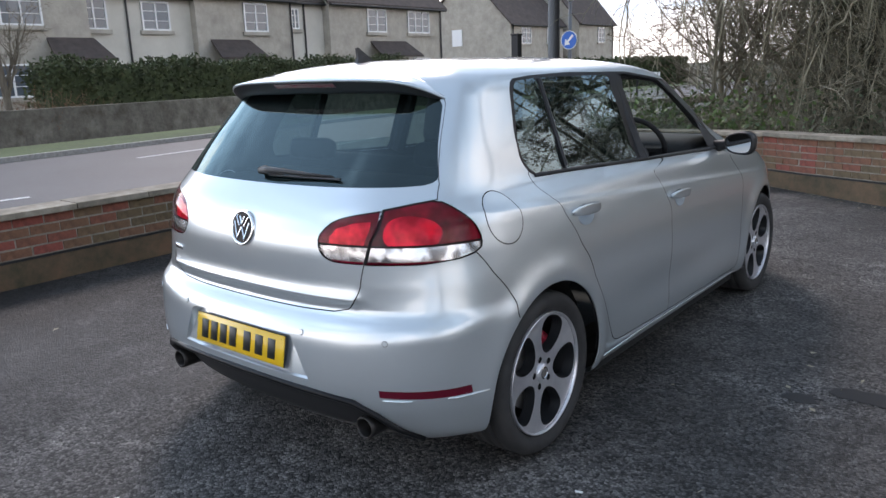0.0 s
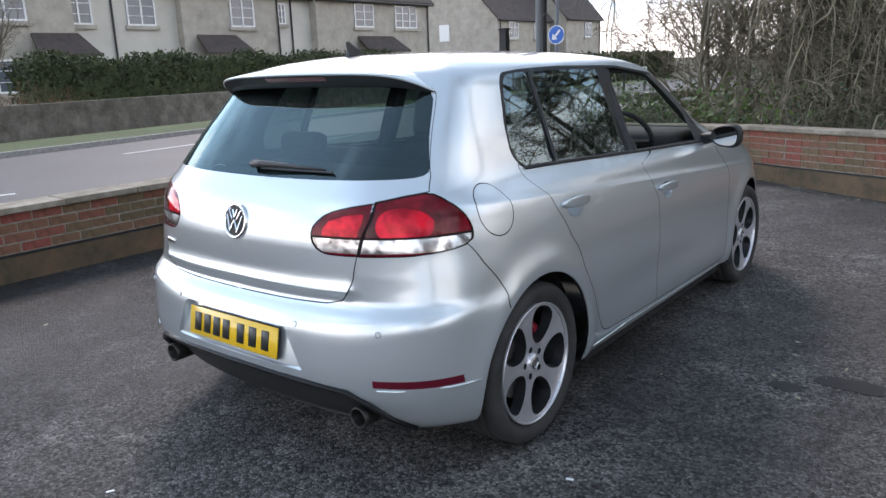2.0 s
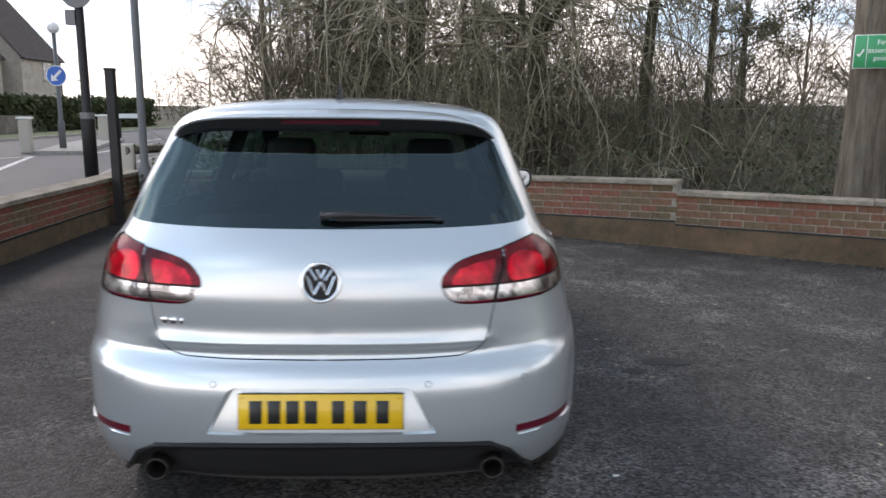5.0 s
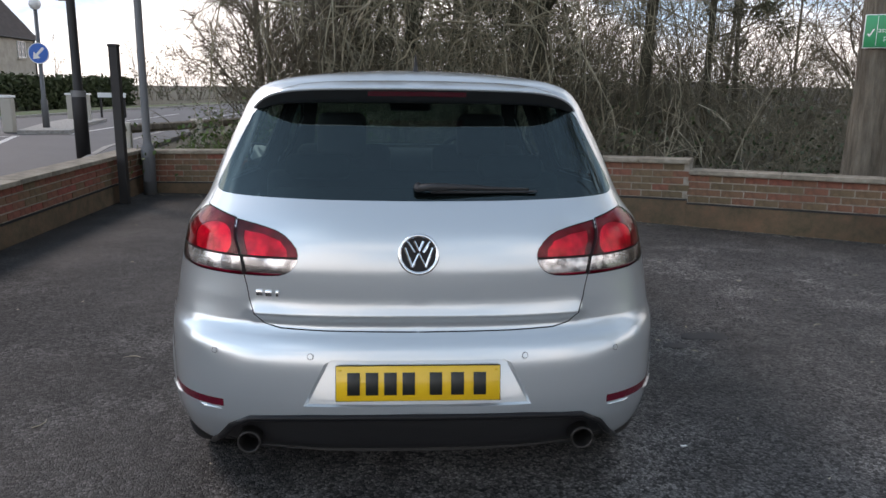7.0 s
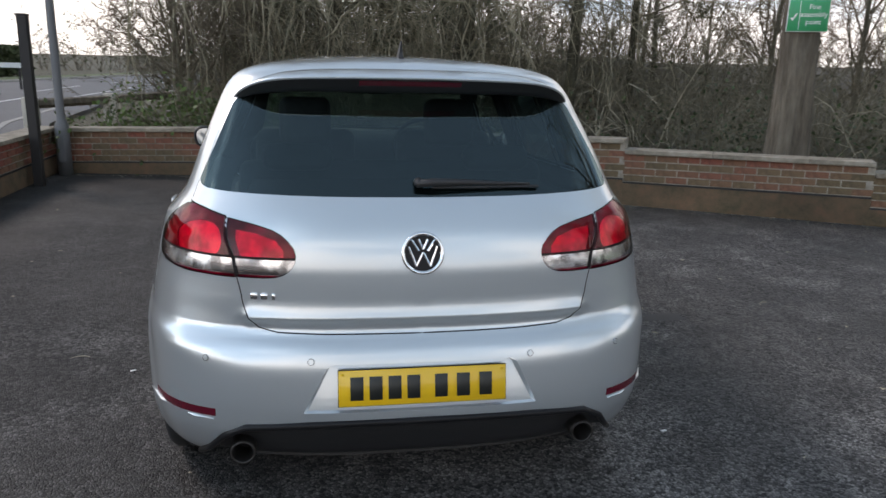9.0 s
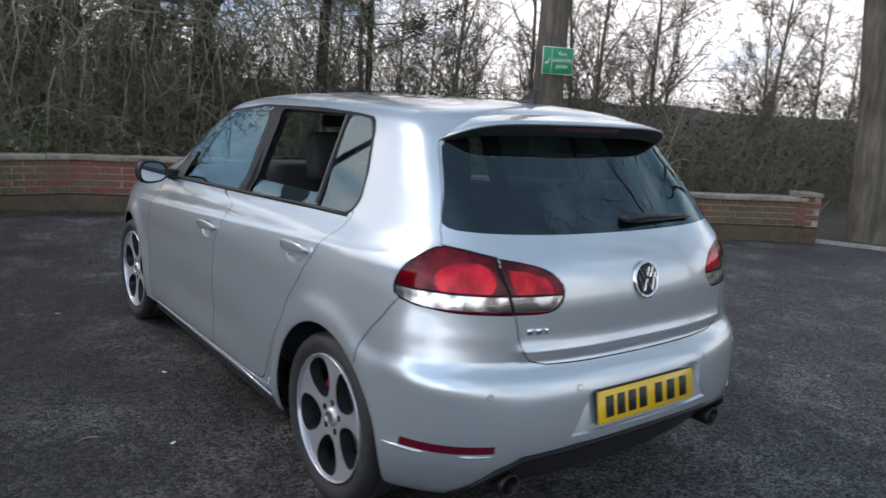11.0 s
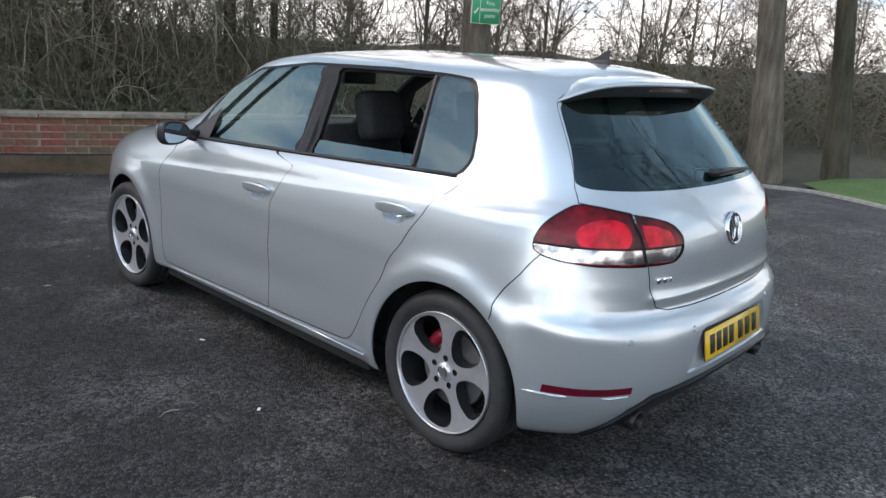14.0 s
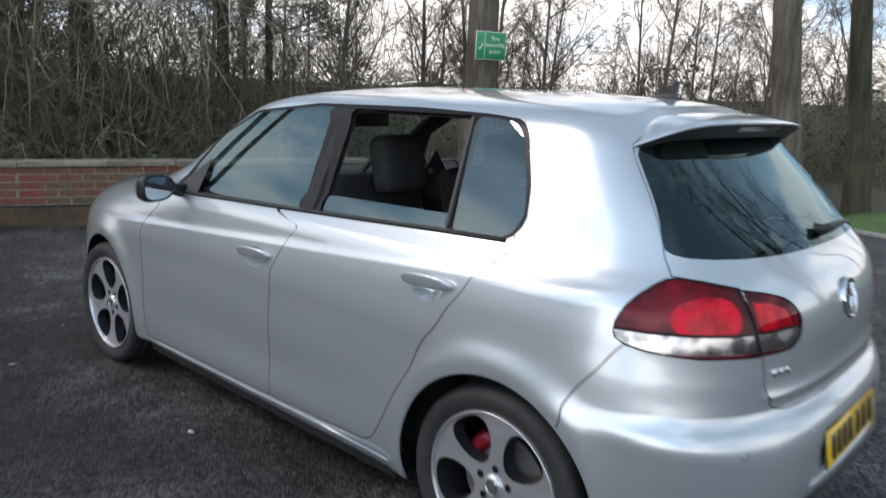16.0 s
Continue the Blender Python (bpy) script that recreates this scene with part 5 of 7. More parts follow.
# ---------------------------------------------------------------- wheels
def make_wheel():
    from mathutils.geometry import delaunay_2d_cdt
    tyre_prof = [(0.238, 0.085), (0.246, 0.097), (0.262, 0.109), (0.282, 0.114), (0.300, 0.110), (0.310, 0.098), (0.3155, 0.088), (0.317, 0.070),
                 (0.317, 0.052), (0.311, 0.050), (0.311, 0.042), (0.318, 0.040), (0.318, 0.012), (0.312, 0.010), (0.312, -0.002), (0.318, -0.004), (0.318, -0.040), (0.311, -0.042), (0.311, -0.050),
                 (0.317, -0.052), (0.3155, -0.088), (0.300, -0.110), (0.262, -0.109), (0.238, -0.09)]
    v, f = lathe(tyre_prof, 72)
    wheel = empty("wheel")
    wheel.parent = car
    wheel["label"] = "five-hole alloy wheel with low-profile tyre"
    mesh_ob("tyre", v, f, M_RUBBER, wheel, "black low-profile tyre", smooth=True)
    v, f = lathe([(0.2395, 0.090), (0.2395, 0.103), (0.237, 0.106), (0.2335, 0.103), (0.2315, 0.095)], 72)
    mesh_ob("rim_lip", v, f, M_ALLOY, wheel, "bright machined rim edge", smooth=True)
    v, f = lathe([(0.2315, 0.095), (0.226, 0.07), (0.212, 0.02), (0.205, -0.06), (0.222, -0.09), (0.238, -0.10)], 60)
    mesh_ob("rim_barrel", v, f, M_ALLOYDARK, wheel, "", smooth=True)
    # face plate with five egg-shaped openings
    outer = [(0.2320 * math.cos(2 * math.pi * k / 90), 0.2320 * math.sin(2 * math.pi * k / 90)) for k in range(90)]
    loops = [outer]
    for h in range(5):
        a0 = radians(-94 + 72 * h)
        egg = []
        for k in range(36):
            w = 2 * math.pi * k / 36
            c = math.cos(w)
            r = 0.1505 + 0.0755 * (c ** 0.72 if c > 0 else c)
            t = 0.0710 * math.sin(w) * (0.72 + 0.50 * (r - 0.076) / 0.148)
            egg.append((r * math.cos(a0) - t * math.sin(a0), r * math.sin(a0) + t * math.cos(a0)))
        loops.append(egg)
    for h in range(5):
        a0 = radians(-94 + 36 + 72 * h)
        loops.append([(0.0560 * math.cos(a0) + 0.0130 * math.cos(w), 0.0560 * math.sin(a0) + 0.0130 * math.sin(w)) for w in [2 * math.pi * k / 12 for k in range(12)]])
    pts, edges = [], []
    for l in loops:
        o = len(pts)
        pts += l
        edges += [(o + k, o + (k + 1) % len(l)) for k in range(len(l))]
    nl = len(pts)
    for r in np.arange(0.0, 0.229, 0.014):
        for k in range(max(1, int(2 * math.pi * r / 0.014))):
            w = 2 * math.pi * k / max(1, int(2 * math.pi * r / 0.014))
            p = np.array([[r * math.cos(w), r * math.sin(w)]])
            if not any(near_line(np.array(l), p, True)[0] < 0.004 or (i and inside(np.array(l), p)[0]) for i, l in enumerate(loops)):
                pts.append((float(p[0, 0]), float(p[0, 1])))
    vv, _, ff, *_ = delaunay_2d_cdt([Vector(p) for p in pts], edges, [], 0, 1e-6)
    q = np.array([tuple(p) for p in vv])
    tri = np.array([t[:3] for t in ff])
    c = q[tri].mean(1)
    keep = np.linalg.norm(c, axis=1) < 0.2322
    for l in loops[1:]:
        keep &= ~inside(np.array(l), c)

    def dish(r):
        return 0.082 + 0.012 * (r / 0.232) ** 2 - 0.004 * np.exp(-(r / 0.05) ** 2)
    rr = np.linalg.norm(q, axis=1)
    front = [(float(dish(r)), float(a), float(b)) for (a, b), r in zip(q, rr)]
    fs = []
    for t in tri[keep]:
        a, b, c3 = (q[i] for i in t)
        ccw = (b[0] - a[0]) * (c3[1] - a[1]) - (b[1] - a[1]) * (c3[0] - a[0]) > 0
        fs.append(tuple(int(i) for i in (t if ccw else t[::-1])))
    mesh_ob("wheel_face", front, fs, M_ALLOY, wheel, "machined silver wheel face", smooth=True)
    vs, fs = [], []
    for li, l in enumerate(loops[1:]):
        o, m = len(vs), len(l)
        cx, cy = np.mean([p[0] for p in l]), np.mean([p[1] for p in l])
        for a, b in l:
            r = math.hypot(a, b)
            vs.append((float(dish(r)), a, b))
        for a, b in l:
            vs.append((float(dish(math.hypot(a, b))) - (0.042 if li < 5 else 0.012), cx + (a - cx) * 0.90, cy + (b - cy) * 0.90))
        fs += [(o + k, o + (k + 1) % m, o + m + (k + 1) % m, o + m + k) for k in range(m)]
    mesh_ob("hole_wall", vs, fs, M_ALLOYDARK, wheel, "dark painted pocket walls", smooth=True)
    v, f = lathe([(0.0, 0.092), (0.022, 0.0915), (0.032, 0.089), (0.036, 0.083), (0.036, 0.076)], 32)
    cap = mesh_ob("centre_cap", v, f, M_ALLOY, wheel, "small round centre cap", smooth=True)
    v, f = lathe([(0.0, 0.0925), (0.022, 0.0920)], 24)
    mesh_ob("cap_mark", v, f, M_STEEL, wheel)
    v, f = lathe([(0.019, 0.0925), (0.0205, 0.0945), (0.024, 0.0930)], 24)
    mesh_ob("cap_ring", v, f, M_CHROME, wheel)
    for h in range(5):
        a0 = radians(-94 + 36 + 72 * h)
        v, f = lathe([(0.0, 0.078), (0.0065, 0.077), (0.0075, 0.066)], 6)
        mesh_ob("wheel_bolt", [(x, y + 0.0560 * math.cos(a0), z + 0.0560 * math.sin(a0)) for x, y, z in v], f, M_ALLOYDARK, wheel)
    v, f = lathe([(0.070, 0.030), (0.155, 0.030), (0.156, 0.008), (0.070, 0.008)], 48)
    mesh_ob("brake_disc", v, f, M_STEEL, wheel, "steel brake disc")
    v, f = lathe([(0.0, 0.040), (0.068, 0.038), (0.072, 0.01)], 32)
    mesh_ob("hub", v, f, M_ALLOYDARK, wheel)
    return wheel


WHEEL = make_wheel()
for sd in (1, -1):
    for hy in (REAR_HUB, FRONT_HUB):
        m = Matrix.Translation((sd * 0.757, hy, 0.3175)) @ Matrix.Rotation(radians({(1, 0.0): 20, (1, 2.575): 50, (-1, 0.0): 0, (-1, 2.575): 31}[(sd, hy)]), 4, "X")
        if sd < 0:
            m = m @ pose(0, 0, 0, 0, 0, 180)
        w = WHEEL if (sd > 0 and hy == 0) else copy_thing(WHEEL, m)
        if w is WHEEL:
            WHEEL.matrix_basis = m
        # red caliper, fixed to the axle side of the wheel
        ca = []
        side_a = 38 if hy == 0 else 140
        for k in range(7):
            a = radians(side_a - 28 + 56 * k / 6)
            ca.append((sd * (0.757 + 0.012), hy + 0.133 * math.cos(a), 0.3175 + 0.133 * math.sin(a)))
        mesh_ob("brake_caliper", *tube(ca, [0.026, 0.032, 0.034, 0.034, 0.034, 0.032, 0.026], 8), M_RED, car, "red painted brake caliper", smooth=True)
        # arch liner
        vs, fs = [], []
        for k in range(25):
            a = radians(-12 + 204 * k / 24)
            for x, r in ((0.82, 0.364), (0.81, 0.374), (0.60, 0.374), (0.58, 0.10)):
                vs.append((sd * x, hy - (0.012 if hy == 0 else 0) + r * math.cos(a), 0.325 + r * math.sin(a)))
        fs = [(k * 4 + j, k * 4 + j + 1, (k + 1) * 4 + j + 1, (k + 1) * 4 + j) for k in range(24) for j in (1, 2)]
        mesh_ob("arch_liner", vs, fs, M_GAP, car, "dark wheel arch liner", smooth=True)
        # rolled edge of the arch
        edge = []
        for k in range(41):
            a = radians(-16 + 212 * k / 40)
            y, z = hy - (0.012 if hy == 0 else 0) + 0.362 * math.cos(a), 0.325 + 0.362 * math.sin(a)
            edge.append(at_body("s", y, max(z, 0.2), -0.004, sd)[0])
        mesh_ob("arch_edge", *tube(edge, 0.0035, 6), M_PAINT, car, "", smooth=True)

# ---------------------------------------------------------------- side fittings
for sd in (1, -1):
    doors = [o for o in car.children if o.name.startswith(("front_door", "rear_door"))]
    for hy, hz in ((0.290, 0.903), (1.205, 0.833)):
        bm = bmesh.new()
        bmesh.ops.create_uvsphere(bm, u_segments=20, v_segments=12, radius=1)
        for vtx in bm.verts:
            a, b, c = vtx.co
            a, b, c = math.copysign(abs(a) ** 0.4, a), math.copysign(abs(b) ** 0.7, b), math.copysign(abs(c) ** 0.55, c)
            p, n = at_body("s", hy + 0.108 * b, hz - 0.004 * b + 0.0205 * c * (1 - 0.3 * b * b), 0.022 + 0.011 * a + 0.005 * c - 0.018 * abs(b) ** 4, sd)
            vtx.co = p
        if sd < 0:
            bmesh.ops.reverse_faces(bm, faces=bm.faces)
        part("door_handle", bm, M_PAINT, car, "silver door handle", smooth=True)
    # belt moulding
    pts = [at_body("s", y, z, 0.003, sd)[0] for y, z in ((0.07, 1.060), (0.35, 1.050), (1.05, 1.019), (1.70, 0.994), (1.90, 0.988))]
    mesh_ob("belt_moulding", *tube(pts, 0.008, 6), M_BLACK, car, "black window moulding", smooth=True)
    for y0, y1 in ((0.335, 0.302),):
        pts = [at_body("s", a, z, 0.004, sd)[0] for a, z in ((y0, 1.405), (y1, 1.066))]
        mesh_ob("window_bar", *tube(pts, 0.010, 6), M_BLACK, car)
    # mirror
    base = at_body("s", 1.83, 0.992, 0.0, sd)[0]
    mesh_ob("mirror_arm", *tube([base + Vector((-sd * 0.02, 0.02, 0.0)), base + Vector((sd * 0.06, 0.03, 0.02)), base + Vector((sd * 0.10, 0.03, 0.04))], [0.035, 0.025, 0.025], 8), M_BLACK, car, "", smooth=True)
    bm = bmesh.new()
    bmesh.ops.create_uvsphere(bm, u_segments=28, v_segments=18, radius=1)
    for vtx in bm.verts:
        x, y, z = vtx.co
        x = math.copysign(abs(x) ** 0.75, x)
        z = math.copysign(abs(z) ** 0.75, z)
        y = max(y, -0.25)
        vtx.co = (x * 0.082, y * 0.078, z * 0.060 * (1 + 0.18 * x * sd))
    MC = Vector((sd * 0.945, 1.85, 1.018))
    bmesh.ops.transform(bm, matrix=Matrix.Translation(MC) @ pose(0, 0, 0, 0, 0, -sd * 8), verts=bm.verts)
    cap_bm = bm.copy()
    bmesh.ops.delete(cap_bm, geom=[v for v in cap_bm.verts if v.co.y < MC.y + 0.004], context="VERTS")
    bmesh.ops.scale(cap_bm, vec=(1.03, 1.03, 1.03), space=Matrix.Translation(-MC), verts=cap_bm.verts)
    mir = part("door_mirror", bm, M_BLACK, car, "black door mirror with silver cap", smooth=True)
    part("mirror_cap", cap_bm, M_PAINT, mir, "silver mirror cap", smooth=True)
    v, f = lathe([(0.0, 0.0), (0.80, 0.0), (0.92, 0.008), (1.0, 0.0)], 36, "y")
    ring = [(math.copysign(abs(x) ** 0.75, x) * 0.0815, -0.0205 - y, math.copysign(abs(z) ** 0.75, z) * 0.0595 * (1 + 0.18 * x * sd)) for x, y, z in v]
    mt = Matrix.Translation(MC) @ pose(0, 0, 0, 0, 0, -sd * 8)
    mesh_ob("mirror_frame", [mt @ Vector(p) for p in ring], f, M_BLACK, mir, "black mirror surround")
    v, f = lathe([(0.0, 0.0), (0.78, 0.0)], 36, "y")
    gl = [(math.copysign(abs(x) ** 0.75, x) * 0.0815, -0.023 - y, math.copysign(abs(z) ** 0.75, z) * 0.0595 * (1 + 0.18 * x * sd)) for x, y, z in v]
    mesh_ob("mirror_glass", [mt @ Vector(p) for p in gl], f, M_MIRROR, mir, "mirror glass")
    tri = [at_body("s", y, z, 0.005, sd)[0] for y, z in ((1.93, 0.985), (1.72, 0.99), (1.74, 1.15))]
    mesh_ob("mirror_sail", tri, [(0, 1, 2)], M_BLACK, car, "black mirror corner panel")

# ---------------------------------------------------------------- cabin
def seat(x, y, width, lean=14, head=True):
    s = rounded("seat", (width, 0.50, 0.16), M_INTERIOR, car, "black cloth seat", (x, y + 0.26, 0.50), (6, 0, 0), 0.3)
    rounded("seat_back", (width, 0.15, 0.62), M_INTERIOR, s, "", (x, y - 0.06, 0.83), (-lean, 0, 0), 0.35)
    if head:
        rounded("headrest", (0.25, 0.11, 0.24), M_INTERIOR, s, "", (x, y - 0.155, 1.185), (-lean, 0, 0), 0.4)
        for k in (-0.06, 0.06):
            mesh_ob("headrest_post", *tube([(x + k, y - 0.13, 1.10), (x + k, y - 0.15, 1.15)], 0.007, 6), M_STEEL, s)


seat(0.36, 1.10, 0.50)
seat(-0.36, 1.10, 0.50)
bench = rounded("rear_bench", (1.22, 0.50, 0.16), M_INTERIOR, car, "black rear bench", (0, 0.42, 0.52), (5, 0, 0), 0.3)
rounded("bench_back", (1.22, 0.14, 0.56), M_INTERIOR, bench, "", (0, 0.10, 0.82), (-18, 0, 0), 0.3)
for x in (-0.38, 0.38):
    rounded("headrest", (0.26, 0.09, 0.10), M_INTERIOR, bench, "", (x, 0.0, 1.125), (-18, 0, 0), 0.4)
rounded("parcel_shelf", (1.10, 0.40, 0.03), M_INTERIOR, car, "", (0, -0.22, 1.03), (0, 0, 0), 0.3)
rounded("dashboard", (1.42, 0.45, 0.26), M_INTERIOR, car, "black dashboard", (0, 2.06, 0.90), (0, 0, 0), 0.35)
rounded("centre_console", (0.22, 0.9, 0.30), M_INTERIOR, car, "", (0, 1.55, 0.55), (0, 0, 0), 0.2)
box_ob("cabin_floor", (-0.74, -0.45, 0.27, 0.74, 2.2, 0.33), M_INTERIOR, car)
v, f = tube([(0.36 + 0.185 * math.cos(2 * math.pi * k / 32), 1.80 - 0.06 * math.sin(2 * math.pi * k / 32), 0.98 + 0.165 * math.sin(2 * math.pi * k / 32)) for k in range(33)], 0.015, 8, False)
wheel_ob = mesh_ob("steering_wheel", v, f, M_INTERIOR, car, "black steering wheel", smooth=True)
mesh_ob("steering_boss", *tube([(0.36, 1.79, 0.97), (0.36, 2.0, 0.90)], [0.06, 0.05], 10), M_INTERIOR, wheel_ob)
for k in (-0.17, 0.17):
    mesh_ob("steering_spoke", *tube([(0.36, 1.80, 0.97), (0.36 + k, 1.80, 0.975)], 0.02, 6), M_INTERIOR, wheel_ob)
rounded("rear_view_mirror", (0.24, 0.03, 0.07), M_BLACK, car, "", (0, 1.52, 1.335), (0, 0, 0), 0.4)
for sd in (1, -1):
    rounded("sun_visor", (0.40, 0.16, 0.02), M_HEADLINER, car, "", (sd * 0.34, 1.42, 1.40), (-14, 0, 0), 0.3)
    pil = [at_body("s", y, z, -0.03, sd)[0] for y, z in ((0.985, 1.39), (0.985, 1.03))]
    mesh_ob("belt_pillar", *tube(pil, [0.03, 0.045], 8), M_INTERIOR, car)

# ---------------------------------------------------------------- houses across the road
def prism(bm, x0, x1, y0, y1, z0, ridge, along="y", over=0.25):
    """A pitched roof slab over a rectangle."""
    t = 0.14
    if along == "y":
        xm = (x0 + x1) / 2
        k = (ridge - z0) / (xm - x0)
        for s, xe in ((-1, x0 - over), (1, x1 + over)):
            ze = z0 - k * over
            p = [(xm, y0 - over, ridge), (xe, y0 - over, ze), (xe, y1 + over, ze), (xm, y1 + over, ridge)]
            vs = [bm.verts.new(q) for q in p] + [bm.verts.new((a, b, c + t)) for a, b, c in p]
            for f in ((0, 1, 2, 3), (4, 7, 6, 5), (0, 4, 5, 1), (1, 5, 6, 2), (2, 6, 7, 3), (3, 7, 4, 0)):
                bm.faces.new([vs[i] for i in f])


def house_window(parent, x, y, z, w, h, mat_frame=M_WHITE, lights=2):
    win = box_ob("window", (x + 0.004, y - w / 2, z, x + 0.03, y + w / 2, z + h), M_WINDOW, parent)
    fr = 0.07
    bm = bmesh.new()
    box(bm, x + 0.01, y - w / 2, z, x + 0.07, y + w / 2, z + fr)
    box(bm, x + 0.01, y - w / 2, z + h - fr, x + 0.07, y + w / 2, z + h)
    box(bm, x + 0.01, y - w / 2, z + fr, x + 0.07, y - w / 2 + fr, z + h - fr)
    box(bm, x + 0.01, y + w / 2 - fr, z + fr, x + 0.07, y + w / 2, z + h - fr)
    for k in range(1, lights):
        yy = y - w / 2 + w * k / lights
        box(bm, x + 0.01, yy - 0.035, z + fr, x + 0.068, yy + 0.035, z + h - fr)
    part("window_frame", bm, mat_frame, win, "white window frame")
    for zz in (0.33, 0.66):
        box_ob("glazing_bar", (x + 0.02, y - w / 2 + fr, z + h * zz - 0.012, x + 0.055, y + w / 2 - fr, z + h * zz + 0.012), mat_frame, win)
    box_ob("window_sill", (x, y - w / 2 - 0.12, z - 0.16, x + 0.12, y + w / 2 + 0.12, z), M_STONE, win, "stone sill")


def drainpipe(parent, x, y, z1):
    mesh_ob("drainpipe", *tube([(x + 0.06, y, 0.0), (x + 0.06, y, z1 - 0.25), (x + 0.16, y, z1 - 0.05)], 0.045, 6), M_PIPE, parent, "black drainpipe")


def porch(parent, x, y, w):
    bm = bmesh.new()
    a = [(x, y - w / 2 + 0.25, 3.15), (x, y + w / 2 - 0.25, 3.15), (x + 1.1, y + w / 2, 2.35), (x + 1.1, y - w / 2, 2.35)]
    vs = [bm.verts.new(p) for p in a] + [bm.verts.new((p[0], p[1], p[2] - 0.1)) for p in a]
    for f in ((0, 1, 2, 3), (7, 6, 5, 4), (0, 3, 7, 4), (1, 5, 6, 2), (2, 6, 7, 3)):
        bm.faces.new([vs[i] for i in f])
    part("porch_roof", bm, M_ROOFTILE, parent, "dark tiled porch canopy")
    for s in (-1, 1):
        mesh_ob("porch_bracket", *tube([(x, y + s * (w / 2 - 0.2), 1.7), (x + 0.9, y + s * (w / 2 - 0.2), 2.35)], 0.05, 4), M_WHITE, parent)


def house(label, x, y0, y1, depth, eaves, ridge, wallmat, windows, pipes=(), porches=(), doors=(), chimney=None):
    h = empty("house", (0, 0, 0))
    tagged(h, label, "house", "houses across the road")
    box_ob("house_wall", (x - depth, y0, -0.03, x, y1, eaves), wallmat, h)
    xm = x - depth / 2
    for yy in (y0 + 0.002, y1 - 0.002):
        mesh_ob("gable", [(x - 0.01, yy, eaves), (xm, yy, ridge), (x - depth + 0.01, yy, eaves)], [(0, 1, 2)], wallmat, h)
    bm = bmesh.new()
    prism(bm, x - depth, x, y0, y1, eaves, ridge)
    part("roof", bm, M_ROOFTILE, h, "dark brown tiled roof")
    mesh_ob("gutter", *tube([(x + 0.30, y0 - 0.1, eaves - 0.22), (x + 0.30, y1 + 0.1, eaves - 0.22)], 0.06, 6), M_PIPE, h, "black gutter")
    for w in windows:
        house_window(h, x, *w)
    for y in pipes:
        drainpipe(h, x, y, eaves)
    for y, w in porches:
        porch(h, x, y, w)
    for y in doors:
        box_ob("house_door", (x, y - 0.45, 0, x + 0.05, y + 0.45, 2.05), M_WHITE, h, "white front door")
    if chimney is not None:
        box_ob("chimney", (xm - 0.35, chimney - 0.5, ridge - 0.6, xm + 0.35, chimney + 0.5, ridge + 1.0), M_STONE, h, "stone chimney stack")
    return h


house("pale stone terraced house with a tiled porch canopy", -27.4, 3.0, 12.7, 8, 5.9, 9.0, M_STONE, [(10.2, 3.55, 1.5, 1.3), (7.0, 3.55, 1.5, 1.3), (9.6, 1.0, 1.4, 1.2)], (), ((11.9, 2.3),), (12.0,))
house("cream rendered terraced house with dark tiled roof", -28.0, 12.7, 17.6, 8, 5.05, 8.6, M_RENDER, [(13.2, 3.5, 1.1, 1.25), (15.9, 3.5, 1.3, 1.2), (15.9, 1.0, 1.5, 1.2)], (14.6,), ())
house("pale stone terraced house with black drainpipes", -27.6, 17.6, 23.0, 8.4, 5.15, 8.8, M_STONE, [(20.8, 3.5, 1.35, 1.3), (20.8, 1.0, 1.5, 1.2)], (22.9,), ((19.3, 2.6),), (19.3,))
house("narrow cream rendered house between stone ones", -28.0, 23.0, 25.4, 7.6, 5.15, 8.7, M_RENDER, [(23.5, 3.7, 0.5, 1.0)], (24.1,), ())
house("pale stone house with a broad tiled porch", -27.5, 25.4, 34.6, 8.4, 5.15, 8.9, M_STONE, [(28.9, 3.6, 1.5, 1.25), (32.4, 3.6, 1.9, 1.25, M_WHITE, 3), (32.6, 1.0, 1.5, 1.2)], (34.4,), ((29.8, 3.4),), (29.6,))
house("stone gable-ended house farther along the road", -31.5, 48.0, 56.0, 8.5, 4.9, 9.2, M_STONE, [(50.2, 3.3, 1.4, 1.3), (54.0, 3.3, 1.2, 1.3)], (48.3,), (), (), 55.4)
house("tall gabled house at the end of the terrace", -30.5, 57.0, 63.5, 9.5, 5.1, 10.5, M_STONE, [(61.0, 3.4, 1.3, 1.3)], (63.2,), (), (), 57.5)
gable_win = box_ob("gable_window", (-37.2, 47.93, 3.3, -36.2, 48.0, 4.6), M_WHITE, None)
tagged(gable_win, "white gable window on the stone house end wall", "window", kind="structure")

# garden walls and hedge
ribbon("garden_wall", [(-16.9, -6), (-17.3, 4), (-18.6, 12), (-19.4, 20), (-20.2, 34), (-20.5, 48)], 0.0, 0.35, -0.03, 0.85, M_GARDENWALL, "low rough grey stone garden wall behind the verge", "wall")


# ---------------------------------------------------------------- plants
RNG = np.random.default_rng(7)


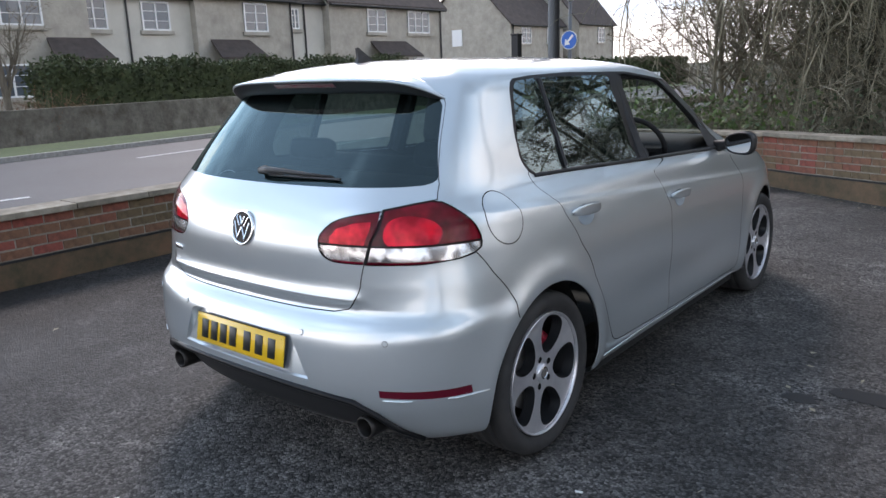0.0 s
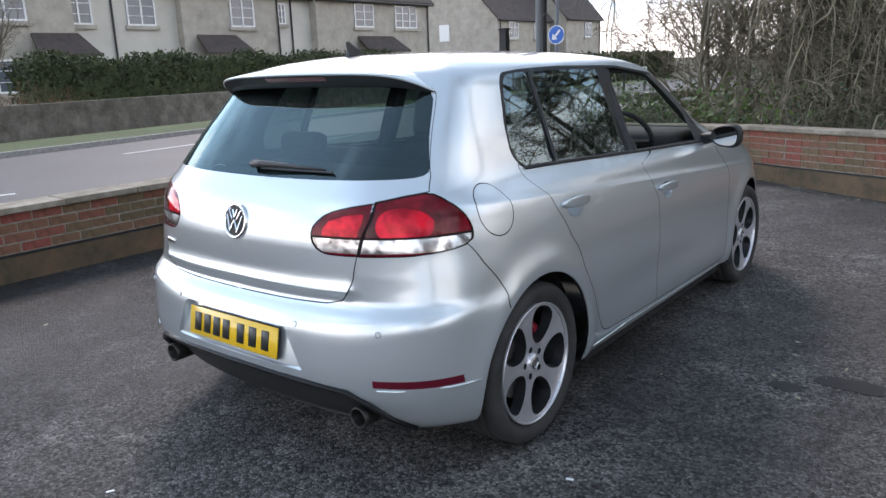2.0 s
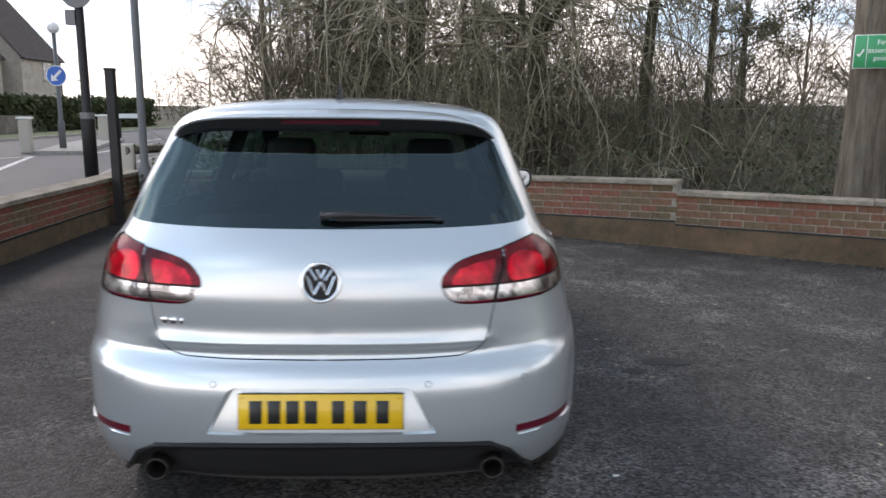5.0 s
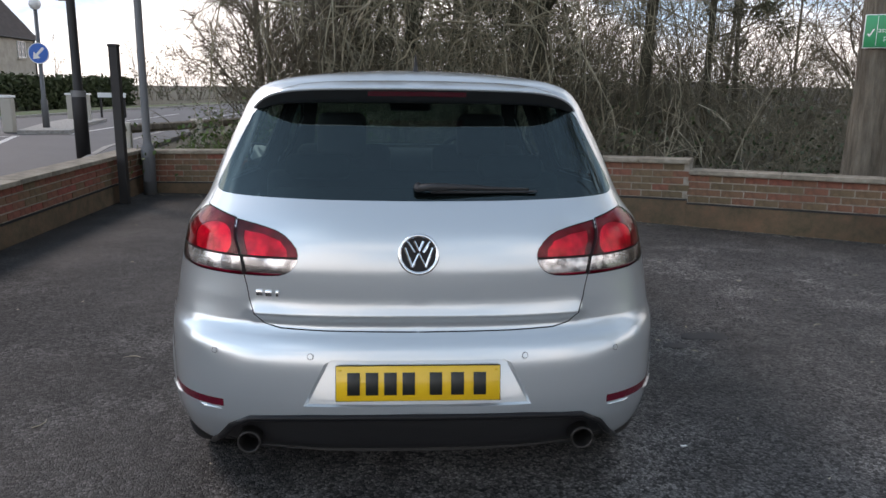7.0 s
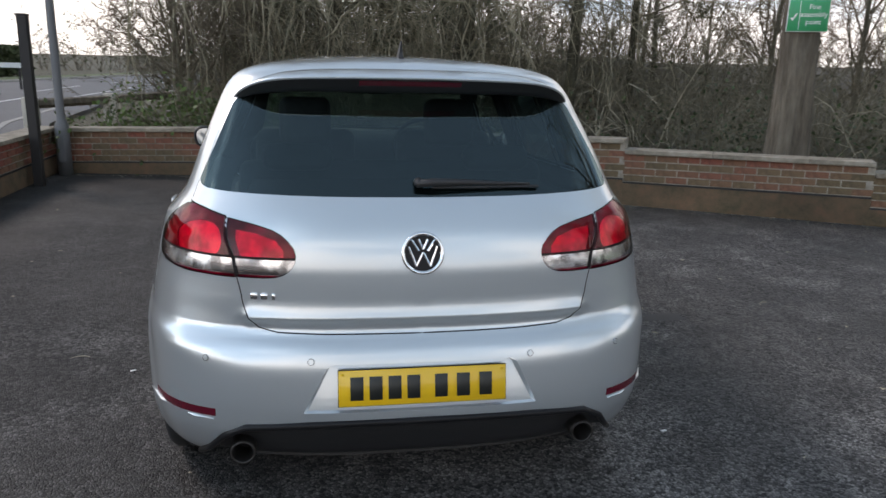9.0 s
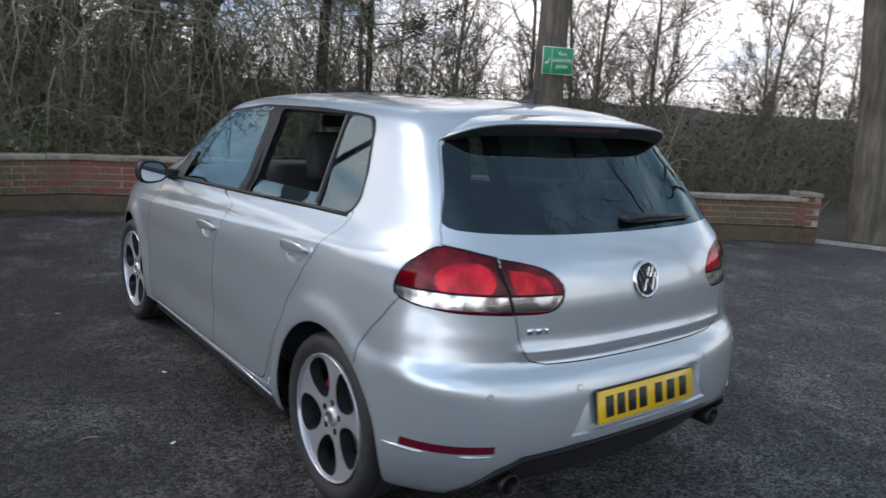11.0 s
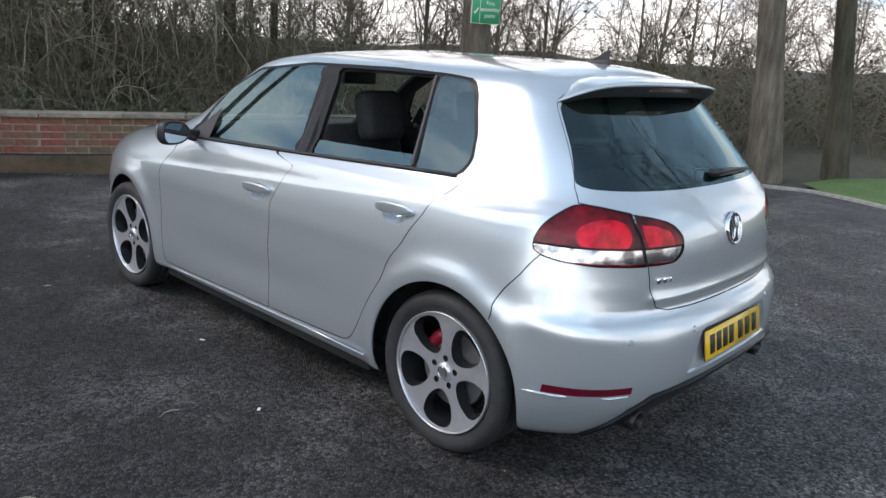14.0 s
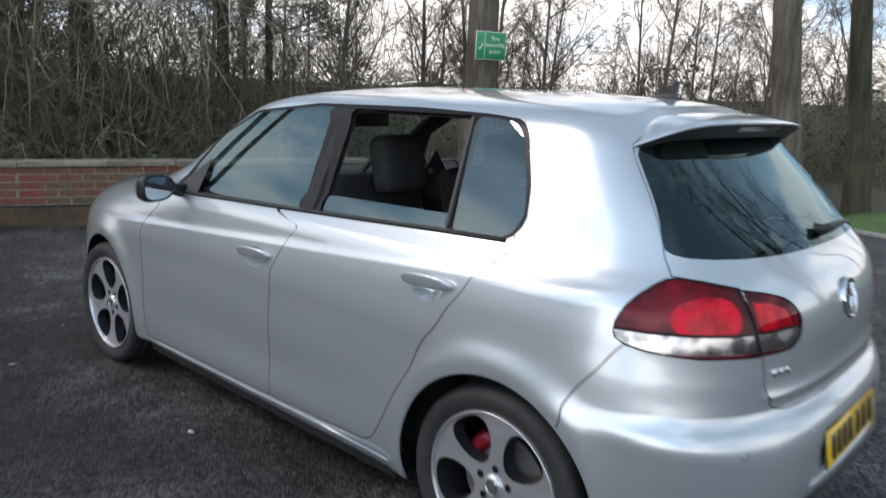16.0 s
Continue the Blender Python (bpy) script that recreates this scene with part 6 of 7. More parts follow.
def bundle(P, R, sides=3):
    """Tubes for N lines of K points: verts and quads as arrays."""
    N, K, _ = P.shape
    T = np.gradient(P, axis=1)
    T /= np.maximum(np.linalg.norm(T, axis=2, keepdims=True), 1e-9)
    ref = np.where(np.abs(T[..., 2:3]) > 0.9, np.array([1.0, 0, 0]), np.array([0, 0, 1.0]))
    A = np.cross(T, ref)
    A /= np.maximum(np.linalg.norm(A, axis=2, keepdims=True), 1e-9)
    B = np.cross(T, A)
    w = 2 * np.pi * np.arange(sides) / sides
    V = P[:, :, None] + (A[:, :, None] * np.cos(w)[:, None] + B[:, :, None] * np.sin(w)[:, None]) * R[:, :, None, None]
    idx = np.arange(N * K * sides).reshape(N, K, sides)
    a, b = idx[:, :-1], idx[:, 1:]
    F = np.stack([a, np.roll(a, -1, 2), np.roll(b, -1, 2), b], -1).reshape(-1, 4)
    return V.reshape(-1, 3), F


def np_mesh(name, parts, mat, parent=None, label="", smooth=True):
    V = np.concatenate([p[0] for p in parts])
    offs = np.cumsum([0] + [len(p[0]) for p in parts[:-1]])
    F = np.concatenate([p[1] + o for p, o in zip(parts, offs)])
    me = bpy.data.meshes.new(name)
    me.vertices.add(len(V))
    me.vertices.foreach_set("co", V.astype(np.float32).ravel())
    n = F.shape[1]
    me.loops.add(len(F) * n)
    me.loops.foreach_set("vertex_index", F.astype(np.int32).ravel())
    me.polygons.add(len(F))
    me.polygons.foreach_set("loop_start", np.arange(len(F), dtype=np.int32) * n)
    me.polygons.foreach_set("use_smooth", np.full(len(F), smooth))
    me.materials.append(mat)
    me.update(calc_edges=True)
    ob = new(name, me)
    if parent:
        ob.parent = parent
    if label:
        ob["label"] = label
    return ob


def unit(a):
    return a / np.maximum(np.linalg.norm(a, axis=-1, keepdims=True), 1e-9)


def wander(start, direction, length, K, wobble, droop, up):
    """Lines from start along direction, with wobble, sag and upward pull."""
    N = len(start)
    P = np.zeros((N, K, 3))
    P[:, 0] = start
    d = unit(direction)
    step = (length / (K - 1))[:, None]
    for k in range(1, K):
        d = unit(d + RNG.normal(0, wobble, (N, 3)) + np.array([0, 0, up - droop * k / K]))
        P[:, k] = P[:, k - 1] + d * step
    return P


def children(P, R, count, lo, hi, angle, ratio, K, wobble, droop=0.0, up=0.0, thin=0.55, tip=0.3, floor_r=0.003, length=None):
    """One more order of branches on the lines P."""
    N, K0, _ = P.shape
    who = np.repeat(np.arange(N), count)
    t = RNG.uniform(lo, hi, len(who)) * (K0 - 1)
    i = np.minimum(t.astype(int), K0 - 2)
    f = (t - i)[:, None]
    start = P[who, i] * (1 - f) + P[who, i + 1] * f
    tang = unit(P[who, i + 1] - P[who, i])
    perp = unit(np.cross(tang, RNG.normal(0, 1, (len(who), 3))))
    a = RNG.normal(angle, 0.18, len(who))[:, None]
    d = tang * np.cos(a) + perp * np.sin(a)
    plen = np.linalg.norm(np.diff(P, axis=1), axis=2).sum(1)[who]
    L = (plen * ratio if length is None else np.full(len(who), length)) * RNG.uniform(0.55, 1.25, len(who)) * (1.15 - 0.6 * t / (K0 - 1))
    r0 = np.maximum((R[who, i] * (1 - f[:, 0]) + R[who, i + 1] * f[:, 0]) * thin, floor_r)
    Q = wander(start, d, L, K, wobble, droop, up)
    rr = r0[:, None] * np.linspace(1, tip, K)[None]
    return Q, np.maximum(rr, floor_r * 0.6)


def leaves(points, size, jitter, quads=1):
    """Small folded leaf quads scattered round points."""
    n = len(points)
    c = points + RNG.normal(0, jitter, (n, 3))
    a = unit(RNG.normal(0, 1, (n, 3)))
    b = unit(np.cross(a, RNG.normal(0, 1, (n, 3))))
    s = size * RNG.uniform(0.5, 1.3, (n, 1))
    V = np.stack([c - a * s, c + b * s * 0.6, c + a * s, c - b * s * 0.6], 1).reshape(-1, 3)
    return V, np.arange(4 * n).reshape(n, 4)


def bare_tree(name, height, radius, label, seed, lean=(0, 0), clear=0.3, spread=0.75, twigs=5, bark=M_BARK, fine=M_TWIG, limbs=13, up=0.06, droop=0.0, category="tree", wobble=0.022):
    """A leafless tree: trunk, limbs, and three finer orders of branches."""
    global RNG
    RNG = np.random.default_rng(seed)
    top = empty(name)
    tagged(top, label, category)
    K = 10
    P0 = wander(np.zeros((1, 3)) - [0, 0, 0.05], np.array([[lean[0], lean[1], 1.0]]), np.array([height]), K, wobble, 0, 0.05)
    R0 = radius * np.linspace(1, 0.22, K)[None] * np.concatenate([[1.25], np.ones(K - 1)])[None]
    P1, R1 = children(P0, R0, limbs, clear, 0.98, spread, 0.42, 9, 0.12, droop, up, 0.5, 0.22)
    P2, R2 = children(P1, R1, 7, 0.2, 1.0, 0.7, 0.5, 7, 0.16, droop, up, 0.55, 0.3)
    P3, R3 = children(P2, R2, twigs, 0.15, 1.0, 0.7, 0.55, 5, 0.2, droop, up * 0.5, 0.55, 0.35, 0.005)
    P4, R4 = children(P3, R3, 3, 0.2, 1.0, 0.7, 0.6, 4, 0.2, droop, 0.0, 0.6, 0.5, 0.004)
    np_mesh("trunk", [bundle(P0, R0, 14)], bark, top)
    np_mesh("branchwork", [bundle(P1, R1, 7)], bark, top)
    np_mesh("crown", [bundle(P2, R2, 4), bundle(P3, R3, 3), bundle(P4, R4, 3)], fine, top, "tangle of bare twigs")
    return top


def thicket(name, spots, height, spread, per, label, mat=M_TWIG, r0=0.012, droop=0.10, leafmat=None, leaf_n=0, seed=1, orders=2, leaf_size=0.035):
    """Tangled scrub: many arching stems from the spots, with side twigs."""
    global RNG
    RNG = np.random.default_rng(seed)
    S = np.repeat(np.array(spots, float), per, 0)
    n = len(S)
    start = np.concatenate([S + RNG.normal(0, spread, (n, 2)), np.full((n, 1), -0.05)], 1)
    d = np.stack([RNG.normal(0, 0.45, n), RNG.normal(0, 0.45, n), np.ones(n)], 1)
    L = height * RNG.uniform(0.55, 1.3, n)
    P = wander(start, d, L, 8, 0.16, droop * 2.2, 0.05)
    R = r0 * RNG.uniform(0.5, 1.5, n)[:, None] * np.linspace(1, 0.3, 8)[None]
    parts_ = [bundle(P, R, 3)]
    Q, RQ = P, R
    for o in range(orders):
        Q, RQ = children(Q, RQ, 5 if o == 0 else 4, 0.1, 1.0, 0.75, 0.42, 5, 0.2, droop, 0.0, 0.6, 0.4, 0.0035)
        parts_.append(bundle(Q, RQ, 3))
    ob = np_mesh(name, parts_, mat, None, label, False)
    tagged(ob, label, "scrub", kind="stuff")
    if leafmat and leaf_n:
        pts = Q.reshape(-1, 3)
        pts = pts[RNG.integers(0, len(pts), leaf_n)]
        lf = np_mesh(name + "_leaves", [leaves(pts, leaf_size, 0.08)], leafmat, None, label + " with leaves", False)
        tagged(lf, "small green leaves and ivy in " + label, "leaves", kind="stuff")
    return ob


# big ash with the green sign, two yard-edge trees, the drooping tree behind the wall
sign_tree = bare_tree("sign_tree", 13, 0.225, "large grey-barked tree behind the wall carrying a sign", 3, (-0.08, 0.02), 0.42, 0.9, 5)
sign_tree.location = (5.13, 5.10, 0)
edge_tree = bare_tree("edge_tree", 14, 0.215, "tall grey-barked tree at the edge of the yard", 5, (-0.04, 0.12), 0.17, 0.95, 5)
edge_tree.location = (8.52, 2.2, 0)
yard_tree = copy_thing(edge_tree, pose(9.2, -5.0, 0, 0, 0, 130))
edge_two = bare_tree("edge_tree", 13, 0.17, "forked dark-barked tree beside the lawn", 9, (-0.03, 0.09), 0.16, 0.8, 5, M_BARKDARK)
edge_two.location = (9.9, 1.6, 0)
weeping = bare_tree("weeping_tree", 9.5, 0.20, "old tree with drooping tangled pale branches", 12, (0.05, 0.0), 0.25, 1.1, 6, M_BARKDARK, M_TWIGPALE, 17, -0.02, 0.22)
weeping.location = (2.2, 10.3, 0)
RNG = np.random.default_rng(77)
hang_s = np.concatenate([RNG.uniform(-1.6, 4.0, (250, 1)), RNG.normal(8.7, 0.5, (250, 1)), RNG.uniform(2.3, 4.8, (250, 1))], 1)
hang_s -= np.array(weeping.location)
hang = wander(hang_s, np.stack([RNG.normal(0, 0.9, 250), RNG.normal(-0.2, 0.4, 250), np.full(250, 0.1)], 1), RNG.uniform(1.6, 3.6, 250), 14, 0.24, 0.75, 0.06)
hr = RNG.uniform(0.006, 0.017, 250)[:, None] * np.linspace(1, 0.35, 14)[None]
hq, hqr = children(hang, hr, 4, 0.2, 1.0, 0.7, 0.35, 7, 0.22, 0.4, 0.05, 0.6, 0.4, 0.004)
np_mesh("drooping_crown", [bundle(hang, hr, 4), bundle(hq, hqr, 3)], M_TWIGMOSS, weeping, "long pale drooping twigs")

# woodland behind: a few trees, copied
woods = [bare_tree("woodland_tree", 11, 0.085, "tall bare woodland tree", 21, (0.03, 0.0), 0.25, 0.7, 5, M_BARKDARK, wobble=0.05),
         bare_tree("woodland_tree", 9.5, 0.065, "slender bare woodland tree", 22, (-0.05, 0.03), 0.2, 0.65, 5, M_BARKDARK, wobble=0.05),
         bare_tree("woodland_tree", 12.5, 0.105, "tall bare woodland tree with spreading limbs", 23, (0.0, 0.05), 0.3, 0.85, 5, M_BARKDARK, wobble=0.05),
         bare_tree("woodland_tree", 7.5, 0.055, "young bare tree in the thicket", 24, (0.05, -0.04), 0.12, 0.6, 6, M_BARKDARK, wobble=0.05)]
PLACES = [(-0.8, 14.2), (1.0, 14.6), (3.72, 9.05), (-0.2, 10.6), (-0.9, 18.6), (-0.9, 12.4), (0.3, 12.5), (-0.6, 16.5), (3.0, 16), (1.2, 21), (-1.5, 20), (-2.0, 27), (0, 36)]
for w in woods:
    tagged(w, group="woodland trees")
PLACES += [(12, -6), (15.5, -3.8), (11, -11), (18, -9), (21, -3.5)]
for k, (x, y) in enumerate(PLACES):
    m = Matrix.Translation((x, y, -0.03)) @ Matrix.Rotation(k * 2.399, 4, "Z")
    if k < 4:
        woods[k].matrix_basis = m
    else:
        c = copy_thing(woods[k % 4], m)
        s = 0.85 + 0.4 * ((k * 37) % 11) / 11
        c.scale = (s, s, s)


# low-branching scrub trees, bushy from the ground
scrubs = [bare_tree("scrub_tree", 5.2, 0.055, "bushy leafless scrub tree branching from the ground", 25, (0.06, 0.0), 0.05, 0.55, 6, M_TWIGDARK, M_TWIG, 20, 0.05),
          bare_tree("scrub_tree", 4.2, 0.045, "low spreading leafless scrub tree", 26, (-0.05, 0.05), 0.04, 0.75, 6, M_TWIGDARK, M_TWIG, 18, 0.03)]
SCRUB_PLACES = [(12.5, 6.2), (15.5, 5.2), (10.6, 9.2), (17.5, 7.8), (19.5, 4.4), (13.2, 9.6), (22, 7.2), (24.5, 3.4), (16.0, 11.5), (27, 6.2), (20.5, 11), (30, 2.5), (11.5, 12.2), (25, 10.5), (33, 6.0), (13.5, 13.5), (36, 1.0), (18.2, 2.4), (29.5, 9.5), (-2.0, 12.0), (10.8, 14.6), (12.6, 16.6), (9.8, 15.8), (14.8, 18.5), (11.8, 11.0), (16.5, 14.5), (9.0, 18.0), (14.5, 21.0), (20.0, 15.5), (24.0, 14.0), (5.2, 20.5), (26.0, 2.2), (29.0, 5.0), (33.0, 2.0), (39.0, -2.0), (23.5, 6.0), (31.0, 12.0), (44.0, -6.0)]
for k, (x, y) in enumerate(SCRUB_PLACES):
    m = Matrix.Translation((x, y, -0.03)) @ Matrix.Rotation(k * 2.2, 4, "Z")
    if k < 2:
        scrubs[k].matrix_basis = m
    else:
        c = copy_thing(scrubs[k % 2], m)
        s = 0.95 + 0.5 * ((k * 29) % 7) / 7
        c.scale = (s, s, s)
for w in scrubs:
    tagged(w, group="scrub trees")


def evergreen(name, height, radius, reach, label, seed, clear=0.10):
    """A dark evergreen: trunk, drooping boughs and thick sprays of small leaves."""
    global RNG
    RNG = np.random.default_rng(seed)
    top = empty(name)
    tagged(top, label, "tree", "evergreens in the wood")
    P0 = wander(np.zeros((1, 3)) - [0, 0, 0.05], np.array([[0.02, 0.03, 1.0]]), np.array([height]), 10, 0.02, 0, 0.05)
    R0 = radius * np.linspace(1, 0.2, 10)[None]
    P1, R1 = children(P0, R0, 60, clear, 0.98, 1.35, 0.3, 8, 0.12, 0.16, 0.02, 0.32, 0.3, 0.008, reach)
    P2, R2 = children(P1, R1, 9, 0.15, 1.0, 0.8, 0.42, 5, 0.16, 0.3, 0.0, 0.5, 0.4, 0.004)
    np_mesh("trunk", [bundle(P0, R0, 12)], M_BARKDARK, top)
    np_mesh("bough_tangle", [bundle(P1, R1, 5), bundle(P2, R2, 3)], M_TWIGDARK, top)
    pts = P2[:, 1:].reshape(-1, 3)
    pts = pts[RNG.integers(0, len(pts), 30000)]
    np_mesh("foliage", [leaves(pts, 0.030, 0.07)], M_NEEDLE, top, "dark green sprays of foliage", False)
    return top


ever = [evergreen("evergreen_tree", 9.0, 0.17, 2.1, "dark drooping evergreen tree deep in the wood", 71),
        evergreen("evergreen_tree", 7.0, 0.13, 1.8, "smaller dark evergreen tree among bare trunks", 72)]
for k, (x, y, s) in enumerate([(0.2, 15.6, 1.0), (2.4, 13.2, 1.0), (-1.0, 13.8, 0.7), (-1.8, 18.2, 0.85), (2.0, 18.6, 1.1)]):
    m = Matrix.Translation((x, y, -0.03)) @ Matrix.Rotation(k * 2.1, 4, "Z")
    if k < 2:
        ever[k].matrix_basis = m
    else:
        c = copy_thing(ever[k % 2], m)
        c.scale = (s, s, s)


def pine(name, height, radius, label, seed):
    """A dark pine: bare lower trunk, level boughs and separate tufts of needles with sky between."""
    global RNG
    RNG = np.random.default_rng(seed)
    top = empty(name)
    tagged(top, label, "tree", "pines behind the wall")
    P0 = wander(np.zeros((1, 3)) - [0, 0, 0.05], np.array([[0.03, -0.02, 1.0]]), np.array([height]), 10, 0.03, 0, 0.05)
    R0 = radius * np.linspace(1, 0.25, 10)[None]
    P1, R1 = children(P0, R0, 26, 0.28, 0.98, 1.25, 0.3, 8, 0.14, 0.05, 0.03, 0.35, 0.3, 0.008, 1.7)
    P2, R2 = children(P1, R1, 6, 0.35, 1.0, 0.8, 0.36, 5, 0.18, 0.05, 0.02, 0.5, 0.4, 0.004)
    np_mesh("trunk", [bundle(P0, R0, 12)], M_BARKDARK, top)
    np_mesh("bough_tangle", [bundle(P1, R1, 5), bundle(P2, R2, 3)], M_TWIGDARK, top)
    tufts = np.repeat(P2[:, 2:].reshape(-1, 3), 40, 0)
    np_mesh("foliage", [leaves(tufts, 0.026, 0.085)], M_NEEDLE, top, "dark tufts of needles", False)
    return top


PINE = pine("pine_tree", 8.2, 0.075, "dark open-crowned pine behind the brick wall", 75)
PINE.matrix_basis = Matrix.Translation((5.1, 9.7, -0.03))
for x, y, turn, k in ((7.6, 14.2, 1.3, 0.95), (-0.2, 11.8, 2.6, 0.85)):
    c = copy_thing(PINE, Matrix.Translation((x, y, -0.03)) @ Matrix.Rotation(turn, 4, "Z"))
    c.scale = (k, k, k)

# scrub behind the wall, thick and dark
thicket("bramble_scrub", [(-3.0 + 0.75 * k, 9.3 - 0.33 * k + (k % 3) * 0.6) for k in range(14)], 1.35, 0.5, 12, "dense bare bramble scrub behind the wall", M_TWIGDARK, 0.008, 0.20, M_IVY, 2600, 31)
thicket("thicket", [(-2.0 + 0.9 * (k % 12), 11.4 + 1.5 * (k // 12) - 0.30 * (k % 12)) for k in range(48)], 2.5, 0.7, 9, "tangled bare thicket under the trees", M_TWIGDARK, 0.013, 0.10, M_NEEDLE, 5000, 32, 2, 0.025)
thicket("hazel_scrub", [(-0.7 + 0.85 * (k % 6), 10.9 + 1.3 * (k // 6)) for k in range(24)], 4.4, 0.6, 9, "tall brown hazel scrub behind the wall", M_TWIGMOSS, 0.014, 0.13, M_NEEDLE, 3000, 44, 2, 0.02)
thicket("dogwood_scrub", [(2.6 + 0.8 * (k % 5), 10.6 - 0.45 * (k % 5) + 1.2 * (k // 5)) for k in range(15)], 4.3, 0.6, 10, "dark bare dogwood scrub under the pines", M_TWIGDARK, 0.013, 0.15, M_NEEDLE, 2200, 46, 2, 0.022)
thicket("far_thicket", [(-2.5 + 1.25 * (k % 10), 17.5 + 3.0 * (k // 10) - 0.2 * (k % 10)) for k in range(40)], 3.2, 1.2, 12, "dark bare undergrowth deep in the wood", M_TWIGDARK, 0.024, 0.05, M_NEEDLE, 9000, 33, 2, 0.04)
thicket("low_thicket", [(8.5 + 1.6 * (k % 9), 8.6 + 2.4 * (k // 9) - 0.35 * (k % 9)) for k in range(27)], 1.9, 0.8, 26, "low brown undergrowth past the tree with the sign", M_TWIGDARK, 0.012, 0.10, None, 0, 41, 2)
thicket("yard_edge_scrub", [(9.8 + 1.3 * (k % 13), 4.9 - 0.45 * (k % 13) + (k % 2) * 0.9 + 2.2 * (k // 13)) for k in range(26)], 1.9, 0.6, 26, "dark bare scrub beyond the lawn", M_TWIGDARK, 0.011, 0.10, M_NEEDLE, 9000, 34, 2, 0.05)
thicket("arching_stem", [(1.4, 8.5), (3.4, 7.6), (4.4, 7.2), (6.8, 6.0), (7.6, 5.4), (-0.6, 9.4)], 1.9, 0.35, 5, "long pale arching stems behind the wall", M_TWIGPALE, 0.013, 0.24, None, 0, 42, 1)
thicket("roadside_bush", [(-2.7, 8.5), (-2.2, 8.6), (-1.6, 8.3), (-1.1, 8.2)], 1.0, 0.35, 40, "green leafy bush in the wall corner", M_TWIG, 0.008, 0.16, M_LEAFGREEN, 6500, 35, 2, 0.04)

# hedge in front of the houses
RNG = np.random.default_rng(51)
hx = RNG.uniform(0, 1, (30000, 3))
hp = np.stack([-18.9 - 0.085 * (6.7 + hx[:, 1] * 17.3) - 1.5 * hx[:, 0], 7.2 + hx[:, 1] * 17.3, 0.5 + 1.55 * hx[:, 2] ** 0.6], 1)
hp[:, 2] += 0.12 * np.sin(hp[:, 1] * 1.7) + 0.08 * np.sin(hp[:, 1] * 4.1)
hedge = np_mesh("hedge", [leaves(hp, 0.065, 0.06)], M_HEDGE, None, "", False)
tagged(hedge, "clipped dark green hedge behind the stone garden wall", "hedge", kind="stuff")
bm = bmesh.new()
core = [(-20.65, 7.4), (-19.75, 7.4), (-21.1, 24.3), (-22.0, 24.3)]
b0, b1 = [bm.verts.new((x, y, 0)) for x, y in core], [bm.verts.new((x, y, 1.85)) for x, y in core]
bm.faces.new(b1)
for k in range(4):
    bm.faces.new((b0[k], b0[(k + 1) % 4], b1[(k + 1) % 4], b1[k]))
ob = part("hedge_core", bm, M_HEDGE)
tagged(ob, "dark inner stems of the clipped hedge", "hedge", kind="stuff")
fx = RNG.uniform(0, 1, (9000, 3))
fp = np.stack([-22.0 + 3.2 * fx[:, 1] + 1.2 * fx[:, 0], 35.0 + fx[:, 1] * 14, 0.1 + 1.7 * fx[:, 2]], 1)
ob = np_mesh("far_hedge", [leaves(fp, 0.16, 0.08)], M_HEDGE, None, "", False)
tagged(ob, "dark far hedge along the bend of the road", "hedge", kind="stuff")
small = bare_tree("garden_tree", 5.5, 0.10, "small bare multi-stemmed garden tree by the verge", 61, (0.0, 0.02), 0.10, 0.45, 5)
small.location = (-17.9, 5.6, 0)
thicket("red_shrub", [(-18.7, 6.9), (-18.9, 7.3), (-18.6, 6.5)], 1.2, 0.4, 30, "reddish bare shrub beside the hedge", M_BRICK, 0.010, 0.10, None, 0, 36)
# trees at the end of the road
for k, (x, y) in enumerate([(-20, 78), (-14, 84), (-8, 92), (-1, 96), (7, 92), (-26, 74), (-18, 96), (14, 84), (-9.5, 108), (2, 112), (20, 76), (-32, 70), (-5, 70)]):
    c = copy_thing(woods[k % 4], Matrix.Translation((x, y, 0)) @ Matrix.Rotation(k * 1.7, 4, "Z"))
    s = 0.55 + 0.25 * ((k * 5) % 4) / 4
    c.scale = (s, s, s)
# bare trees at the road end of the wood
for k, (x, y, s) in enumerate([(-1.7, 13.0, 1.05), (-2.3, 16.5, 1.25), (-0.9, 14.6, 1.15), (-2.7, 12.3, 1.25), (-3.2, 14.8, 1.35), (-2.4, 10.8, 1.0)]):
    c = copy_thing(scrubs[k % 2], Matrix.Translation((x, y, 0)) @ Matrix.Rotation(2.1 * k + 0.6, 4, "Z"))
    c.scale = (s, s, s)
thicket("roadside_scrub", [(-4.6 + 0.16 * k + (k % 3) * 0.9, 26 + 1.8 * k) for k in range(18)], 2.6, 0.8, 24, "bare scrub along the road edge", M_TWIG, 0.014, 0.10, M_IVY, 2500, 37, 2, 0.045)
thicket("far_hedgerow", [(-24 + 3.0 * k, 72 + 1.6 * k - (k % 2) * 3) for k in range(14)], 4.5, 1.8, 26, "distant bare hedgerow at the road bend", M_TWIG, 0.03, 0.05, M_HEDGE, 5000, 38, 1, 0.11)
thicket("far_field_hedge", [(14 + 5.0 * k, 34 - 3.6 * k - (k % 2) * 3) for k in range(14)], 2.3, 2.0, 22, "distant dark woodland edge past the yard", M_TWIGDARK, 0.035, 0.05, None, 0, 39, 1)

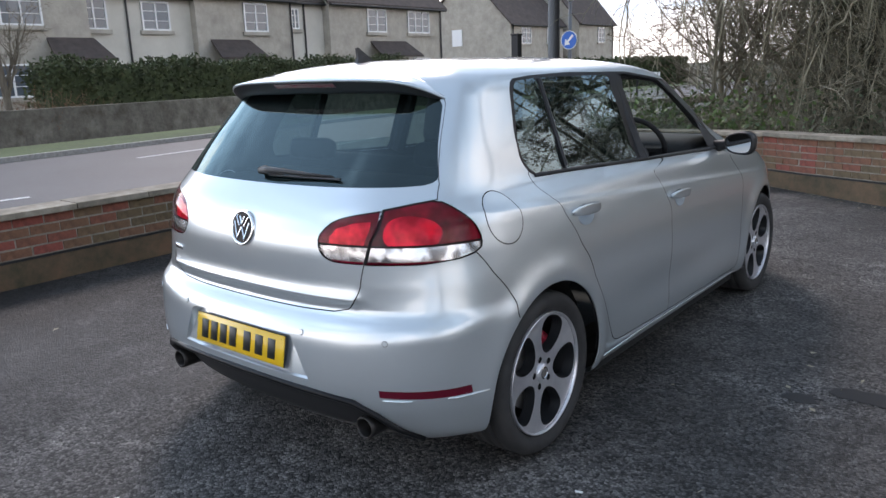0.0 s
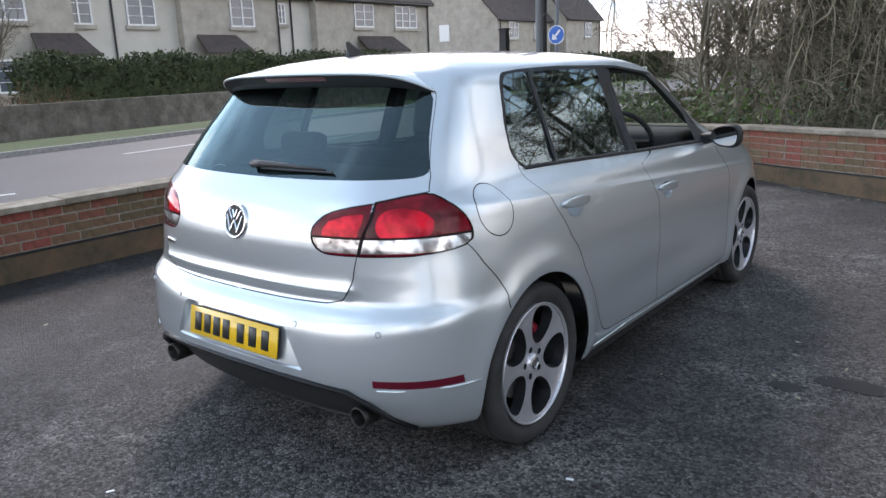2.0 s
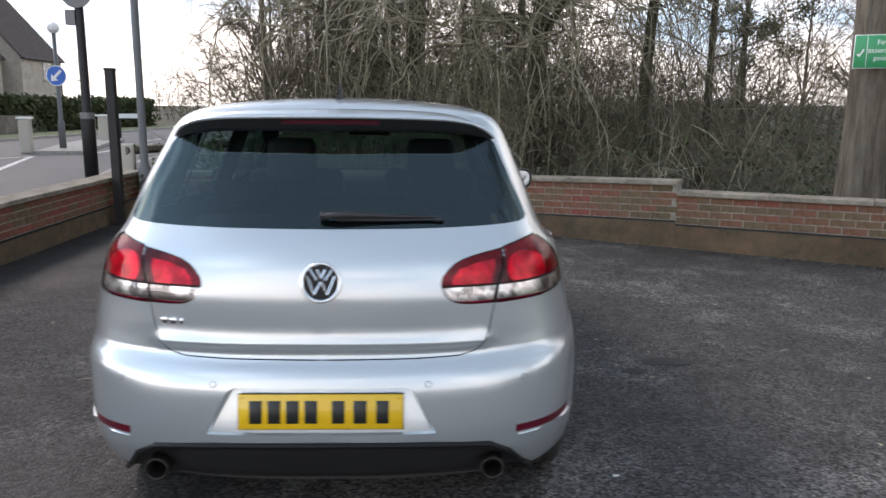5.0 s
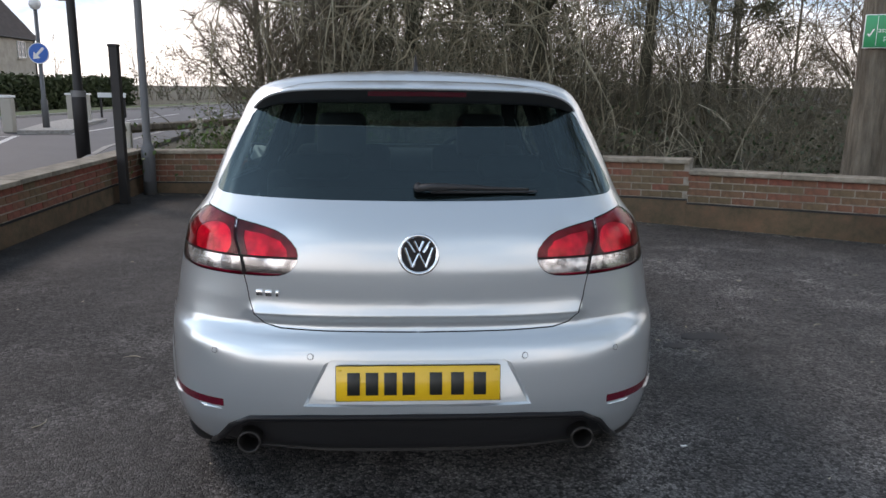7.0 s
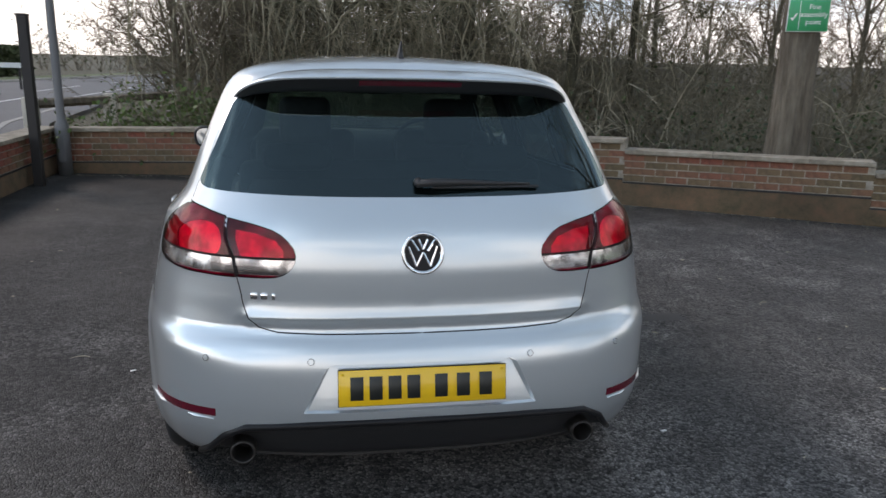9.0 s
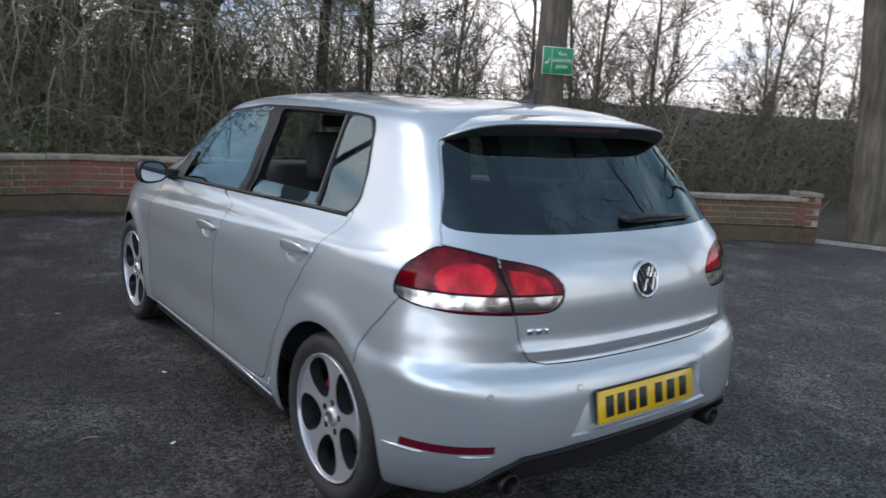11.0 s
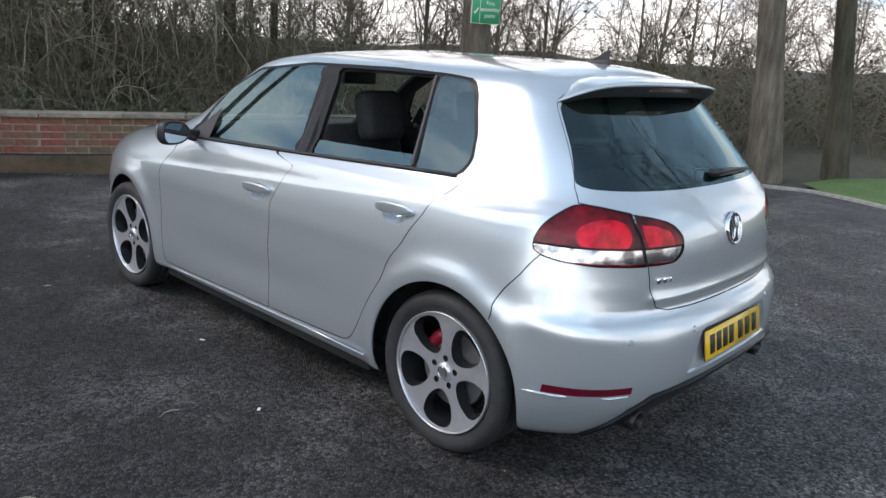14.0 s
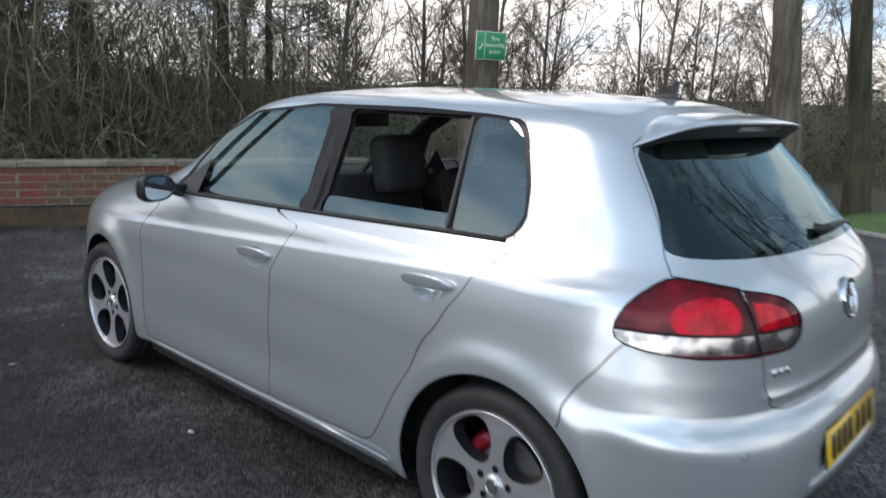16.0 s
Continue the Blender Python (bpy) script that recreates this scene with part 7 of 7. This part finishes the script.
# low wooded hill on the skyline
hv, hf = [], []
n = 60
for k in range(n + 1):
    a = radians(12 + 100 * k / n)
    for d, z in ((48, -0.5), (80, 1.2), (150, 2.3 + 0.6 * math.sin(k * 0.35) + 0.4 * math.sin(k * 1.3)), (320, 3.0)):
        hv.append((d * math.sin(a), d * math.cos(a), z))
for k in range(n):
    for j in range(3):
        hf.append((k * 4 + j, (k + 1) * 4 + j, (k + 1) * 4 + j + 1, k * 4 + j + 1))
M_HILL = material("far_woodland", (0.07, 0.065, 0.05), 1.0)
noise_color(M_HILL, [(0.3, (0.022, 0.018, 0.012)), (0.6, (0.036, 0.030, 0.020)), (0.8, (0.055, 0.045, 0.030))], 0.3, 8, 0.7)
ob = mesh_ob("hill", hv, hf, M_HILL, smooth=True)
tagged(ob, "low brown wooded hill on the skyline", "hill", kind="structure")

# ---------------------------------------------------------------- street furniture
def street(name, label, category, x, y):
    e = empty(name, (x, y, 0))
    tagged(e, label, category)
    return e


lp = street("lamp_post", "slim grey steel post in the wall corner", "post", -3.38, 7.12)
v, f = lathe([(0.0, 0.0), (0.085, 0.0), (0.085, 0.62), (0.062, 0.66), (0.050, 0.72), (0.045, 4.5), (0.04, 6.2), (0.0, 6.2)], 16, "z")
mesh_ob("column", v, f, M_POSTGREY, lp, "", smooth=True)
box_ob("access_door", (-0.04, -0.089, 0.18, 0.04, -0.080, 0.50), M_POSTGREY, lp)
bp = street("square_post", "dark square timber post against the wall", "post", -3.42, 6.30)
box_ob("post_body", (-0.05, -0.05, -0.02, 0.05, 0.05, 1.86), M_POSTBLACK, bp, "", 0.006)
box_ob("post_cap", (-0.058, -0.058, 1.86, 0.058, 0.058, 1.89), M_POSTBLACK, bp, "", 0.008)
sp = street("sign_column", "black lamp column with the grey back of a round sign", "lamp column", -6.25, 12.1)
v, f = lathe([(0.0, 0.0), (0.13, 0.0), (0.13, 1.15), (0.115, 1.2), (0.085, 1.28), (0.075, 4.2), (0.06, 7.5), (0.0, 7.5)], 16, "z")
mesh_ob("column", v, f, M_POSTBLACK, sp, "", smooth=True)
v, f = lathe([(0.0, 0.0), (0.29, 0.0), (0.30, 0.01), (0.30, 0.02), (0.0, 0.02)], 32, "y")
o = mesh_ob("round_sign", [(x, yy - 0.11, z + 3.55) for x, yy, z in v], f, M_SIGNGREY, sp, "grey back of a round sign")
box_ob("sign_box", (-0.24, -0.08, 2.95, -0.06, 0.08, 3.22), M_SIGNGREY, sp)
arm = [(0, 0, 7.4), (-0.25, 0, 7.9), (-0.8, 0, 8.15), (-1.3, 0, 8.2)]
mesh_ob("lamp_arm", *tube(arm, 0.045, 8), M_POSTBLACK, sp, "", smooth=True)
rounded("lamp_head", (0.62, 0.26, 0.14), M_POSTGREY, sp, "grey lamp head", (-1.6, 0, 8.2), (0, 0, 0), 0.4)
band, bf = lathe([(0.134, 1.18), (0.134, 1.30)], 16, "z")
mesh_ob("pale_band", band, bf, M_SIGNGREY, sp)

isl = ribbon("traffic_island", [(-10.3, 19.4), (-10.9, 21.5), (-11.6, 24.0), (-12.2, 27.2)], -0.7, 0.7, -0.02, 0.10, M_KERB, "kerbed traffic island in the road", "traffic island")
bs = street("arrow_sign", "blue round sign with a white arrow on a pale post", "road sign", -10.9, 20.9)
v, f = lathe([(0.0, 0.0), (0.10, 0.0), (0.10, 0.9), (0.065, 0.98), (0.055, 3.6), (0.0, 3.6)], 12, "z")
mesh_ob("post", v, f, M_POSTGREY, bs, "", smooth=True)
bm = bmesh.new()
bmesh.ops.create_uvsphere(bm, u_segments=16, v_segments=10, radius=0.17)
bmesh.ops.translate(bm, vec=(0, 0, 3.72), verts=bm.verts)
part("globe", bm, M_WHITE, bs, "pale round globe", True)
v, f = lathe([(0.0, 0.02), (0.30, 0.02), (0.30, 0.0), (0.0, 0.0)], 32, "y")
disc = mesh_ob("blue_disc", [(x + 0.02, -0.08 - y, z + 2.30) for x, y, z in v], f, M_BLUE, bs, "blue disc")
v, f = lathe([(0.285, 0.022), (0.31, 0.022), (0.31, 0.0)], 32, "y")
mesh_ob("white_rim", [(x + 0.02, -0.08 - y, z + 2.30) for x, y, z in v], f, M_SIGNWHITE, disc)
arrow = [(0.14, 0.17), (0.18, 0.13), (-0.02, -0.07), (0.05, -0.14), (-0.17, -0.17), (-0.14, 0.05), (-0.07, -0.02), (0.10, 0.17)]
mesh_ob("white_arrow", [(x + 0.02, -0.106, z + 2.30) for x, z in arrow], [tuple(range(len(arrow)))], M_SIGNWHITE, disc, "white slanted arrow")
for x, y in ((-11.5, 19.9), (-11.9, 26.4), (-12.6, 26.9)):
    b = street("bollard", "squat pale traffic-island bollard", "bollard", x, y)
    bm = bmesh.new()
    box(bm, -0.16, -0.12, 0.0, 0.16, 0.12, 1.0, 0.04)
    part("bollard_body", bm, M_BOLLARD, b)
    box_ob("bollard_cap", (-0.19, -0.15, 1.0, 0.19, 0.15, 1.07), M_SIGNWHITE, b, "", 0.02)
nb = street("street_name_board", "low white street name board on two legs", "sign", -12.6, 31)
box_ob("board", (-0.6, -0.02, 0.85, 0.6, 0.02, 1.05), M_SIGNWHITE, nb)
for x in (-0.5, 0.5):
    box_ob("leg", (x - 0.04, 0.02, -0.03, x + 0.04, 0.08, 1.0), M_POSTBLACK, nb)
fp = street("timber_barrier", "weathered timber roadside barrier with pale peeling posts", "fence", -4.55, 9.6)
for dx, dy in ((0, 0), (0.75, 1.6), (1.5, 3.2)):
    rounded("barrier_post", (0.22, 0.20, 0.85), M_BOLLARD, fp, "", (dx, dy, 0.40), (0, 0, 10), 0.15)
mesh_ob("barrier_rail", *tube([(0, -0.1, 0.72), (0.75, 1.6, 0.72), (1.6, 3.4, 0.74)], 0.075, 6), M_BARK, fp)

# green assembly-point sign on the tree
gs = empty("assembly_sign", (4.86, 4.90, 2.06))
gs.matrix_world = pose(4.785, 4.90, 2.065, 0, 0, -24)
tagged(gs, "green and white fire assembly point sign on the tree", "sign")
rounded("sign_board", (0.42, 0.012, 0.34), M_SIGNWHITE, gs, "", (0.21, 0, 0), (0, 0, 0), 0.3, 1)
rounded("sign_field", (0.405, 0.006, 0.325), M_GREEN, gs, "green sign field", (0.21, -0.007, 0), (0, 0, 0), 0.3, 1)
tick = [(0.03, -0.03), (0.055, -0.055), (0.10, 0.02), (0.085, 0.025), (0.055, -0.03), (0.04, -0.018)]
mesh_ob("tick", [(x, -0.0125, z) for x, z in tick], [tuple(range(len(tick)))], M_SIGNWHITE, gs)
box_ob("divider", (0.118, -0.012, -0.15, 0.123, -0.0105, 0.15), M_SIGNWHITE, gs)
for word, z in (("Fire", 0.065), ("assembly", -0.012), ("point", -0.09)):
    cu = bpy.data.curves.new("sign_word", "FONT")
    cu.body, cu.size, cu.align_x = word, 0.075, "CENTER"
    cu.extrude = 0.0006
    cu.materials.append(M_SIGNWHITE)
    o = new("sign_word", cu)
    o.parent = gs
    o.matrix_basis = pose(0.265, -0.0125, z, 90, 0, 0)

# leaves and grit on the yard
RNG = np.random.default_rng(91)
lp_ = np.concatenate([np.stack([RNG.uniform(-3.4, 0.2, 260), 7.15 - 0.12 * RNG.uniform(-3.4, 0.2, 260) * 0 - np.abs(RNG.normal(0, 0.10, 260)), np.full(260, 0.006)], 1)])
lp_[:, 1] -= 0.10 * (lp_[:, 0] + 3.4)
t_ = RNG.uniform(0, 1, 300)
l2 = np.stack([0.2 + 7.0 * t_, 6.5 - 4.15 * t_ - np.abs(RNG.normal(0, 0.10, 300)), np.full(300, 0.006)], 1)
l3 = np.stack([RNG.uniform(-3.0, 5.0, 90), RNG.uniform(-2.5, 5.0, 90), np.full(90, 0.005)], 1)
pts = np.concatenate([lp_, l2, l3])
fl = leaves(pts, 0.022, 0.0)
fl[0][:, 2] = np.abs(fl[0][:, 2] - 0.005) * 0.35 + 0.004
ob = np_mesh("fallen_leaves", [fl], M_TWIGPALE, None, "", False)
tagged(ob, "small dry leaves and grit scattered on the tarmac", "leaves", kind="stuff")
M_STAIN = material("oil_stain", (0.010, 0.010, 0.011), 0.5)
for x, y, w, d in ((1.76, 1.18, 0.15, 0.075), (1.52, 1.02, 0.07, 0.05)):
    rnd = random.Random(int(x * 100))
    rim = [(x + w * math.copysign(abs(math.cos(a)) ** 0.7, math.cos(a)) * rnd.uniform(0.8, 1.1), y + d * math.copysign(abs(math.sin(a)) ** 0.7, math.sin(a)) * rnd.uniform(0.75, 1.1), 0.003) for a in [2 * math.pi * k / 22 for k in range(22)]]
    o = mesh_ob("oil_stain", rim, [tuple(range(22))], M_STAIN)
    tagged(o, "small dark oil stain on the tarmac", "stain", kind="structure")
for x, y, a in ((1.11, -0.2, 20), (-0.2, -1.2, 70), (-0.99, 1.52, 110), (-1.2, 0.70, 40)):
    sc = rounded("paper_scrap", (0.028, 0.012, 0.003), M_SIGNWHITE, None, "", (x, y, 0.0035), (0, 4, a), 0.3, 1)
    tagged(sc, "tiny pale scrap lying on the tarmac", "scrap", "scraps on the tarmac")
for k, (x, y, a) in enumerate(((-1.62, 0.05, 20), (-1.45, 0.9, 130), (-2.1, 0.6, 75), (1.9, -0.6, 50), (2.6, 1.4, 160))):
    pts = [(x + 0.03 * i * math.cos(radians(a + 18 * i)), y + 0.03 * i * math.sin(radians(a + 18 * i)), 0.004) for i in range(4)]
    tw = mesh_ob("twig", *tube(pts, [0.002, 0.0025, 0.002, 0.001], 5), M_TWIGPALE)
    tagged(tw, "small pale broken twig on the tarmac", "twig", "twigs on the tarmac")
